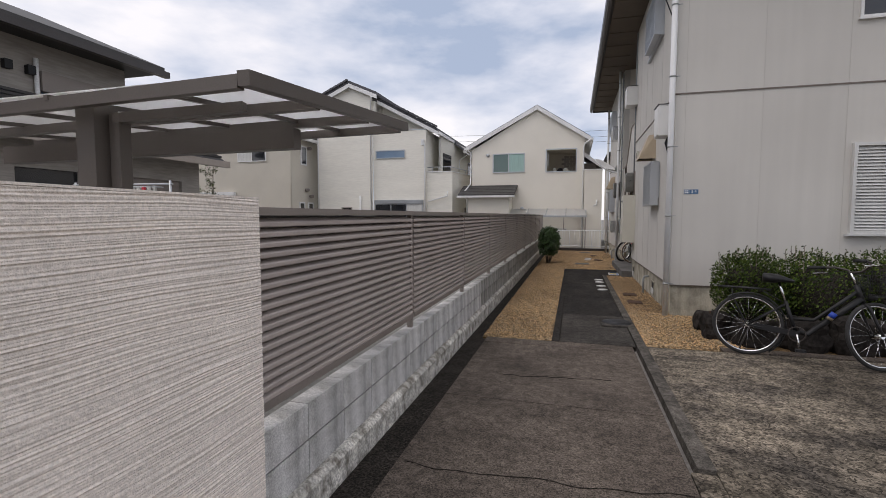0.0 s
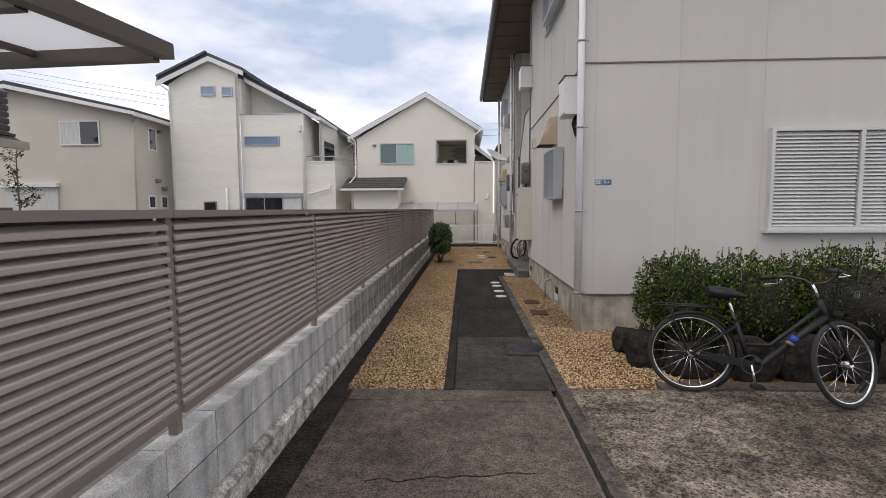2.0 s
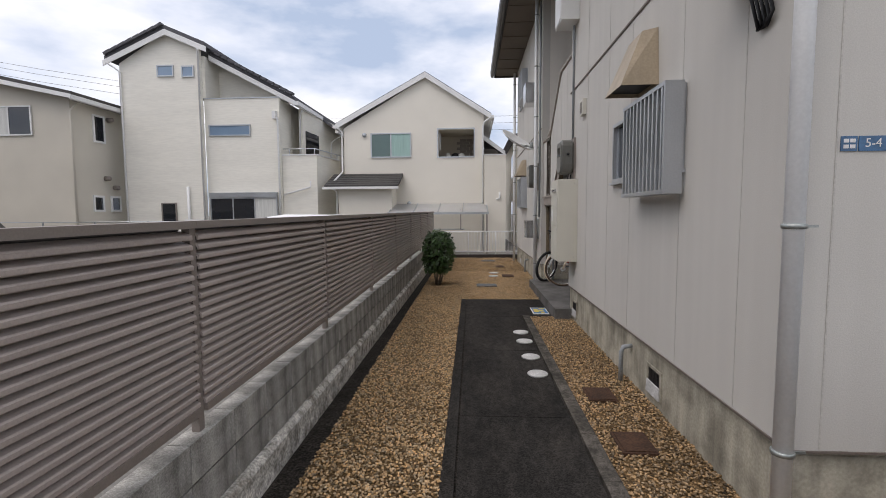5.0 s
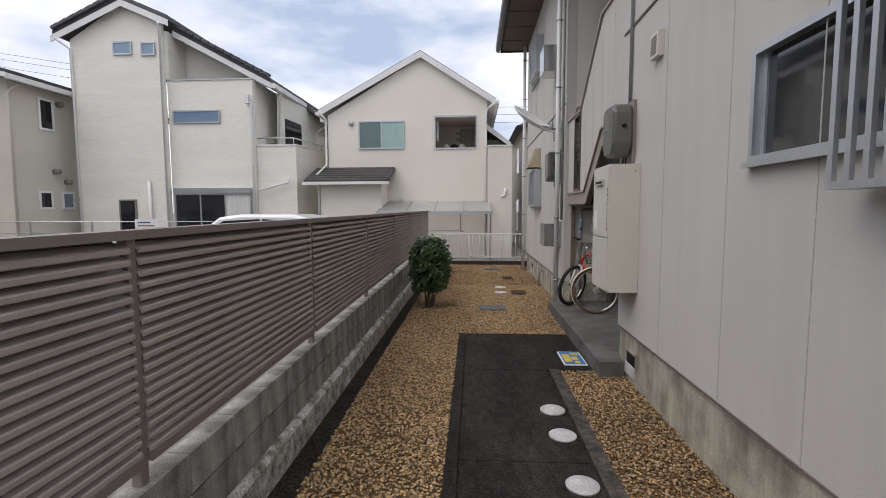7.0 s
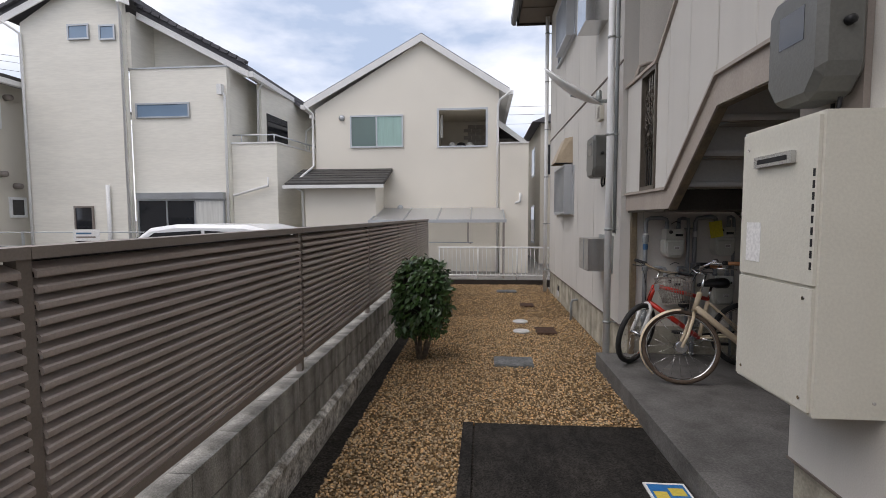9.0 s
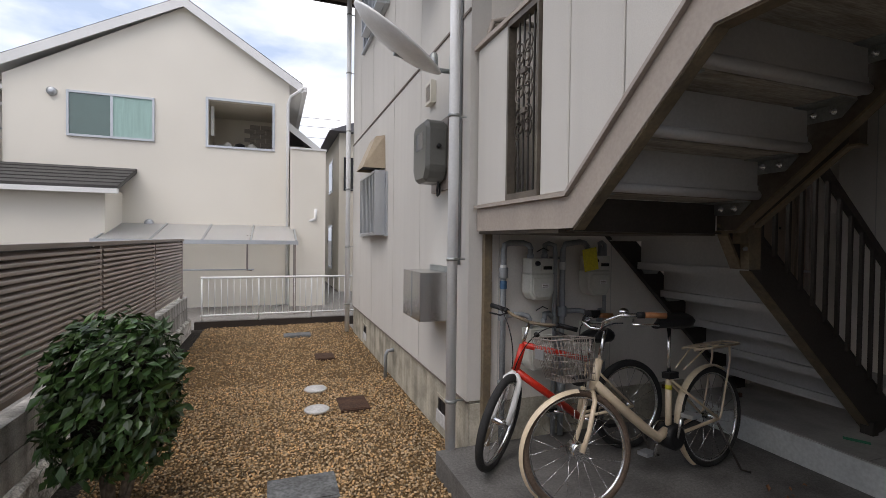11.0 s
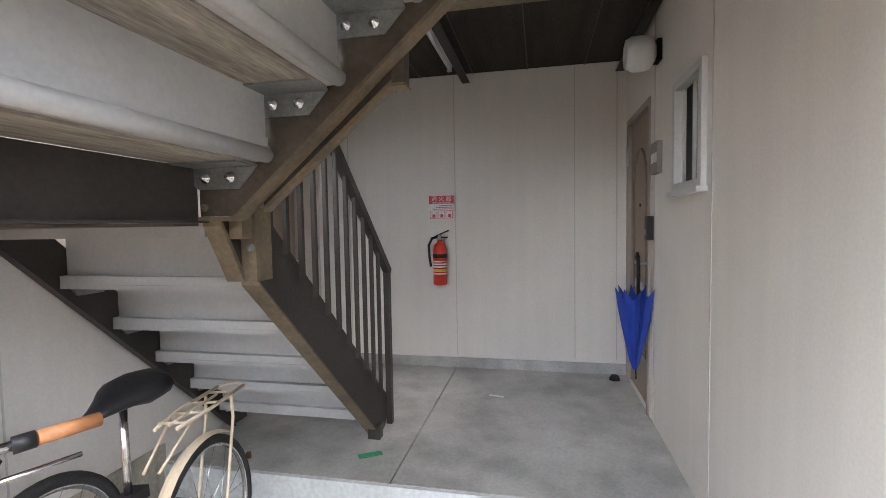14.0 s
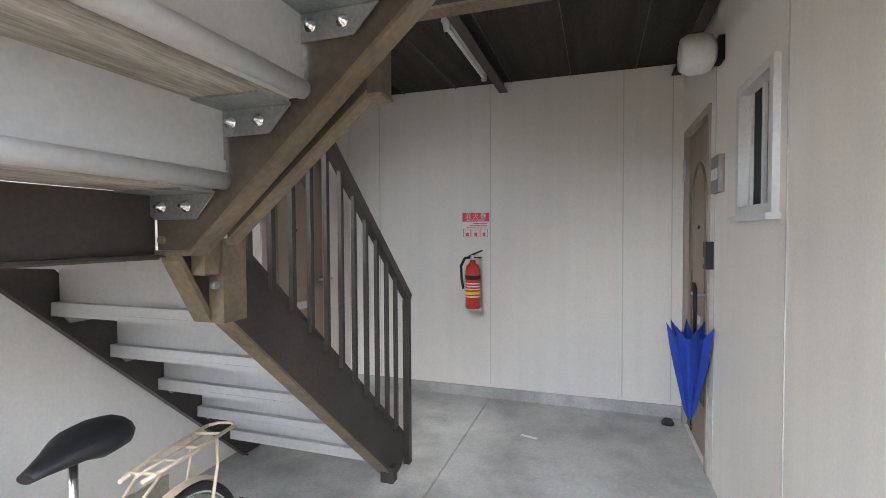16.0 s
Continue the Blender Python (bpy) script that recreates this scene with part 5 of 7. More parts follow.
for k in range(8):
    part("tile_course", box(BM(), DX + 0.1 + 0.16 * k, -2, 3.62 - 0.103 * k, DX + 0.16 + 0.16 * k, 8.2, 3.665 - 0.103 * k), "dark_roof", hd)
part("lower_gutter", box(BM(), DX + 1.4, -2, 2.66, DX + 1.5, 8.22, 2.8), "fascia", hd, bevel=0.02)
part("lower_wall", wall_holes(BM(), "x", DX + 0.9, DX + 0.75, 0, 7.9, -0.3, 2.75, [(4.2, 5.2, 1.0, 2.3), (5.9, 7.4, 0.5, 2.3)]), "house_d", hd)
part("lower_window", box(BM(), DX + 0.8, 4.2, 1.0, DX + 0.82, 5.2, 2.3), "glass_dark", hd)
part("lower_shutter", box(BM(), DX + 0.8, 5.9, 0.5, DX + 0.83, 7.4, 2.3), "slat_d", hd)
for k in range(18):
    part("shutter_slat", box(BM(), DX + 0.831, 5.92, 0.55 + k * 0.096, DX + 0.85, 7.38, 0.63 + k * 0.096), "slat_d", hd)
part("balcony_front", box(BM(), DX + 0.9, 7.1, 2.85, DX + 1.2, 8.15, 3.7), "slat_d", hd)
for k in range(7):
    part("balcony_slat", box(BM(), DX + 1.201, 7.1, 2.88 + k * 0.115, DX + 1.23, 8.15, 2.96 + k * 0.115), "gutter", hd)

HOUSE_D = Vector((0.235, -1.01, 1.515))
hd.matrix_world = Matrix.Translation(HOUSE_D) @ Matrix.Scale(1.55, 4) @ Matrix.Translation(-HOUSE_D) @ hd.matrix_world

cp = thing("carport", "brown aluminium carport with frosted roof panels", "carport", at=(-2.6, 1.6, 0))
part("edge_beam", slabbar(BM(), (-1.32, 0.95, 2.19), (-1.32, 3.2, 2.37), 0.07, 0.075), "carport_frame", cp, bevel=0.012)
for y, dz in ((0.98, -0.05), (1.7, 0.01), (2.45, 0.07), (3.17, 0.12)):
    part("rafter", slabbar(BM(), (-1.36, y, 2.23 + dz), (-5.2, y + 0.15, 2.2 + dz), 0.05, 0.07), "carport_frame", cp, bevel=0.006)
for x in (-2.0, -2.7, -3.4, -4.1, -4.8):
    part("purlin", slabbar(BM(), (x, 1.0, 2.2), (x, 3.3, 2.375), 0.03, 0.03), "carport_frame", cp)
sheet = part("roof_sheet", BM(), "polycarb", cp)
bmx = prism(BM(), [(1.0, 2.215), (3.2, 2.388), (3.2, 2.394), (1.0, 2.221)], "x", -5.1, -1.36)
bmx.to_mesh(sheet.data)
bmx.free()
part("main_beam", slabbar(BM(), (-5.2, 2.35, 2.12), (-1.9, 2.3, 2.14), 0.1, 0.16), "carport_frame", cp, bevel=0.01)
part("post", box(BM(), -2.75, 1.2, -0.2, -2.6, 1.36, 2.2), "carport_frame", cp, bevel=0.01)
part("brace_post", box(BM(), -2.58, 1.28, -0.2, -2.5, 1.36, 2.16), "carport_frame", cp, bevel=0.01)
part("side_beam", slabbar(BM(), (-2.55, 1.3, 2.13), (-1.75, 1.5, 2.2), 0.06, 0.06), "carport_frame", cp)

# white rail fence and kerb at the far end of the gravel
struct("end_kerb", box(BM(), -1.05, 21.41, -0.1, 3.2, 21.53, 0.11), "gutter", "dark stained kerb closing the gravel", "kerb", bevel=0.01)
wf = thing("white_railing", "white painted steel railing along the end kerb", "railing", at=(0.5, 21.47, 0.11))
part("top_rail", tube(BM(), [(-0.95, 21.47, 0.93), (3.0, 21.47, 0.93)], 0.022, 8), "fas_white", wf)
part("bottom_rail", tube(BM(), [(-0.95, 21.47, 0.22), (3.0, 21.47, 0.22)], 0.018, 8), "fas_white", wf)
for i in range(36):
    x = -0.93 + i * 0.11
    part("baluster", tube(BM(), [(x, 21.47, 0.11 if i % 9 == 0 else 0.22), (x, 21.47, 0.93)], 0.016 if i % 9 == 0 else 0.007, 6), "fas_white", wf)
hz = thing("far_tan_house", "tan rendered house beyond the gap", "house", at=(4, 29, 0))
part("wall", box(BM(), 2.35, 27.5, -0.3, 8, 35, 5.2), "house_c", hz)
part("roof", prism(BM(), [(2.0, 5.2), (8.4, 5.2), (5.2, 6.5)], "y", 27.2, 35.2), "tile_roof", hz)
for z0, z1 in ((3.4, 4.6), (0.6, 2.2)):
    part("window", box(BM(), 2.33, 29.2, z0, 2.349, 30.4, z1), "alu", hz)
    part("pane", box(BM(), 2.322, 29.28, z0 + 0.08, 2.329, 30.32, z1 - 0.08), "glass_dark", hz)
part("front_window", box(BM(), 2.5, 27.46, 3.3, 2.85, 27.499, 4.4), "glass_dark", hz)
hg = thing("far_grey_house", "small grey-blue house between the gables", "house", at=(-7, 36, 0))
part("wall", box(BM(), -8.5, 36, -0.3, -5.0, 42, 5.4), "house_a", hg)
part("roof", prism(BM(), [(-9.0, 7.0), (-6.9, 6.6), (-4.7, 5.2), (-4.9, 5.1), (-9.0, 5.3)], "y", 35.6, 42.4), "tile_roof", hg)
part("window", box(BM(), -6.6, 35.97, 3.6, -5.9, 35.999, 4.6), "glass_dark", hg)
cb3 = thing("overhead_cables", "thin black overhead cables", "cables", at=(0, 40, 9), kind="structure")
for z, y in ((9.3, 40), (8.8, 40), (9.0, 44)):
    part("cable", tube(BM(), [(-30 + 6 * i, y, z - 0.6 * math.sin(3.1416 * i / 10)) for i in range(11)], 0.012, 4), "black", cb3)

for z, y in ((12.05, 34), (11.7, 34), (11.3, 34.4)):
    part("cable", tube(BM(), [(-33 + 5.5 * i, y, z - 2.05 * i ** 0.92 / 2) for i in range(5)], 0.012, 4), "black", cb3)
ly = thing("laundry_line", "drying line with a white towel and clip hanger", "laundry", at=(-7, 5, 1.9))
part("pole", tube(BM(), [(-8.0, 5.0, 2.06), (-5.9, 5.0, 2.04)], 0.014, 6), "alu", ly)
part("towel", box(BM(), -7.38, 4.98, 1.82, -7.05, 5.02, 2.085), "curtain_w", ly, bevel=0.006)
for k in range(7):
    part("clip", box(BM(), -6.95 + k * 0.11, 4.985, 1.86, -6.9 + k * 0.11, 5.015, 2.02), "sign_r" if k % 3 == 1 else "curtain_w", ly, bevel=0.004)
part("hanger_frame", tube(BM(), [(-6.98, 4.9, 2.0), (-6.2, 4.9, 2.0), (-6.2, 5.1, 2.0), (-6.98, 5.1, 2.0)], 0.008, 5, close=True), "alu", ly)
for x in (-7.95, -5.95):
    part("stand", tube(BM(), [(x, 5.0, -0.05), (x, 5.0, 2.1)], 0.018, 6), "alu", ly)

# ---- fittings on the flats ----
def downpipe(y, x, z0, z1, r=0.042):
    d = thing("downpipe", "white plastic rain downpipe with brackets", "downpipe", at=(x, y, z0), group="downpipes")
    part("pipe", tube(BM(), [(x, y, z0), (x, y, z1)], r, 12), "pipe", d)
    for z in np.arange(z0 + 0.5, z1, 1.05):
        part("bracket", lathe(BM(), [(r + 0.001, -0.012), (r + 0.008, -0.01), (r + 0.008, 0.01), (r + 0.001, 0.012)], 12, (x, y, float(z))), "galv", d)
        part("bracket_stem", box(BM(), x + r, y - 0.006, float(z) - 0.006, x + r + 0.06, y + 0.006, float(z) + 0.006), "galv", d)
    return d


downpipe(SY - 0.06, WX - 0.065, 0.0, 6.11)
downpipe(RY1 + 0.0, WX - 0.13, 0.0, 6.11, 0.038)
downpipe(NY - 0.05, WX - 0.1, 0.0, 6.11)

hw = thing("water_heater", "ivory metal gas water heater hung on the wall", "water heater", at=(1.5, 11.7, 0.9))
HF, H0, H1 = 1.43, 11.45, 11.985       # front, south and north sides
part("cabinet", box(BM(), HF, H0, 0.905, WX - 0.002, H1, 2.085), "cream_metal", hw, bevel=0.012)
part("upper_cover", box(BM(), HF - 0.014, H0 + 0.015, 1.42, HF - 0.001, H1 - 0.015, 2.07), "cream_metal", hw, bevel=0.004)
part("lower_cover", box(BM(), HF - 0.014, H0 + 0.015, 0.92, HF - 0.001, H1 - 0.015, 1.405), "cream_metal", hw, bevel=0.004)
part("exhaust", box(BM(), HF - 0.034, H0 + 0.14, 1.905, HF - 0.0145, H0 + 0.4, 1.955), "stainless", hw, bevel=0.008)
part("exhaust_slot", box(BM(), HF - 0.036, H0 + 0.17, 1.92, HF - 0.0345, H0 + 0.37, 1.94), "black", hw)
for k in range(9):
    part("vent_slot", box(BM(), HF - 0.0155, H0 + 0.025, 1.48 + k * 0.045, HF - 0.0142, H0 + 0.037, 1.51 + k * 0.045), "black", hw)
part("label_plate", box(BM(), HF - 0.0155, H0 + 0.36, 1.48, HF - 0.0142, H0 + 0.47, 1.66), "sign_w", hw)
for y, z in ((H0 + 0.06, 0.965), (H1 - 0.06, 0.965), (H0 + 0.06, 1.365), (H1 - 0.06, 2.0)):
    part("screw", lathe(BM(), [(0.008, -0.003), (0.008, 0.0)], 8, (HF - 0.0145, y, z), "x"), "chrome", hw)
for z in (0.97, 2.02):
    part("side_screw", lathe(BM(), [(0.007, -0.003), (0.007, 0.0)], 8, (WX - 0.05, H0, z), "y"), "chrome", hw)


def meter_cover(y0, y1, z0, z1):
    m = thing("electric_meter", "smoky grey electric meter cover on a backplate", "electric meter", group="electric meters", at=(1.6, y0, z0))
    part("backplate", box(BM(), WX - 0.03, y0 + 0.03, z0 - 0.06, WX - 0.002, y1 + 0.04, z1 + 0.03), "slat_d", m, bevel=0.004)
    b = BM()
    pr = [(y0, z0 + 0.1), (y0 + 0.07, z0), (y1 - 0.07, z0), (y1, z0 + 0.1), (y1, z1 - 0.06), (y1 - 0.06, z1), (y0 + 0.06, z1), (y0, z1 - 0.06)]
    prism(b, pr, "x", WX - 0.22, WX - 0.031)
    part("cover", b, "dark_box", m, bevel=0.03)
    part("reading_window", box(BM(), WX - 0.222, y0 + 0.1, z1 - 0.24, WX - 0.2195, y1 - 0.1, z1 - 0.1), "glass_dark", m)
    part("knob", lathe(BM(), [(0.006, -0.03), (0.018, -0.025), (0.02, 0)], 10, ((WX - 0.12), y0 - 0.001, z0 + 0.28), "y"), "black", m)
    part("cable_loop", tube(BM(), [(WX - 0.1, y0 + 0.05, z0 - 0.001), (WX - 0.11, y0 + 0.05, z0 - 0.07), (WX - 0.09, y0 + 0.1, z0 - 0.11), (WX - 0.05, y0 + 0.16, z0 - 0.09), (WX - 0.045, y0 + 0.17, z0 - 0.001)], 0.009, 6), "black", m)
    return m


meter_cover(11.58, 11.94, 2.17, 2.66)
meter_cover(15.32, 15.72, 2.17, 2.68)


def wall_vent(y, z):
    v = thing("wall_vent", "square ivory louvred air vent on the wall", "vent", group="air vents")
    part("housing", box(BM(), WX - 0.05, y, z, WX - 0.002, y + 0.17, z + 0.2), "cream_metal", v, bevel=0.008)
    for k in range(6):
        part("louvre", box(BM(), WX - 0.056, y + 0.03, z + 0.03 + k * 0.025, WX - 0.0505, y + 0.14, z + 0.04 + k * 0.025), "slat_d", v)


wall_vent(11.02, 2.9)
wall_vent(15.74, 2.93)
sx = thing("stainless_box", "stainless steel box cover on the wall", "utility box", at=(1.6, 15.5, 1.2))
part("backplate", box(BM(), WX - 0.03, 15.2, 1.02, WX - 0.002, 15.78, 1.47), "galv", sx)
part("cover", box(BM(), WX - 0.28, 15.26, 1.04, WX - 0.031, 15.76, 1.43), "stainless", sx, bevel=0.008)
part("fold", box(BM(), WX - 0.285, 15.5, 1.05, WX - 0.2805, 15.505, 1.42), "galv", sx)


def utility_box(y0, y1, z0, z1, d=0.2):
    u = thing("wall_box", "white metal service box on the wall", "utility box", group="service boxes", at=(WX, y0, z0))
    part("case", box(BM(), WX - d, y0, z0, WX - 0.002, y1, z1), "white", u, bevel=0.01)
    part("lid", box(BM(), WX - d - 0.012, y0 + 0.02, z0 + 0.02, WX - d - 0.0005, y1 - 0.02, z1 - 0.02), "white", u, bevel=0.004)
    part("rain_lip", box(BM(), WX - d - 0.02, y0 - 0.01, z1 + 0.0005, WX - 0.002, y1 + 0.01, z1 + 0.012), "gutter", u)
    return u


utility_box(7.12, 7.5, 2.82, 3.3)
utility_box(11.5, 11.95, 4.3, 4.75, 0.25)
sb2 = thing("steel_box_upper", "stainless steel box cover on the upper wall", "utility box", at=(WX, 16, 4.2))
part("cover", box(BM(), WX - 0.28, 15.6, 4.1, WX - 0.002, 16.1, 4.55), "stainless", sb2, bevel=0.008)
cbs = thing("service_cables", "black service cables looped at the wall corner", "cables", at=(WX, 7.3, 2.6))
for k in range(5):
    part("cable", tube(BM(), [(WX - 0.03, 7.2 + 0.02 * k, 2.84), (WX - 0.04 - 0.01 * k, 7.17 + 0.02 * k, 2.72), (WX - 0.03, 7.14 + 0.03 * k, 2.60 - 0.01 * k), (WX - 0.02, 7.2 + 0.02 * k, 2.55), (WX - 0.015, 7.24, 2.66)], 0.009, 5), "black", cbs)
part("cable", tube(BM(), [(WX - 0.03, 7.16, 3.3), (WX - 0.05, 7.1, 3.9), (WX - 0.03, 7.15, 4.6), (WX - 0.2, 7.1, 5.0), (WX - 0.05, 7.2, 5.3), (WX - 0.03, 7.2, 5.6)], 0.01, 5), "black", cbs)
cd = thing("conduit", "grey cable conduit down the wall", "conduit", at=(WX, 11.8, 2.7))
part("tube", tube(BM(), [(WX - 0.02, 11.75, 6.1), (WX - 0.02, 11.75, 2.66)], 0.016, 8), "gpipe", cd)
cd2 = thing("conduit", "grey cable conduit down the wall", "conduit", at=(WX, 15.1, 2.7))
part("tube", tube(BM(), [(WX - 0.02, 15.12, 6.1), (WX - 0.02, 15.12, 1.5)], 0.02, 8), "gpipe", cd2)
cd3 = thing("conduit", "cream conduit bent round the recess corner", "conduit", at=(WX, 14.9, 3))
part("tube", tube(BM(), [(2.3, RY1 - 0.03, 3.35), (1.95, RY1 - 0.03, 3.35), (1.86, RY1 - 0.03, 3.32), (1.83, RY1 - 0.03, 3.22), (1.83, RY1 - 0.03, 2.85), (1.78, RY1 - 0.03, 2.75)], 0.02, 8), "fascia", cd3)
for y0, z0 in ((8.43, 0.07), (11.45, 0.06), (15.35, 0.08), (19.0, 0.08)):
    v = thing("floor_vent", "square foundation air vent with pale mortar sill", "vent", group="foundation vents")
    part("vent_frame", wall_holes(BM(), "x", WX + 0.008, WX + 0.0195, y0, y0 + 0.31, z0, z0 + 0.25, [(y0 + 0.03, y0 + 0.28, z0 + 0.1, z0 + 0.225)]), "base", v, bevel=0.002)
    part("vent_hole", box(BM(), WX + 0.0155, y0 + 0.03, z0 + 0.1, WX + 0.0192, y0 + 0.28, z0 + 0.225), "black", v)
    part("vent_sill", prism(BM(), [(WX - 0.004, z0 + 0.01), (WX + 0.0075, z0 + 0.01), (WX + 0.0075, z0 + 0.115), (WX + 0.002, z0 + 0.11)], "y", y0 + 0.02, y0 + 0.29), "disc", v)
    for k in range(3):
        part("vent_bar", box(BM(), WX + 0.012, y0 + 0.085 + k * 0.065, z0 + 0.1, WX + 0.0152, y0 + 0.095 + k * 0.065, z0 + 0.225), "iron", v)
for y in (9.15, 17.3):
    sp = thing("standpipe", "thin grey pipe stub with a bent top", "pipe", at=(WX - 0.08, y, 0))
    part("tube", tube(BM(), [(WX - 0.08, y, -0.02), (WX - 0.08, y, 0.28), (WX - 0.06, y, 0.33), (WX + 0.02, y, 0.34)], 0.022, 8), "gpipe", sp)
dish = thing("satellite_dish", "pale grey satellite dish on a wall bracket", "satellite dish", at=(WX, 15.45, 3.2))
db = BM()
lathe(db, [(0.02, 0.0), (0.18, 0.012), (0.30, 0.04), (0.40, 0.085), (0.405, 0.1), (0.395, 0.1), (0.29, 0.055), (0.17, 0.026), (0.02, 0.014)], 28)
dm = look((0, 0, 0), (-0.54, 0.35, -0.84)).to_3x3().to_4x4()
bmesh.ops.transform(db, matrix=Matrix.Translation((1.17, 15.27, 3.14)) @ dm, verts=db.verts)
part("reflector", db, "pipe", dish)
part("arm", tube(BM(), [(WX - 0.01, 15.3, 3.05), (1.55, 15.3, 3.05), (1.42, 15.28, 3.08), (1.19, 15.27, 3.12)], 0.02, 8), "galv", dish)
part("wall_plate", box(BM(), WX - 0.02, 15.24, 2.9, WX - 0.002, 15.36, 3.2), "galv", dish, bevel=0.004)
part("feed_horn", lathe(BM(), [(0.02, 0), (0.035, 0.02), (0.03, 0.1), (0.015, 0.12)], 12, (1.52, 15.28, 3.055)), "galv", dish)

# street number plate
pl = thing("address_plate", "small blue enamel address plate with white figures", "address plate", at=(1.95, SY, 1.9))
part("plate", box(BM(), 1.855, SY - 0.006, 1.885, 1.925, SY - 0.001, 1.952), "blue_e", pl)
part("plate", box(BM(), 1.932, SY - 0.006, 1.885, 2.055, SY - 0.001, 1.952), "blue_e", pl)


def lettering(body, size, m, matrix, parent, name="lettering"):
    cu = bpy.data.curves.new(name, 'FONT')
    cu.body, cu.size, cu.align_x, cu.align_y = body, size, 'CENTER', 'CENTER'
    cu.extrude = 0.0006
    tmp = new(name, cu)
    bpy.context.view_layer.update()
    me = bpy.data.meshes.new_from_object(tmp.evaluated_get(bpy.context.evaluated_depsgraph_get()))
    bpy.data.objects.remove(tmp)
    me.materials.clear()
    me.materials.append(M[m])
    me.transform(matrix)
    ob = new(name, me)
    ob.parent = parent
    ob.matrix_parent_inverse = parent.matrix_world.inverted()
    return ob


FACE_S = pose(0, 0, 0, 90, 0, 0)
FACE_W = pose(0, 0, 0, 90, 0, -90)
lettering("5-4", 0.055, "sign_w", Matrix.Translation((1.993, SY - 0.0075, 1.919)) @ FACE_S, pl)
for k in range(4):
    part("small_mark", box(BM(), 1.865 + (k % 2) * 0.028, SY - 0.0075, 1.897 + (k // 2) * 0.026, 1.888 + (k % 2) * 0.028, SY - 0.0065, 1.914 + (k // 2) * 0.026), "sign_w", pl)

# ---- ground covers and discs ----
def cover_plate(name, x0, y0, x1, y1, m, label, cat="drain cover"):
    c = thing(name, label, cat, at=(x0, y0, 0), group="drain covers")
    part("cover_frame", wall_holes(BM(), "x", x0, x1, y0, y1, -0.02, 0.014, []), m, c, bevel=0.003)
    part("cover_lid", box(BM(), x0 + 0.02, y0 + 0.02, 0.0145, x1 - 0.02, y1 - 0.02, 0.02), m, c, bevel=0.002)


cover_plate("drain_cover", 1.2, 7.74, 1.44, 8.05, "rust", "rusty square iron drain cover in gravel")
cover_plate("drain_cover", 1.2, 8.62, 1.44, 8.92, "rust", "rusty square iron drain cover in gravel")
cover_plate("drain_cover", 0.96, 16.32, 1.25, 16.72, "rust", "rusty square iron drain cover in gravel")
cover_plate("drain_cover", 0.9, 18.4, 1.15, 18.75, "rust", "rusty square iron drain cover in gravel")
cover_plate("inspection_cover", 0.30, 14.8, 0.75, 15.15, "cover", "grey square inspection cover in gravel")
cover_plate("inspection_cover", 0.5, 20.1, 0.95, 20.4, "cover", "grey square inspection cover in gravel")
mh = thing("manhole_cover", "round black iron manhole cover in a square frame", "manhole cover", at=(0.87, 6.03, 0))
part("surround", box(BM(), 0.64, 5.77, -0.05, 0.975, 6.29, 0.022), "slab_l", mh, bevel=0.004)
part("lid", lathe(BM(), [(0.2, 0.0), (0.2, 0.028), (0.02, 0.031)], 32, (0.86, 6.03, 0.0)), "iron", mh)
for y in (9.28, 9.83, 10.46, 10.9):
    dd = thing("stone_disc", "round pale stone disc on the path", "stepping disc", at=(0.85, y, 0), group="path discs")
    part("disc", lathe(BM(), [(0.10, 0.0), (0.103, 0.012), (0.095, 0.018), (0.02, 0.02)], 20, (0.85, y, 0)), "disc", dd)
for x, y in ((0.78, 17.1), (0.74, 16.45)):
    dd = thing("stone_disc", "round pale stone disc in gravel", "stepping disc", at=(x, y, 0), group="path discs")
    part("disc", lathe(BM(), [(0.12, 0.0), (0.123, 0.014), (0.115, 0.022), (0.02, 0.024)], 20, (x, y, 0)), "disc", dd)
mt = thing("painted_sign_board", "small blue and yellow sign plate lying on the path", "sign", at=(1.3, 12.3, 0))
part("board", box(BM(), 1.17, 12.06, 0.001, 1.42, 12.52, 0.012), "sign_w", mt)
M["mat_blue"] = mat("sign_blue", (0.02, 0.16, 0.42), 0.5)
M["mat_yel"] = mat("sign_yellow", (0.65, 0.5, 0.08), 0.5)
part("blue_field", box(BM(), 1.185, 12.08, 0.0125, 1.405, 12.5, 0.0135), "mat_blue", mt)
for k, (a, b, c, d) in enumerate(((1.2, 12.15, 1.28, 12.42), (1.29, 12.22, 1.36, 12.33), (1.3, 12.38, 1.39, 12.46), (1.3, 12.1, 1.36, 12.18))):
    part("yellow_shape", box(BM(), a, b, 0.014, c, d, 0.0148), "mat_yel", mt)
pk = thing("parking_line", "worn white painted line stub on asphalt", "road marking", at=(4.0, 4.2, 0))
part("line", box(BM(), 3.41, 3.1, -0.0035, 3.5, 4.45, 0.0015), "paint_w", pk)
for y, x0, x1 in ((1.6, -0.75, 0.9), (3.4, -0.4, 0.6)):
    ck = thing("concrete_crack", "thin wandering dark crack in the concrete", "crack")
    pts = [(x0 + (x1 - x0) * i / 24, y + 0.06 * noise.noise((i * 0.35, y, 0)) + 0.1 * (i / 24), 0.0005) for i in range(25)]
    part("crack_line", tube(BM(), pts, 0.005, 4), "soil", ck)

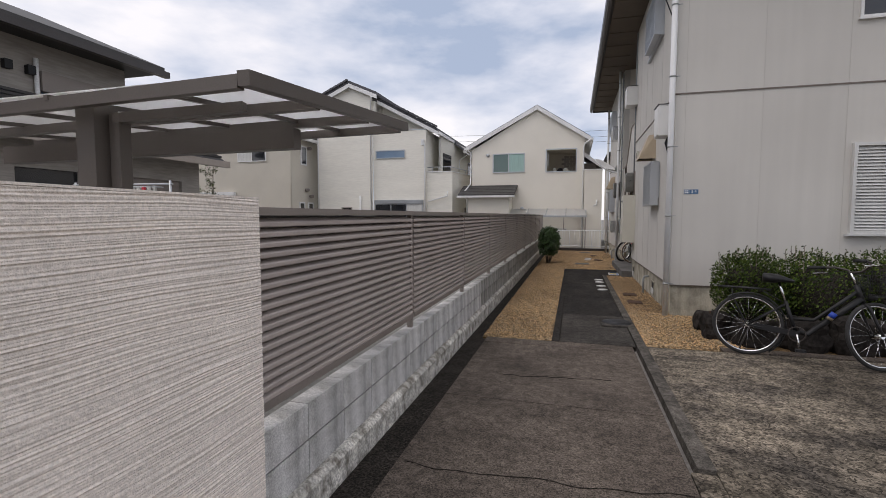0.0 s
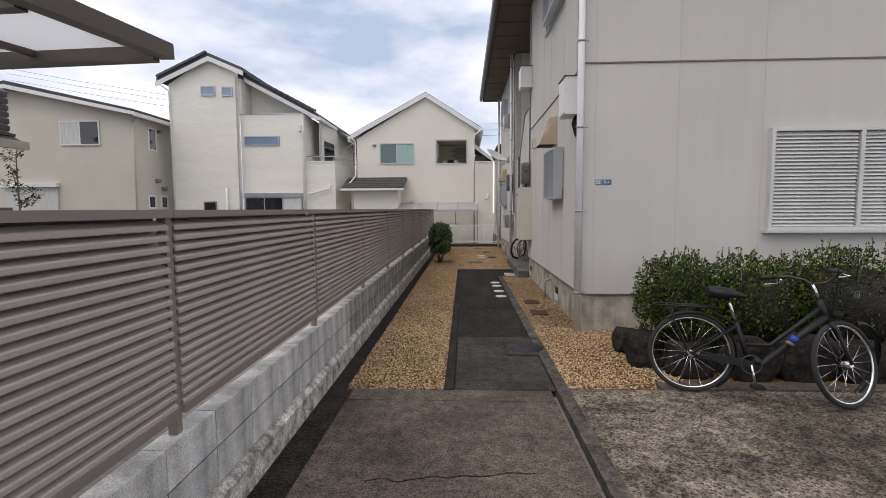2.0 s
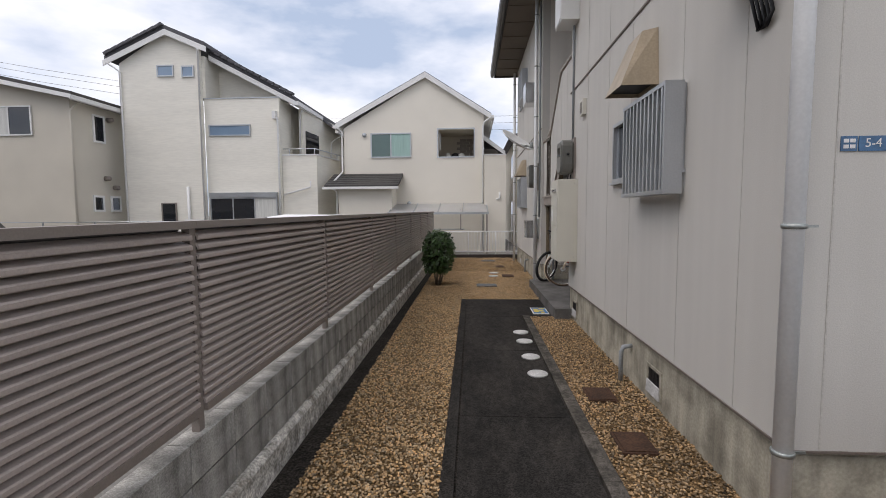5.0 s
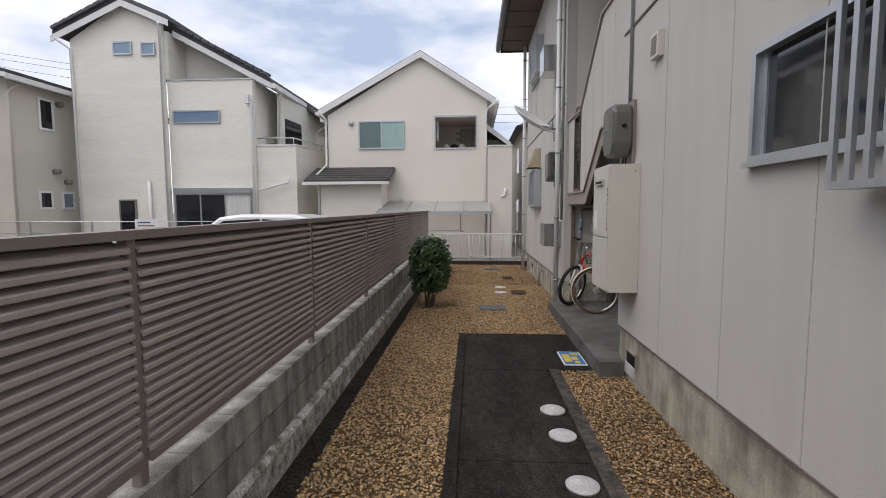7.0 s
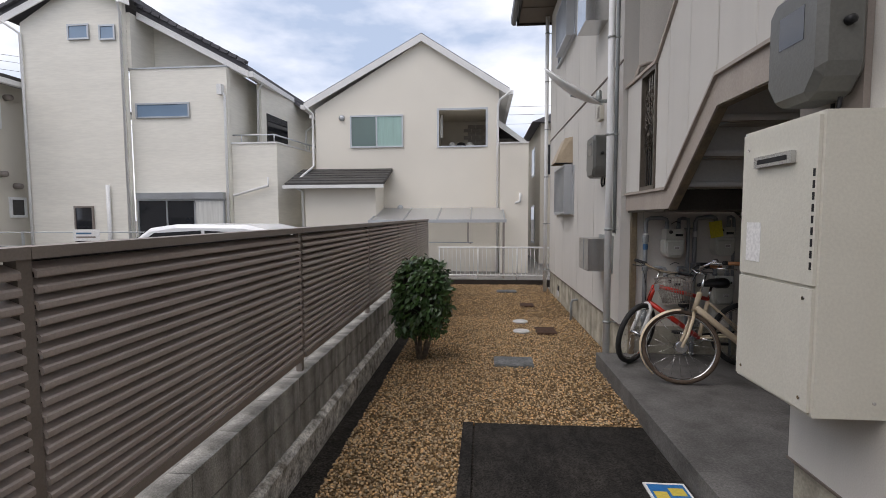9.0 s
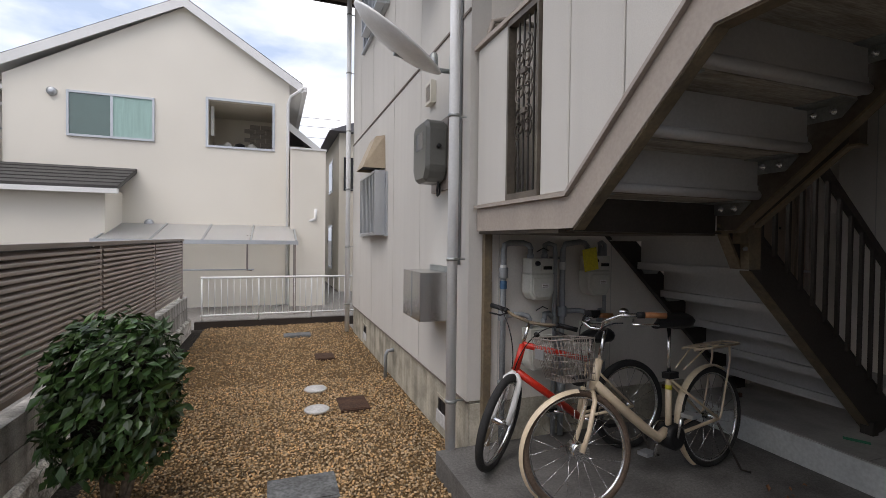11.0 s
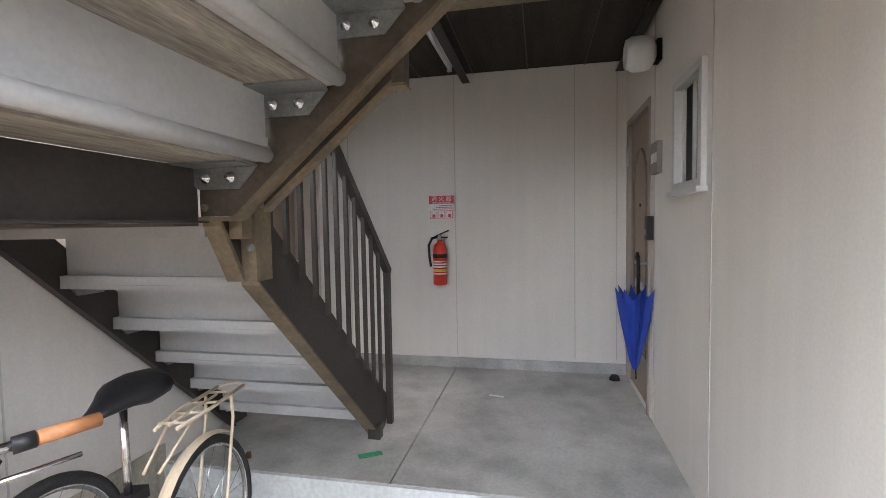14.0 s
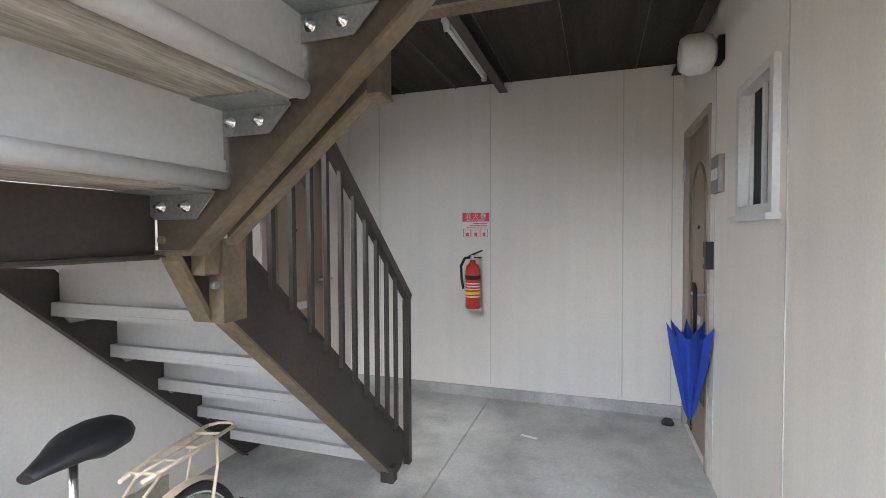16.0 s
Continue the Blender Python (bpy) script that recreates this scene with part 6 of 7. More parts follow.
# ---- recess fittings ----
def flat_door(name, label, x0, x1, wall_y, out):
    """A flush door with an arched moulding, in a brown frame; out: the way it faces along y."""
    d = thing(name, label, "door", at=((x0 + x1) / 2, wall_y, 0.345), kind="structure")

    def slab(p, q, s, e, a, b, m, nm, bv=0.0):
        lo, hi = sorted((wall_y + out * a, wall_y + out * b))
        return part(nm, box(BM(), p, lo, s, q, hi, e), m, d, bevel=bv)
    f = BM()
    for p, q, s, e in ((x0, x0 + 0.05, 0.346, 2.53), (x1 - 0.05, x1, 0.346, 2.53), (x0, x1, 2.5305, 2.579)):
        lo, hi = sorted((wall_y - out * 0.1, wall_y + out * 0.012))
        box(f, p, lo, s, q, hi, e)
    part("door_frame", f, "fascia", d)
    slab(x0 + 0.052, x1 - 0.052, 0.36, 2.528, -0.06, -0.02, "door", "door_leaf")
    pts = []
    cx, w = (x0 + x1) / 2, (x1 - x0) * 0.27
    for i in range(17):
        a = math.pi * i / 16
        pts.append((cx + w * math.cos(a), wall_y - out * 0.018, 2.0 + 0.28 * math.sin(a)))
    pts = [(cx + w, wall_y - out * 0.018, 0.7), *pts, (cx - w, wall_y - out * 0.018, 0.7)]
    part("moulding", tube(BM(), pts, 0.012, 6, close=True), "door_d", d)
    hx = x0 + 0.12 if out > 0 else x1 - 0.12
    part("letter_slot", box(BM(), cx - 0.14, min(wall_y - out * 0.02, wall_y - out * 0.005), 1.2, cx + 0.14, max(wall_y - out * 0.02, wall_y - out * 0.005), 1.26), "alu", d, bevel=0.004)
    hd2 = part("door_handle", tube(BM(), [(hx, wall_y - out * 0.02, 1.42), (hx, wall_y + out * 0.05, 1.42), (hx + 0.11, wall_y + out * 0.05, 1.42)], 0.012, 8), "alu", d)
    part("rose", lathe(BM(), [(0.03, 0), (0.03, 0.01)], 12, (hx, wall_y - out * 0.02, 1.42), "y"), "alu", d)
    for z in (0.6, 2.2):
        part("hinge", tube(BM(), [(x1 - 0.045 if out > 0 else x0 + 0.045, wall_y + out * 0.014, z), (x1 - 0.045 if out > 0 else x0 + 0.045, wall_y + out * 0.014, z + 0.16)], 0.012, 8), "alu", d)
    part("viewer", lathe(BM(), [(0.012, -0.005), (0.012, 0.005)], 10, (cx, wall_y - out * 0.016, 1.85), "y"), "black", d)
    return d


flat_door("entrance_door_south", "brown flush entrance door with an arched moulding", RD[0], RD[1], RY0, 1)
flat_door("entrance_door_north", "brown flush entrance door with an arched moulding", LD[0], LD[1], RY1, -1)
np_ = thing("name_plate", "dark metal name plate beside the door", "name plate", at=(4.75, RY0, 2.1))
part("plate", box(BM(), 4.66, RY0 + 0.001, 2.03, 4.84, RY0 + 0.03, 2.23), "slat_d", np_, bevel=0.006)
part("card", box(BM(), 4.68, RY0 + 0.0305, 2.1, 4.82, RY0 + 0.033, 2.16), "sign_w", np_)
ic = thing("door_intercom", "small black door intercom", "intercom", at=(4.9, RY0, 1.68))
part("case", box(BM(), 4.865, RY0 + 0.001, 1.60, 4.945, RY0 + 0.045, 1.76), "black", ic, bevel=0.008)
part("button", box(BM(), 4.885, RY0 + 0.0455, 1.63, 4.925, RY0 + 0.05, 1.67), "dark_box", ic)
wl_ = thing("wall_lamp", "white faceted outdoor wall lamp, unlit", "wall lamp", at=(5.0, RY0, 2.9))
part("base", box(BM(), 4.68, RY0 + 0.001, 2.73, 4.79, RY0 + 0.03, 2.86), "black", wl_, bevel=0.008)
part("globe", lathe(BM(), [(0.05, 0.0305), (0.10, 0.06), (0.115, 0.1), (0.115, 0.17), (0.09, 0.21)], 8, (4.735, RY0, 2.79), "y"), "white", wl_)
fl_ = thing("tube_lamp", "bare fluorescent tube batten under the deck, unlit", "ceiling lamp", at=(4.9, 13.5, 3.05))
part("batten", box(BM(), 4.52, 13.47, 3.075, 5.52, 13.53, 3.116), "white", fl_, bevel=0.006)
part("tube", tube(BM(), [(4.57, 13.5, 3.05), (5.47, 13.5, 3.05)], 0.014, 10), "white", fl_)
for x in (4.54, 5.5):
    part("socket", box(BM(), x - 0.015, 13.48, 3.03, x + 0.015, 13.52, 3.0745), "white", fl_, bevel=0.004)

fe = thing("extinguisher_sign", "red and white fire extinguisher notice on the wall", "sign", at=(5.9, 13.68, 1.9))
part("board", box(BM(), 5.901, 13.55, 1.775, 5.905, 13.80, 2.005), "sign_w", fe)
part("red_header", box(BM(), 5.899, 13.553, 1.925, 5.9007, 13.797, 2.002), "sign_r", fe)
lettering("消 火 器", 0.055, "sign_w", Matrix.Translation((5.8975, 13.675, 1.972)) @ FACE_W, fe)
lettering("FIRE EXTINGUISHER", 0.02, "sign_w", Matrix.Translation((5.8975, 13.675, 1.936)) @ FACE_W, fe)
for k in range(3):
    part("picture_frame", wall_holes(BM(), "x", 5.8995, 5.9005, 13.565 + k * 0.077, 13.635 + k * 0.077, 1.785, 1.86, [(13.569 + k * 0.077, 13.631 + k * 0.077, 1.789, 1.856)]), "sign_r", fe)
    part("picture_mark", box(BM(), 5.8995, 13.585 + k * 0.077, 1.795, 5.9005, 13.61 + k * 0.077, 1.825), "sign_r", fe)
for k in range(3):
    part("text_line", box(BM(), 5.8995, 13.57, 1.872 + k * 0.016, 5.9005, 13.76 - 0.03 * k, 1.878 + k * 0.016), "sign_r", fe)
fx = thing("fire_extinguisher", "red fire extinguisher with black hose on the wall", "fire extinguisher", at=(5.8, 13.68, 1.15))
cx, cy = 5.815, 13.68
part("cylinder", lathe(BM(), [(0.055, 1.155), (0.066, 1.17), (0.066, 1.49), (0.055, 1.535), (0.025, 1.56), (0.022, 1.585)], 20, (cx, cy, 0)), "red", fx)
for z in (1.26, 1.325, 1.35, 1.375):
    part("label_line", lathe(BM(), [(0.0665, z), (0.0668, z + 0.001), (0.0668, z + 0.011), (0.0665, z + 0.012)], 20, (cx, cy, 0)), "sign_w", fx)
part("label_stripe", lathe(BM(), [(0.067, 1.285), (0.0674, 1.286), (0.0674, 1.31), (0.067, 1.311)], 20, (cx, cy, 0)), "yellow", fx)
part("badge", lathe(BM(), [(0.067, 1.415), (0.0675, 1.416), (0.0675, 1.45), (0.067, 1.451)], 20, (cx, cy, 0)), "black", fx)
part("valve", lathe(BM(), [(0.02, 1.585), (0.024, 1.6), (0.018, 1.63)], 10, (cx, cy, 0)), "alu", fx)
part("lever", slabbar(BM(), (cx, cy + 0.03, 1.62), (cx - 0.02, cy - 0.09, 1.67), 0.02, 0.012), "black", fx)
part("carry_handle", slabbar(BM(), (cx, cy + 0.03, 1.61), (cx - 0.02, cy - 0.08, 1.605), 0.02, 0.01), "black", fx)
part("hose", tube(BM(), [(cx, cy + 0.02, 1.61), (cx - 0.01, cy + 0.07, 1.6), (cx - 0.01, cy + 0.105, 1.53), (cx - 0.01, cy + 0.1, 1.42), (cx - 0.01, cy + 0.085, 1.33)], 0.012, 8), "black", fx)
part("wall_hook", box(BM(), 5.86, cy - 0.03, 1.5, 5.905, cy + 0.03, 1.6), "alu", fx)
um = thing("umbrella", "folded blue umbrella hanging from the door handle", "umbrella", at=(5.25, RY0 + 0.1, 1.0))
ux, uy = 5.0, RY0 + 0.08
part("crook_handle", tube(BM(), [(ux + 0.02, uy, 1.46), (ux, uy, 1.5), (ux - 0.03, uy, 1.48), (ux - 0.035, uy, 1.36), (ux - 0.035, uy, 1.2)], 0.012, 8), "black", um)
part("shaft", tube(BM(), [(ux - 0.035, uy, 1.25), (ux - 0.02, uy + 0.01, 0.62)], 0.006, 6), "chrome", um)
ub = BM()
prev = None
rings = []
for i, (r, z) in enumerate(((0.135, 1.22), (0.115, 1.12), (0.092, 1.0), (0.065, 0.88), (0.035, 0.74), (0.012, 0.68))):
    ring = []
    for j in range(24):
        a = 6.28318 * j / 24
        rr = r * (1 + 0.28 * math.cos(a * 8))
        dz = 0.05 * math.cos(a * 8) if i == 0 else 0
        ring.append(ub.verts.new((ux - 0.03 + rr * math.cos(a) * 1.0 - (0.02 if i < 3 else 0), uy + 0.02 + rr * math.sin(a) * 0.8, z + dz)))
    rings.append(ring)
for a, b in zip(rings, rings[1:]):
    for j in range(24):
        ub.faces.new((a[j], a[(j + 1) % 24], b[(j + 1) % 24], b[j]))
part("canopy", ub, "blue", um)
part("ferrule", tube(BM(), [(ux - 0.02, uy + 0.01, 0.68), (ux - 0.018, uy + 0.01, 0.61)], 0.007, 6), "black", um)
ds = thing("door_stop", "small black rubber door stop on the floor", "door stop", at=(5.72, RY0 + 0.1, 0.345))
part("stop", lathe(BM(), [(0.045, 0.345), (0.045, 0.36), (0.03, 0.385), (0.01, 0.388)], 14, (5.74, RY0 + 0.12, 0)), "rubber", ds)
pp2 = thing("paper_scrap", "white paper strip on the floor", "paper", at=(5.2, 13.1, 0.345))
part("strip", slabbar(BM(), (5.2, 13.16, 0.3475), (5.17, 13.04, 0.3475), 0.03, 0.002), "sign_w", pp2)
gs = thing("green_scrap", "green plastic scrap by the stair foot", "scrap", at=(4.1, 13.78, 0.345))
part("scrap", slabbar(BM(), (4.14, 13.70, 0.348), (4.06, 13.82, 0.352), 0.05, 0.003), "green_f", gs)

# ---- gas meters and pipes ----
MY = RY1 - 0.02
def gas_meter(x, z, tag=False):
    """x: centre, z: bottom."""
    g = thing("gas_meter", "ivory cast gas meter with counter window", "gas meter", group="gas meters", at=(x, MY, z))
    b = BM()
    prism(b, [(x - 0.105, z + 0.06), (x - 0.07, z), (x + 0.07, z), (x + 0.105, z + 0.06), (x + 0.105, z + 0.2), (x - 0.105, z + 0.2)], "y", MY - 0.17, MY - 0.03)
    part("body", b, "meter", g, bevel=0.012)
    part("front_plate", prism(BM(), [(x - 0.085, z + 0.06), (x - 0.055, z + 0.02), (x + 0.055, z + 0.02), (x + 0.085, z + 0.06), (x + 0.085, z + 0.17), (x - 0.085, z + 0.17)], "y", MY - 0.182, MY - 0.1705), "meter", g, bevel=0.008)
    part("head", box(BM(), x - 0.09, MY - 0.165, z + 0.2005, x + 0.095, MY - 0.03, z + 0.31), "meter", g, bevel=0.01)
    part("counter_bezel", box(BM(), x - 0.01, MY - 0.178, z + 0.22, x + 0.085, MY - 0.1655, z + 0.27), "meter", g, bevel=0.004)
    part("counter_window", box(BM(), x + 0.0, MY - 0.181, z + 0.23, x + 0.075, MY - 0.1785, z + 0.255), "glass_dark", g)
    part("valve_knob", lathe(BM(), [(0.012, -0.03), (0.018, -0.02), (0.02, 0.0)], 10, (x - 0.045, MY - 0.165, z + 0.275), "y"), "black", g)
    part("label_plate", box(BM(), x - 0.01, MY - 0.1845, z + 0.09, x + 0.05, MY - 0.1825, z + 0.125), "sign_w", g)
    for k in range(2):
        part("label_bar", box(BM(), x - 0.005, MY - 0.1855, z + 0.097 + 0.013 * k, x + 0.04, MY - 0.185, z + 0.103 + 0.013 * k), "slat_d", g)
    for sx in (-0.06, 0.065):
        part("union_nut", lathe(BM(), [(0.026, z + 0.3105), (0.026, z + 0.34), (0.02, z + 0.345), (0.02, z + 0.38)], 8, (x + sx, MY - 0.09, 0)), "gpipe", g)
    if tag:
        part("hang_tag", slabbar(BM(), (x - 0.13, MY - 0.2, z + 0.37), (x - 0.10, MY - 0.195, z + 0.2), 0.13, 0.002, (0, -1, 0)), "yellow", g, "yellow notice tag")
    return g


gas_meter(2.22, 1.25)
gas_meter(2.74, 1.27, True)
gas_meter(2.22, 0.72)
gas_meter(2.74, 0.74)
gp = thing("gas_pipes", "grey painted gas pipework along the wall", "gas pipes", at=(2.3, MY, 0.2))
def gpipe(pts, r=0.024):
    part("pipe", tube(BM(), pts, r * 0.85, 10), "gpipe", gp)


yy = MY - 0.05
gp.location.x += 0.055
gpipe([(1.90, yy, 0.16), (1.90, yy, 1.62), (1.91, yy, 1.66), (1.95, yy, 1.675), (2.07, yy, 1.675), (2.105, yy - 0.02, 1.66), (2.11, yy - 0.04, 1.625)], 0.026)
gpipe([(1.90, yy, 1.13), (2.06, yy, 1.13), (2.1, yy - 0.02, 1.12), (2.11, yy - 0.04, 1.09)])
gpipe([(2.235, yy - 0.04, 1.62), (2.24, yy - 0.02, 1.66), (2.29, yy, 1.675), (2.345, yy, 1.66), (2.35, yy, 1.6), (2.35, yy, 0.16)], 0.022)
gpipe([(2.235, yy - 0.04, 1.09), (2.25, yy - 0.02, 1.13), (2.3, yy, 1.13), (2.33, yy, 1.1)])
gpipe([(2.42, yy, 0.16), (2.42, yy, 1.62), (2.44, yy, 1.67), (2.58, yy, 1.69), (2.61, yy - 0.02, 1.68), (2.62, yy - 0.04, 1.65)], 0.026)
gpipe([(2.42, yy, 1.14), (2.57, yy, 1.14), (2.61, yy - 0.02, 1.135), (2.62, yy - 0.04, 1.115)])
gpipe([(2.745, yy - 0.04, 1.65), (2.75, yy - 0.02, 1.68), (2.79, yy, 1.69), (2.82, yy, 1.67), (2.825, yy, 1.6), (2.825, yy, 0.16)], 0.018)
gpipe([(2.745, yy - 0.04, 1.115), (2.76, yy - 0.02, 1.14), (2.80, yy, 1.14), (2.815, yy, 1.12)], 0.018)
for p, z in ((1.90, 1.13), (2.42, 1.14), (1.90, 0.6), (2.42, 0.55), (1.90, 1.45), (2.35, 0.9)):
    part("fitting", lathe(BM(), [(0.034, z - 0.04), (0.036, z - 0.035), (0.036, z + 0.035), (0.034, z + 0.04)], 10, (p, yy, 0)), "gpipe", gp)
for p, z, m in ((1.90, 1.36, "blue_e"), (1.90, 1.48, "white"), (2.42, 1.5, "white")):
    part("pipe_tape", lathe(BM(), [(0.027, z - 0.03), (0.0275, z - 0.029), (0.0275, z + 0.029), (0.027, z + 0.03)], 10, (p, yy, 0)), m, gp)
for z in (0.3, 0.95, 1.55):
    part("pipe_clip", box(BM(), 2.33, yy + 0.02, z, 2.44, RY1 - 0.0145, z + 0.02), "galv", gp)
for z in (1.2, 1.64):
    part("tag_wire", tube(BM(), [(2.13, yy - 0.09, z - 0.03), (2.18, yy - 0.1, z + 0.0), (2.23, yy - 0.09, z - 0.02)], 0.004, 5), "black", gp)

# ---- bicycles ----
def put(ob, m):
    ob.matrix_world = m
    return ob


def bpart(name, bm, m, parent, label="", bevel=0.0):
    ob = link(name, bm, m, bevel)
    ob.parent = parent
    if label:
        ob["label"] = label
    return ob


def ring(bm, c, R, r, n=40, k=8, ax=(0, 1, 0), start=0.0, end=6.28318):
    """A round ring, or part of one, about the axis ax."""
    c, ax = Vector(c), Vector(ax).normalized()
    u = Vector((0, 0, 1)).cross(ax).normalized() if abs(ax.z) < 0.9 else Vector((1, 0, 0))
    w = ax.cross(u)
    full = end - start > 6.28
    pts = [c + (u * math.cos(start + (end - start) * i / n) + w * math.sin(start + (end - start) * i / n)) * R for i in range(n if full else n + 1)]
    return tube(bm, pts, r, k, close=full)


def wheel(parent, c, R, ax, tyre_m, tyre_r, spokes=20, rim_m="chrome", hub_r=0.025, hub_m="chrome"):
    w = bpart("wheel", ring(BM(), c, R - tyre_r * 1.9, tyre_r * 0.55, 44, 8, ax), rim_m, parent)
    bpart("tyre", ring(BM(), c, R - tyre_r, tyre_r, 48, 10, ax), tyre_m, w)
    c, a = Vector(c), Vector(ax).normalized()
    u = Vector((0, 0, 1)).cross(a).normalized()
    v = a.cross(u)
    hb_ = BM()
    tube(hb_, [c - a * 0.05, c + a * 0.05], hub_r, 12)
    bpart("hub", hb_, hub_m, w)
    sp_ = BM()
    for i in range(spokes):
        th = 6.28318 * i / spokes
        s = 1 if i % 2 else -1
        d = u * math.cos(th) + v * math.sin(th)
        d2 = u * math.cos(th + 0.5 * (1 if i % 4 < 2 else -1)) + v * math.sin(th + 0.5 * (1 if i % 4 < 2 else -1))
        tube(sp_, [c + a * 0.035 * s + d2 * hub_r, c + d * (R - tyre_r * 2)], 0.0016, 4)
    so = bpart("spokes", sp_, "chrome", w)
    so["kind"] = "stuff"
    return w


def bike(name, label, P):
    """A bicycle along +x, rear wheel touching the origin; P holds its sizes and colours."""
    b = tagged(new(name), label, "bicycle", "bicycles")
    R, wb, fm = P["R"], P["wb"], P["frame"]
    st_ = radians(P["steer"])
    rear, bb_ = Vector((0, 0, R)), Vector((0.44, 0, P.get("bbz", 0.29)))
    front0 = Vector((wb, 0, R))
    head_lo, head_hi = Vector((wb - 0.13, 0, R + 0.33)), Vector((wb - 0.19, 0, R + 0.50))
    seat_top = Vector((0.44 - P["back"], 0, P["seat"]))
    seat_lug = bb_.lerp(seat_top, P.get("lug", 0.62))
    sax = (head_hi - head_lo).normalized()
    rot = Matrix.Translation(head_lo) @ Matrix.Rotation(st_, 4, sax) @ Matrix.Translation(-head_lo)
    axr = Vector((0, 1, 0))
    fa = (rot.to_3x3() @ axr).normalized()
    fc = rot @ front0
    wheel(b, rear, R, axr, P["tyre_r_m"], P["tr"])
    fw = wheel(b, fc, R, fa, P["tyre_f_m"], P["tr"], hub_r=P.get("hub", 0.025))
    # frame
    if P["step"]:
        down = [head_lo + Vector((-0.01, 0, 0.04)), head_lo.lerp(bb_, 0.35) + Vector((-0.03, 0, -0.03)), head_lo.lerp(bb_, 0.65) + Vector((-0.02, 0, -0.06)), bb_ + Vector((0.1, 0, 0.0)), bb_ + Vector((0.02, 0, 0.03))]
        bpart("down_tube", tube(BM(), down, 0.03, 12), fm, b)
        if P.get("second"):
            d2 = [p + Vector((-0.02, 0, 0.085)) for p in down[:3]] + [bb_.lerp(seat_top, 0.28)]
            bpart("second_tube", tube(BM(), d2, 0.017, 10), fm, b)
    else:
        bpart("down_tube", tube(BM(), [head_lo, bb_], 0.026, 12), fm, b)
        bpart("top_tube", tube(BM(), [head_hi, seat_lug], 0.022, 12), fm, b)
    bpart("seat_tube", tube(BM(), [bb_, seat_lug], 0.02, 12), P.get("frame2", fm), b)
    bpart("seat_post", tube(BM(), [seat_lug - (seat_top - bb_) * 0.02, seat_top], 0.013, 10), "chrome", b)
    bpart("head_tube", tube(BM(), [head_lo, head_hi], 0.024, 12), fm, b)
    for s in (-1, 1):
        bpart("chain_stay", tube(BM(), [bb_ + Vector((0, 0.03 * s, 0)), rear + Vector((0.1, 0.055 * s, -0.01)), rear + Vector((0, 0.06 * s, 0))], 0.011, 8), P.get("frame2", fm), b)
        bpart("seat_stay", tube(BM(), [seat_lug + Vector((0, 0.02 * s, -0.03)), rear + Vector((0, 0.06 * s, 0))], 0.009, 8), P.get("frame2", fm), b)
        leg = [head_lo + Vector((0, 0.0, -0.01)), head_lo + Vector((0.02, 0.05 * s, -0.06)), front0.lerp(head_lo, 0.35) + Vector((-0.01, 0.055 * s, 0)), front0 + Vector((0, 0.055 * s, 0))]
        bpart("fork_leg", tube(BM(), [rot @ p for p in leg], P.get("fork_r", 0.014), 10), P.get("fork", fm), b)
    # crank
    cr = bpart("chainring", ring(BM(), bb_ + Vector((0, -0.06, 0)), 0.075, 0.006, 28, 6), P.get("ring", "chrome"), b)
    for s, a in ((-1, P.get("crank", -70)), (1, P.get("crank", -70) + 180)):
        e = bb_ + Vector((0.16 * math.cos(radians(a)), 0.08 * s, 0.16 * math.sin(radians(a))))
        ca = bpart("crank_arm", tube(BM(), [bb_ + Vector((0, 0.065 * s, 0)), e], 0.011, 8), "chrome", b)
        bpart("pedal", box(BM(), e.x - 0.045, min(e.y + 0.02 * s, e.y + 0.1 * s), e.z - 0.012, e.x + 0.045, max(e.y + 0.02 * s, e.y + 0.1 * s), e.z + 0.012), P.get("pedal", "black"), ca, bevel=0.004)
    bpart("chain_case", slabbar(BM(), bb_ + Vector((0.02, -0.055, 0.0)), rear + Vector((0.06, -0.055, 0)), 0.012, P.get("case", 0.05)), P.get("case_m", "black"), b, bevel=0.004)
    if P.get("battery"):
        bpart("motor_case", lathe(BM(), [(0.06, -0.055), (0.085, -0.04), (0.085, 0.04), (0.06, 0.055)], 18, bb_ + Vector((-0.03, 0, -0.01)), "y"), "black", b)
    # saddle
    sd = BM()
    prof = [(-0.15, 0.05, 0.012), (-0.14, 0.09, 0.014), (-0.10, 0.122, 0.016), (-0.05, 0.122, 0.012), (0.0, 0.1, 0.004), (0.05, 0.066, -0.004), (0.10, 0.042, -0.012), (0.135, 0.03, -0.018)]
    rr_ = []
    for x, w, dz in prof:
        rr_.append([sd.verts.new(seat_top + Vector((x, w * math.cos(a), 0.03 + dz + (min(1, w * 12) * (0.045 * math.sin(a) if math.sin(a) > 0 else 0.06 * math.sin(a) * (1.0 if x < 0 else 0.6)))))) for a in [6.28318 * j / 12 for j in range(12)]])
    for p, q in zip(rr_, rr_[1:]):
        for j in range(12):
            f = sd.faces.new((p[j], q[j], q[(j + 1) % 12], p[(j + 1) % 12]))
            f.smooth = True
    sd.faces.new(rr_[0])
    sd.faces.new(rr_[-1][::-1])
    bmesh.ops.recalc_face_normals(sd, faces=sd.faces)
    bpart("saddle", sd, P.get("saddle", "black"), b)
    # handlebar
    stem_top = head_hi + sax * P["stem"]
    bpart("stem", tube(BM(), [head_hi, stem_top], 0.012, 10), "chrome", b)

    def hp(x, y, z):
        return rot @ (stem_top + Vector((x, y, z)))
    hw_ = P["bar_w"]
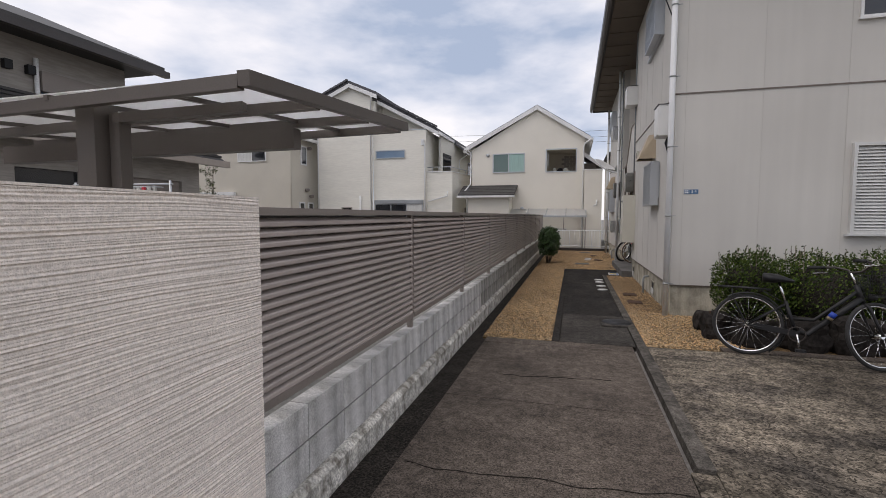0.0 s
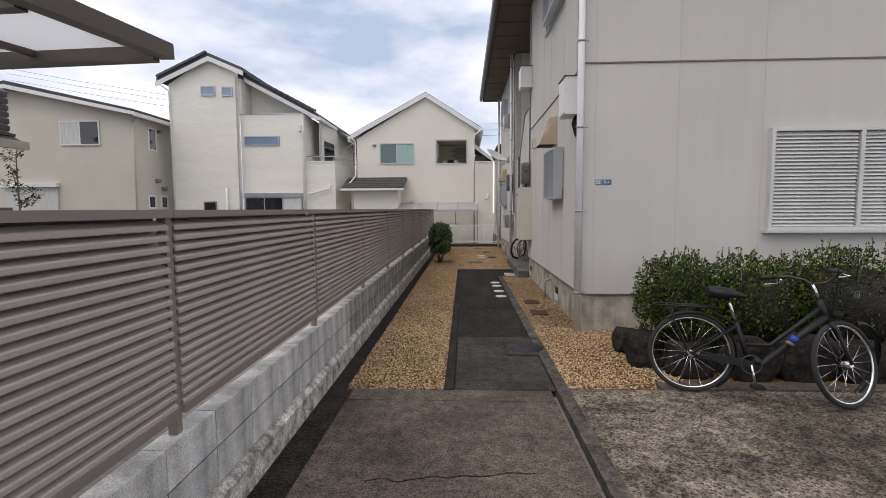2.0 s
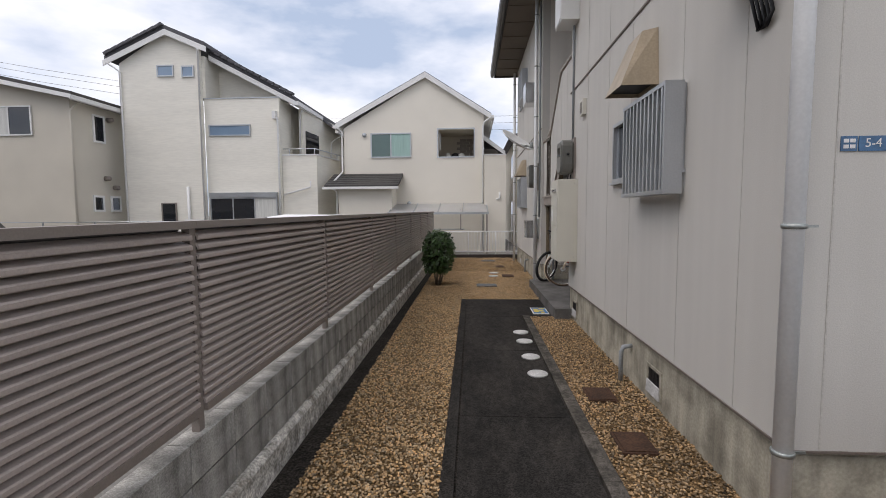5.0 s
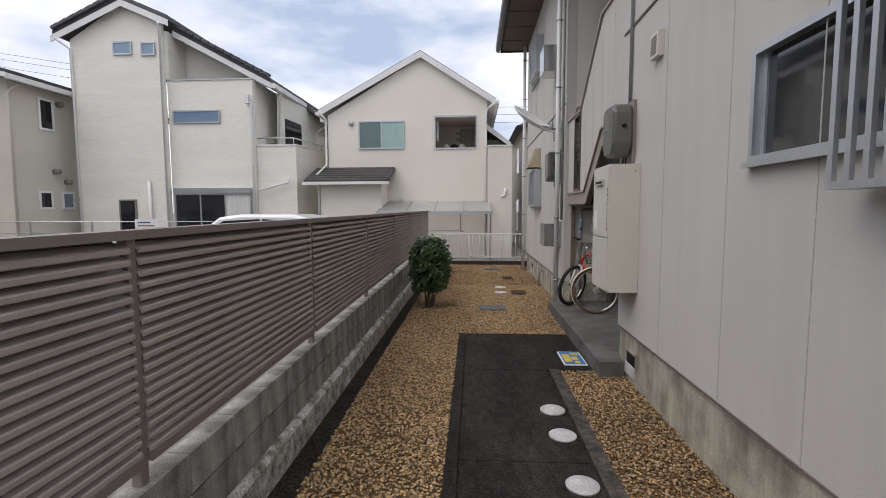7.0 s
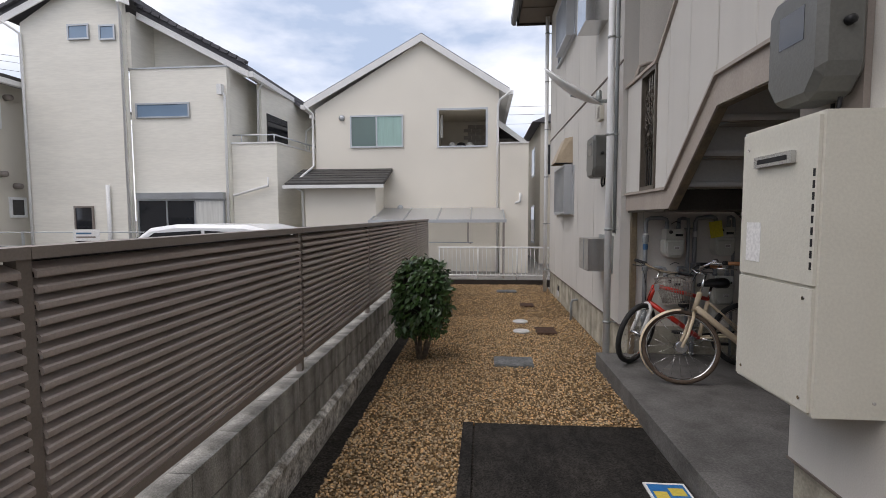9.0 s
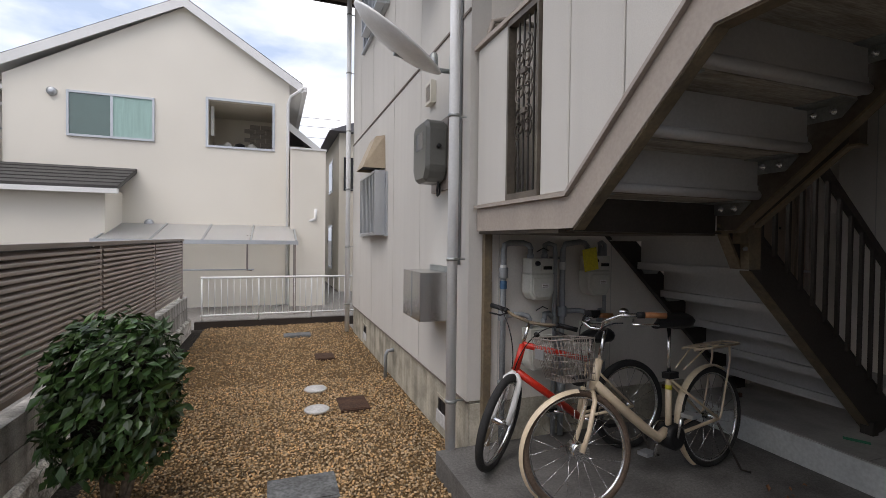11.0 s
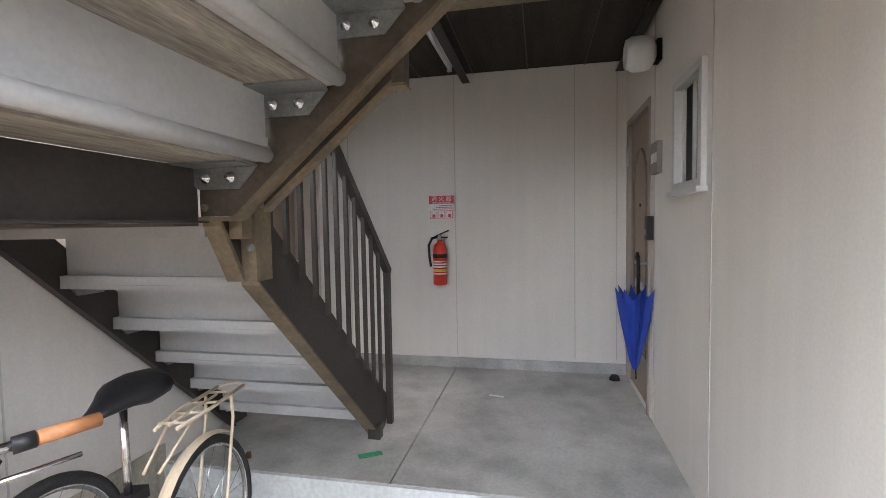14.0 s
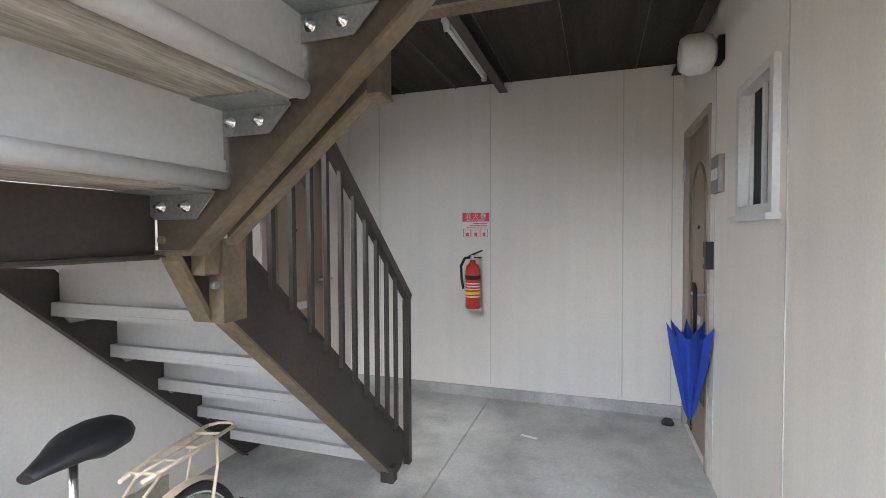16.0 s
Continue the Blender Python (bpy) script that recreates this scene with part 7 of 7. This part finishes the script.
    for s in (-1, 1):
        if P["bar"] == "swept":
            pts = [hp(0, 0, 0), hp(0.06, 0.06 * s, 0.01), hp(0.08, 0.12 * s, 0.05), hp(0.02, 0.2 * s, 0.085), hp(-0.1, hw_ * s, 0.08)]
            grip = [hp(-0.1, hw_ * s, 0.08), hp(-0.22, (hw_ + 0.02) * s, 0.07)]
            lever = [hp(-0.04, (hw_ - 0.02) * s, 0.06), hp(0.0, (hw_ + 0.03) * s, 0.035), hp(-0.15, (hw_ + 0.05) * s, 0.02)]
        else:
            pts = [hp(0, 0, 0.0), hp(0.0, 0.12 * s, 0.015), hp(-0.03, (hw_ - 0.1) * s, 0.03)]
            grip = [hp(-0.03, (hw_ - 0.1) * s, 0.03), hp(-0.045, (hw_ + 0.02) * s, 0.03)]
            lever = [hp(0.0, (hw_ - 0.13) * s, 0.02), hp(0.05, (hw_ - 0.1) * s, 0.005), hp(0.035, (hw_ - 0.01) * s, -0.005)]
        bar = bpart("handlebar", tube(BM(), pts, 0.0115, 10), P.get("bar_m", "chrome"), b)
        bpart("grip", tube(BM(), grip, 0.017, 10), P.get("grip", "black"), bar)
        bpart("brake_lever", tube(BM(), lever, 0.006, 6), "chrome" if P["bar"] == "swept" else "black", bar)
        bpart("clamp", tube(BM(), [pts[-1], Vector(pts[-1]).lerp(Vector(pts[-2]), 0.3)], 0.019, 10), "black", bar)
        cab = [hp(0.0, (hw_ - 0.06) * s, 0.04), hp(0.16, 0.12 * s, 0.06), hp(0.14, 0.02 * s, -0.12), rot @ (head_lo + Vector((0.05, 0.01 * s, 0.02)))]
        cab2 = []
        for i in range(13):
            t = i / 12
            a_, b_, c_, d_ = [Vector(q) for q in cab]
            cab2.append(a_ * (1 - t) ** 3 + b_ * 3 * t * (1 - t) ** 2 + c_ * 3 * t * t * (1 - t) + d_ * t ** 3)
        bpart("brake_cable", tube(BM(), cab2, 0.004, 5), "black", bar)
    if P.get("bell"):
        bpart("bell", lathe(BM(), [(0.03, 0), (0.03, 0.012), (0.02, 0.026), (0.004, 0.03)], 14, hp(-0.03, 0.16, 0.095)), "chrome", b)
        bpart("control_unit", box(BM(), *(Vector(hp(-0.02, -0.17, 0.1)) - Vector((0.04, 0.03, 0.015))), *(Vector(hp(-0.02, -0.17, 0.1)) + Vector((0.04, 0.03, 0.015)))), "black", b, bevel=0.006)
    # mudguards, rack, basket, stand
    if P.get("guard"):
        for c, ax, m0, st, en, pa in ((rear, axr, P["guard"], 2.2, 5.3, b), (fc, fa, P["guard"], 2.3, 4.7, b)):
            g_ = BM()
            u = Vector((0, 0, 1)).cross(ax).normalized()
            v = ax.cross(u)
            rows_ = []
            for i in range(22):
                th = st + (en - st) * i / 21
                d = u * math.cos(th) + v * math.sin(th)
                rows_.append([g_.verts.new(c + d * (R + 0.018 - 0.012 * abs(k_) ** 2) + ax * (0.024 * k_)) for k_ in (-1, -0.5, 0, 0.5, 1)])
            for p, q in zip(rows_, rows_[1:]):
                for j in range(4):
                    g_.faces.new((p[j], q[j], q[j + 1], p[j + 1]))
            top = sum((vv.co.z for vv in g_.verts)) / len(g_.verts)
            if top < c.z:
                bmesh.ops.scale(g_, vec=(1, 1, -1), verts=g_.verts, space=Matrix.Translation(-c))
            bmesh.ops.solidify(g_, geom=list(g_.faces), thickness=0.0015)
            bpart("mudguard", g_, m0, pa)
    if P.get("rack"):
        rk = BM()
        z = P.get("rack_z", R * 2 + 0.06)
        for s in (-1, 1):
            tube(rk, [(0.2, 0.045 * s, z), (0.02, 0.07 * s, z + 0.005), (-0.27, 0.065 * s, z + 0.005)], 0.008, 6)
            tube(rk, [(-0.16, 0.06 * s, z), (-0.15, 0.065 * s, z - 0.1), (-0.02, 0.065 * s, R + 0.02), (0, 0.065 * s, R)], 0.007, 6)
            tube(rk, [(0.1, 0.05 * s, z), (0.3, 0.03 * s, z - 0.12)], 0.006, 6)
        tube(rk, [(0.18, 0, z + 0.006), (-0.15, 0, z + 0.008)], 0.006, 6)
        for x in (0.15, 0.05, -0.06, -0.19):
            tube(rk, [(x, -0.065, z + 0.004), (x, 0.065, z + 0.004)], 0.006, 6)
        tube(rk, [(-0.27, -0.065, z + 0.005), (-0.3, -0.035, z + 0.006), (-0.3, 0.035, z + 0.006), (-0.27, 0.065, z + 0.005)], 0.007, 6)
        bpart("rear_rack", rk, P["rack"], b)
    if P.get("basket"):
        bk = BM()
        z0, z1 = R + 0.40, R + 0.64
        x0 = wb - 0.09
        for i in range(7):
            t = i / 6
            dx, dy, z = 0.1 + 0.03 * t, 0.11 + 0.035 * t, z0 + (z1 - z0) * t
            cs = [(x0, -dy), (x0 + 2 * dx, -dy), (x0 + 2 * dx, dy), (x0, dy)]
            tube(bk, [rot @ Vector((x, y, z)) for x, y in cs], 0.0045 if i == 6 else 0.0018, 5, close=True)
        for i in range(11):
            f = -1 + 2 * i / 10
            for xa in (0, 1):
                tube(bk, [rot @ Vector((x0 + xa * 0.2, 0.11 * f, z0)), rot @ Vector((x0 + xa * 0.26, 0.145 * f, z1))], 0.0018, 4)
            for s in (-1, 1):
                tube(bk, [rot @ Vector((x0 + 0.1 + 0.1 * f, 0.11 * s, z0)), rot @ Vector((x0 + 0.13 + 0.13 * f, 0.145 * s, z1))], 0.0018, 4)
            tube(bk, [rot @ Vector((x0, 0.11 * f, z0)), rot @ Vector((x0 + 0.2, 0.11 * f, z0))], 0.0018, 4)
        bpart("wire_basket", bk, P["basket"], b)
        bpart("basket_plate", box(BM(), *(rot @ Vector((x0 + 0.262, -0.04, z1 - 0.09)) - Vector((0.004, 0.04, 0.03))), *(rot @ Vector((x0 + 0.262, -0.04, z1 - 0.09)) + Vector((0.004, 0.04, 0.03)))), "alu", b)
        bpart("front_lamp", lathe(BM(), [(0.03, 0), (0.035, 0.03), (0.02, 0.07)], 12, rot @ (head_lo + Vector((0.06, 0.0, 0.06))), "x"), "black", b)
    ks = BM()
    tube(ks, [(0.03, 0.07, R - 0.02), (-0.06, 0.16, 0.02), (-0.1, 0.2, 0.008)], 0.008, 6)
    bpart("kickstand", ks, "steel_d", b)
    bpart("rear_reflector", box(BM(), -R - 0.03, -0.01, R + 0.08, -R - 0.015, 0.01, R + 0.11), "rust", b, bevel=0.003)
    if P.get("band"):
        bpart("frame_band", tube(BM(), [bb_.lerp(seat_top, 0.42), bb_.lerp(seat_top, 0.46)], 0.0215, 12), "yellow", b)
        bpart("lock_block", box(BM(), *(bb_.lerp(seat_top, 0.55) - Vector((0.06, 0.03, 0.02))), *(bb_.lerp(seat_top, 0.55) + Vector((0.03, 0.03, 0.02)))), "black", b, bevel=0.005)
    return b


def stand_bike(b, rear, front, z, lean):
    d = Vector((front[0] - rear[0], front[1] - rear[1], 0))
    yaw = math.degrees(math.atan2(d.y, d.x))
    put(b, Matrix.Translation((rear[0], rear[1], z)) @ pose(0, 0, 0, lean, 0, yaw))
    return b


cream = bike("electric_bicycle", "cream step-through electric bicycle with wire basket and rack",
             dict(R=0.34, wb=1.22, rack_z=0.82, frame="beige", steer=-16, back=0.05, seat=0.985, tyre_r_m="rubber", tyre_f_m="rubber_b", tr=0.021, step=True, stem=0.185, bar="swept", bar_w=0.25, hub=0.05, lug=0.55,
                  guard="beige", rack="beige", basket="slat_d", battery=True, bell=True, grip="brown_grip", band=True, crank=-75, fork="beige", pedal="alu"))
stand_bike(cream, (3.2, 14.12), (1.98, 13.96), 0.148, 4)
redb = bike("mountain_bicycle", "red mountain bicycle with knobbly tyres and white fork",
            dict(R=0.33, wb=1.08, frame="red", frame2="beige", steer=42, back=0.12, seat=0.82, tyre_r_m="rubber", tyre_f_m="rubber", tr=0.027, step=False, stem=0.16, bar="flat", bar_w=0.3, bar_m="edge", fork="white", fork_r=0.02, crank=10, lug=0.75))
stand_bike(redb, (2.84, 14.53), (1.78, 14.52), 0.148, 3)
blk = bike("black_bicycle", "black city bicycle with basket beside the hedge",
           dict(R=0.34, wb=1.1, frame="black", steer=35, back=0.17, seat=0.83, tyre_r_m="rubber", tyre_f_m="rubber", tr=0.02, step=True, second=True, stem=0.13, bar="swept", bar_w=0.25,
                guard="black", rack="black", basket="black", crank=-80, saddle="black", case=0.06, bar_m="gutter", ring="gutter"))
stand_bike(blk, (2.12, 4.84), (3.15, 4.56), -0.002, -3)
part("blue_band", tube(BM(), [(2.80, 4.625, 0.50), (2.83, 4.617, 0.545)], 0.031, 10), "blue", blk)
part("yellow_band", tube(BM(), [(2.785, 4.63, 0.475), (2.80, 4.625, 0.498)], 0.031, 10), "edge", blk)

# ---- planting ----
def leaves(name, points, normals, size, m, parent, seed=1, droop=0.3):
    """Many small folded leaves in one mesh, pointing about outwards."""
    rng = random.Random(seed)
    vs, fs = [], []
    for p, nrm in zip(points, normals):
        n_ = (Vector(nrm) + Vector((rng.uniform(-.7, .7), rng.uniform(-.7, .7), rng.uniform(-.6, .6)))).normalized()
        d = (n_.orthogonal() * math.cos(rng.uniform(0, 6.3)) + Vector((0, 0, -droop)) + n_ * 0.4).normalized()
        s = d.cross(n_).normalized()
        L = size * rng.uniform(0.7, 1.25)
        W = L * 0.24
        p = Vector(p)
        i = len(vs)
        vs += [p, p + d * L * 0.45 + s * W + n_ * W * 0.35, p + d * L * 0.45, p + d * L * 0.45 - s * W + n_ * W * 0.35, p + d * L - n_ * L * 0.06]
        fs += [(i, i + 1, i + 2), (i, i + 2, i + 3), (i + 1, i + 4, i + 2), (i + 2, i + 4, i + 3)]
    me = bpy.data.meshes.new(name)
    me.from_pydata([tuple(v) for v in vs], [], fs)
    me.materials.append(M[m])
    ob = new(name, me)
    ob.parent = parent
    ob.matrix_parent_inverse = parent.matrix_world.inverted()
    return ob


def crown_points(c, r, n, seed, low=-1.0, shell=0.55):
    rng = random.Random(seed)
    P, N = [], []
    while len(P) < n:
        d = Vector((rng.gauss(0, 1), rng.gauss(0, 1), rng.gauss(0, 1))).normalized()
        if d.z < low:
            continue
        bump_ = 1 + 0.13 * noise.noise(d * 2.3 + Vector((seed, 0, 0)))
        f = rng.uniform(shell, 1.0) ** 0.5 * bump_
        boxy = 1 / max(abs(d.x), abs(d.y), abs(d.z) * 0.9) ** 0.35
        P.append(Vector(c) + Vector((d.x * r[0], d.y * r[1], d.z * r[2])) * f * boxy * 0.92)
        N.append(d)
    return P, N


bush = thing("camellia_bush", "clipped camellia bush with glossy dark leaves", "bush", at=(-0.58, 15.05, 0))
for k, (dx, dy) in enumerate(((0.0, 0.0), (0.06, 0.03), (-0.05, 0.04), (0.1, -0.02))):
    part("trunk", tube(BM(), [(-0.58 + dx * 0.5, 15.03 + dy, -0.02), (-0.58 + dx * 1.3, 15.03 + dy * 1.5, 0.25), (-0.57 + dx * 2.6, 15.03 + dy * 3, 0.62)], 0.032 - 0.005 * k, 8, 0.014), "bark", bush)
P_, N_ = crown_points((-0.56, 15.03, 0.74), (0.37, 0.37, 0.5), 2600, 4, -1, 0.5)
leaves("crown", P_, N_, 0.085, "leaf", bush, 5)
# added dark solid standing in for the shade inside the crown
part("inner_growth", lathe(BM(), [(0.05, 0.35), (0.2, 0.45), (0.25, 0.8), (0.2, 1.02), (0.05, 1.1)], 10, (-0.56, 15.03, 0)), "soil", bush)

hedge_specs = ((2.42, 5.78, 0.62, 0.46, 0.42, 0.48), (3.2, 5.8, 0.6, 0.6, 0.45, 0.5), (4.1, 5.8, 0.64, 0.75, 0.5, 0.55), (5.3, 5.8, 0.62, 0.8, 0.5, 0.52), (6.5, 5.8, 0.62, 0.8, 0.5, 0.5))
for k, (x, y, z, rx_, ry_, rz_) in enumerate(hedge_specs):
    h = thing("hedge_shrub", "dense green hedge shrub behind garden rocks", "shrub", at=(x, y, 0), group="hedge shrubs")
    P_, N_ = crown_points((x, y, z), (rx_, ry_, rz_), 5600, 20 + k, -0.75, 0.45)
    leaves("foliage", P_, N_, 0.042, "leaf_h", h, 30 + k, 0.0)
    rng = random.Random(60 + k)
    tips, tn = [], []
    for i in range(24):
        a, q = rng.uniform(0, 6.28), rng.uniform(0.2, 0.95)
        bx, by = x + rx_ * q * math.cos(a), y + ry_ * q * math.sin(a)
        bz = z + rz_ * math.sqrt(max(0.05, 1 - q * q)) * 0.9
        tz = bz + rng.uniform(0.06, 0.17)
        tx, ty = bx + rng.uniform(-0.05, 0.05), by + rng.uniform(-0.05, 0.05)
        part("shoot", tube(BM(), [(bx, by, bz - 0.15), (tx, ty, tz)], 0.003, 4), "bark", h)
        for j in range(10):
            f = rng.random()
            tips.append((bx + (tx - bx) * f, by + (ty - by) * f, bz + (tz - bz) * f))
            tn.append((rng.uniform(-1, 1), rng.uniform(-1, 1), 0.5))
    leaves("shoot_leaves", tips, tn, 0.036, "leaf_h", h, 90 + k, -0.4)
    # soil-coloured filler: the hedge's inner shade as a dark solid
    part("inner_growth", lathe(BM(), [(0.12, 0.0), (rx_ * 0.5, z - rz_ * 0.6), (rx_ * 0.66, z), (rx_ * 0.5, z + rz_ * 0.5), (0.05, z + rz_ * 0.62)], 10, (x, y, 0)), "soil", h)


def rock(x, y, sx, sy, sz, seed):
    r = thing("garden_rock", "dark rough garden rock edging the hedge", "rock", at=(x, y, 0), group="garden rocks")
    b = BM()
    bmesh.ops.create_icosphere(b, subdivisions=3, radius=1)
    for v in b.verts:
        d = v.co.normalized()
        k = 1 + 0.3 * noise.noise(d * 1.6 + Vector((seed * 3.1, 0, 0))) + 0.12 * noise.noise(d * 4.5 + Vector((0, seed, 0)))
        c = Vector((max(-0.78, min(0.78, d.x)), max(-0.78, min(0.78, d.y)), max(-0.8, min(0.72, d.z)))) * k
        v.co = Vector((x + c.x * sx, y + c.y * sy, sz * 0.55 + c.z * sz))
    part("stone", b, "rock", r)


for k, (x, y, sx, sy, sz) in enumerate(((2.02, 5.62, 0.2, 0.24, 0.24), (2.33, 5.32, 0.26, 0.2, 0.22), (2.85, 5.25, 0.28, 0.2, 0.26), (3.35, 5.25, 0.3, 0.2, 0.3), (3.85, 5.22, 0.28, 0.2, 0.25), (4.35, 5.2, 0.32, 0.2, 0.28), (4.95, 5.2, 0.34, 0.2, 0.3), (5.6, 5.2, 0.36, 0.2, 0.28), (6.3, 5.2, 0.36, 0.2, 0.28), (2.0, 6.05, 0.18, 0.2, 0.17))):
    rock(x, y, sx, sy, sz, k + 2)
struct("planter_soil", box(BM(), 2.1, 5.35, -0.1, 7.2, 6.4, 0.1), "soil", "dark planter soil under the hedge", "soil", bevel=0.05)
struct("planter_kerb", box(BM(), 1.9, 4.862, -0.1, 8, 5.02, 0.012), "drive", "low worn concrete strip before the rocks", "kerb", bevel=0.008)
lv = thing("fallen_leaves", "dry brown leaves scattered on the porch", "leaves", kind="stuff", at=(3.3, 13.2, 0.15))
rng = random.Random(8)
pts = [(3.45 + rng.uniform(-0.35, 0.3), 13.3 + rng.uniform(-0.5, 0.5), 0.155) for _ in range(34)] + [(3.6 + rng.gauss(0, 0.08), 13.15 + rng.gauss(0, 0.12), 0.155) for _ in range(26)]
leaves("leaf_litter", pts, [(0, 0, 1)] * len(pts), 0.045, "leafdry", lv, 9, 0.0)

# sapling by the western house
sp_ = thing("sapling", "thin young tree with sparse pale leaves", "tree", at=(-15.8, 16.9, 0))
tb_ = BM()
tube(tb_, [(-15.8, 16.9, -0.1), (-15.75, 16.9, 1.5), (-15.8, 16.95, 3.2), (-15.7, 16.9, 3.9)], 0.035, 6, 0.01)
part("trunk", tb_, "bark", sp_)
rng = random.Random(12)
tips, tn = [], []
for i in range(26):
    z0 = rng.uniform(1.6, 3.6)
    a = rng.uniform(0, 6.28)
    L = rng.uniform(0.3, 0.8)
    e = Vector((-15.78 + L * math.cos(a), 16.92 + L * math.sin(a), z0 + 0.25))
    part("limb", tube(BM(), [(-15.78, 16.92, z0), e], 0.008, 4), "bark", sp_)
    for j in range(16):
        f = rng.uniform(0.3, 1.05)
        tips.append(Vector((-15.78, 16.92, z0)).lerp(e, f) + Vector((rng.gauss(0, .05), rng.gauss(0, .05), rng.gauss(0, .05))))
        tn.append((rng.uniform(-1, 1), rng.uniform(-1, 1), 1))
leaves("crown", tips, tn, 0.13, "leaf_h", sp_, 14, 0.1)

# ---- parked cars behind the fence ----
def car(name, label, m, x0, y0, s, length=3.9, top=1.62):
    """A small hatchback along x; s = -1: its nose towards -x."""
    c = thing(name, label, "car", at=(x0, y0, 0))
    def X(u):
        return x0 + s * u
    half = 0.82
    prof = [(-length / 2, 0.35), (-length / 2 + 0.03, 0.95), (-length / 2 + 0.25, 1.02), (length / 2 - 1.25, 1.02 + 0.04), (length / 2 - 0.2, 0.86), (length / 2, 0.62), (length / 2 - 0.02, 0.35)]
    part("body", prism(BM(), [(X(u), z) for u, z in prof], "y", y0 - half, y0 + half), m, c, bevel=0.05)
    roof = [(-length / 2 + 0.12, 1.03), (-length / 2 + 0.3, top - 0.12), (-length / 2 + 0.8, top - 0.01), (0.0, top), (0.45, top - 0.06), (1.15, 1.06)]
    part("roof", prism(BM(), [(X(u), z) for u, z in roof], "y", y0 - half + 0.1, y0 + half - 0.1), m, c, bevel=0.06)
    for sy in (-1, 1):
        yb = y0 + sy * (half - 0.1)
        for w in ([(-length / 2 + 0.38, 1.08), (-length / 2 + 0.48, top - 0.16), (-0.5, top - 0.1), (-0.5, 1.08)], [(-0.44, 1.08), (-0.44, top - 0.1), (0.35, top - 0.14), (0.95, 1.08)]):
            part("side_window", prism(BM(), [(X(u), z) for u, z in w], "y", min(yb, yb + 0.012 * sy), max(yb, yb + 0.012 * sy)), "glass_dark", c)
        for u in (-length / 2 + 0.65, length / 2 - 0.75):
            w = part("wheel", lathe(BM(), [(0.1, 0), (0.19, 0.02), (0.19, 0.03)], 20, (X(u), y0 + sy * (half - 0.0) - 0.015, 0.3), "y"), "alu", c)
            part("tyre", lathe(BM(), [(0.2, -0.06), (0.3, -0.05), (0.3, 0.05), (0.2, 0.06)], 24, (X(u), y0 + sy * (half - 0.05), 0.3), "y"), "rubber", w)
        part("headlight", box(BM(), min(X(length / 2 - 0.22), X(length / 2 - 0.05)), y0 + sy * 0.55 - 0.18, 0.68, max(X(length / 2 - 0.22), X(length / 2 - 0.05)), y0 + sy * 0.55 + 0.18, 0.84), "white", c, bevel=0.03)
    ws = BM()
    a, b_ = (X(0.5), top - 0.075), (X(1.13), 1.09)
    prism(ws, [a, b_, (b_[0] + s * 0.012, b_[1] + 0.008), (a[0] + s * 0.012, a[1] + 0.008)], "y", y0 - half + 0.2, y0 + half - 0.2)
    part("windscreen", ws, "glass_dark", c)
    return c


car("white_car", "white hatchback parked behind the fence", "car_white", -4.75, 17.4, -1, 3.9, 1.6)
car("black_car", "black hatchback parked by the beige house", "car_black", -16.0, 18.4, 1, 4.2, 1.68)
ac = thing("brown_louvre_box", "brown slatted cover box behind the fence", "cover box", at=(-14.5, 14.8, 0))
part("box_body", box(BM(), -15.4, 14.5, -0.1, -14.3, 15.2, 1.75), "steel", ac)
for k in range(9):
    part("slat", box(BM(), -15.4, 14.47, 0.75 + k * 0.11, -14.3, 14.499, 0.83 + k * 0.11), "edge", ac)
nf = thing("low_rail_fence", "thin grey rail fence before the neighbouring houses", "fence", at=(-10, 19.8, 0))
for z in (1.05, 1.38):
    part("rail", tube(BM(), [(-22, 19.8, z), (-3.2, 19.8, z)], 0.015, 6), "alu", nf)
for i in range(11):
    part("rail_post", box(BM(), -22 + i * 1.88 - 0.02, 19.78, -0.1, -22 + i * 1.88 + 0.02, 19.82, 1.4), "alu", nf)
bn = thing("lot_banner", "white parking notice banner tied to the rail fence", "banner", at=(-9.1, 19.75, 1.2))
part("sheet", box(BM(), -9.41, 19.775, 1.18, -8.75, 19.783, 1.45), "sign_w", bn)
for k in range(2):
    part("text_bar", box(BM(), -9.33, 19.772, 1.245 + k * 0.09, -8.85 - 0.1 * k, 19.7745, 1.285 + k * 0.09), "blue_e" if k else "slat_d", bn)
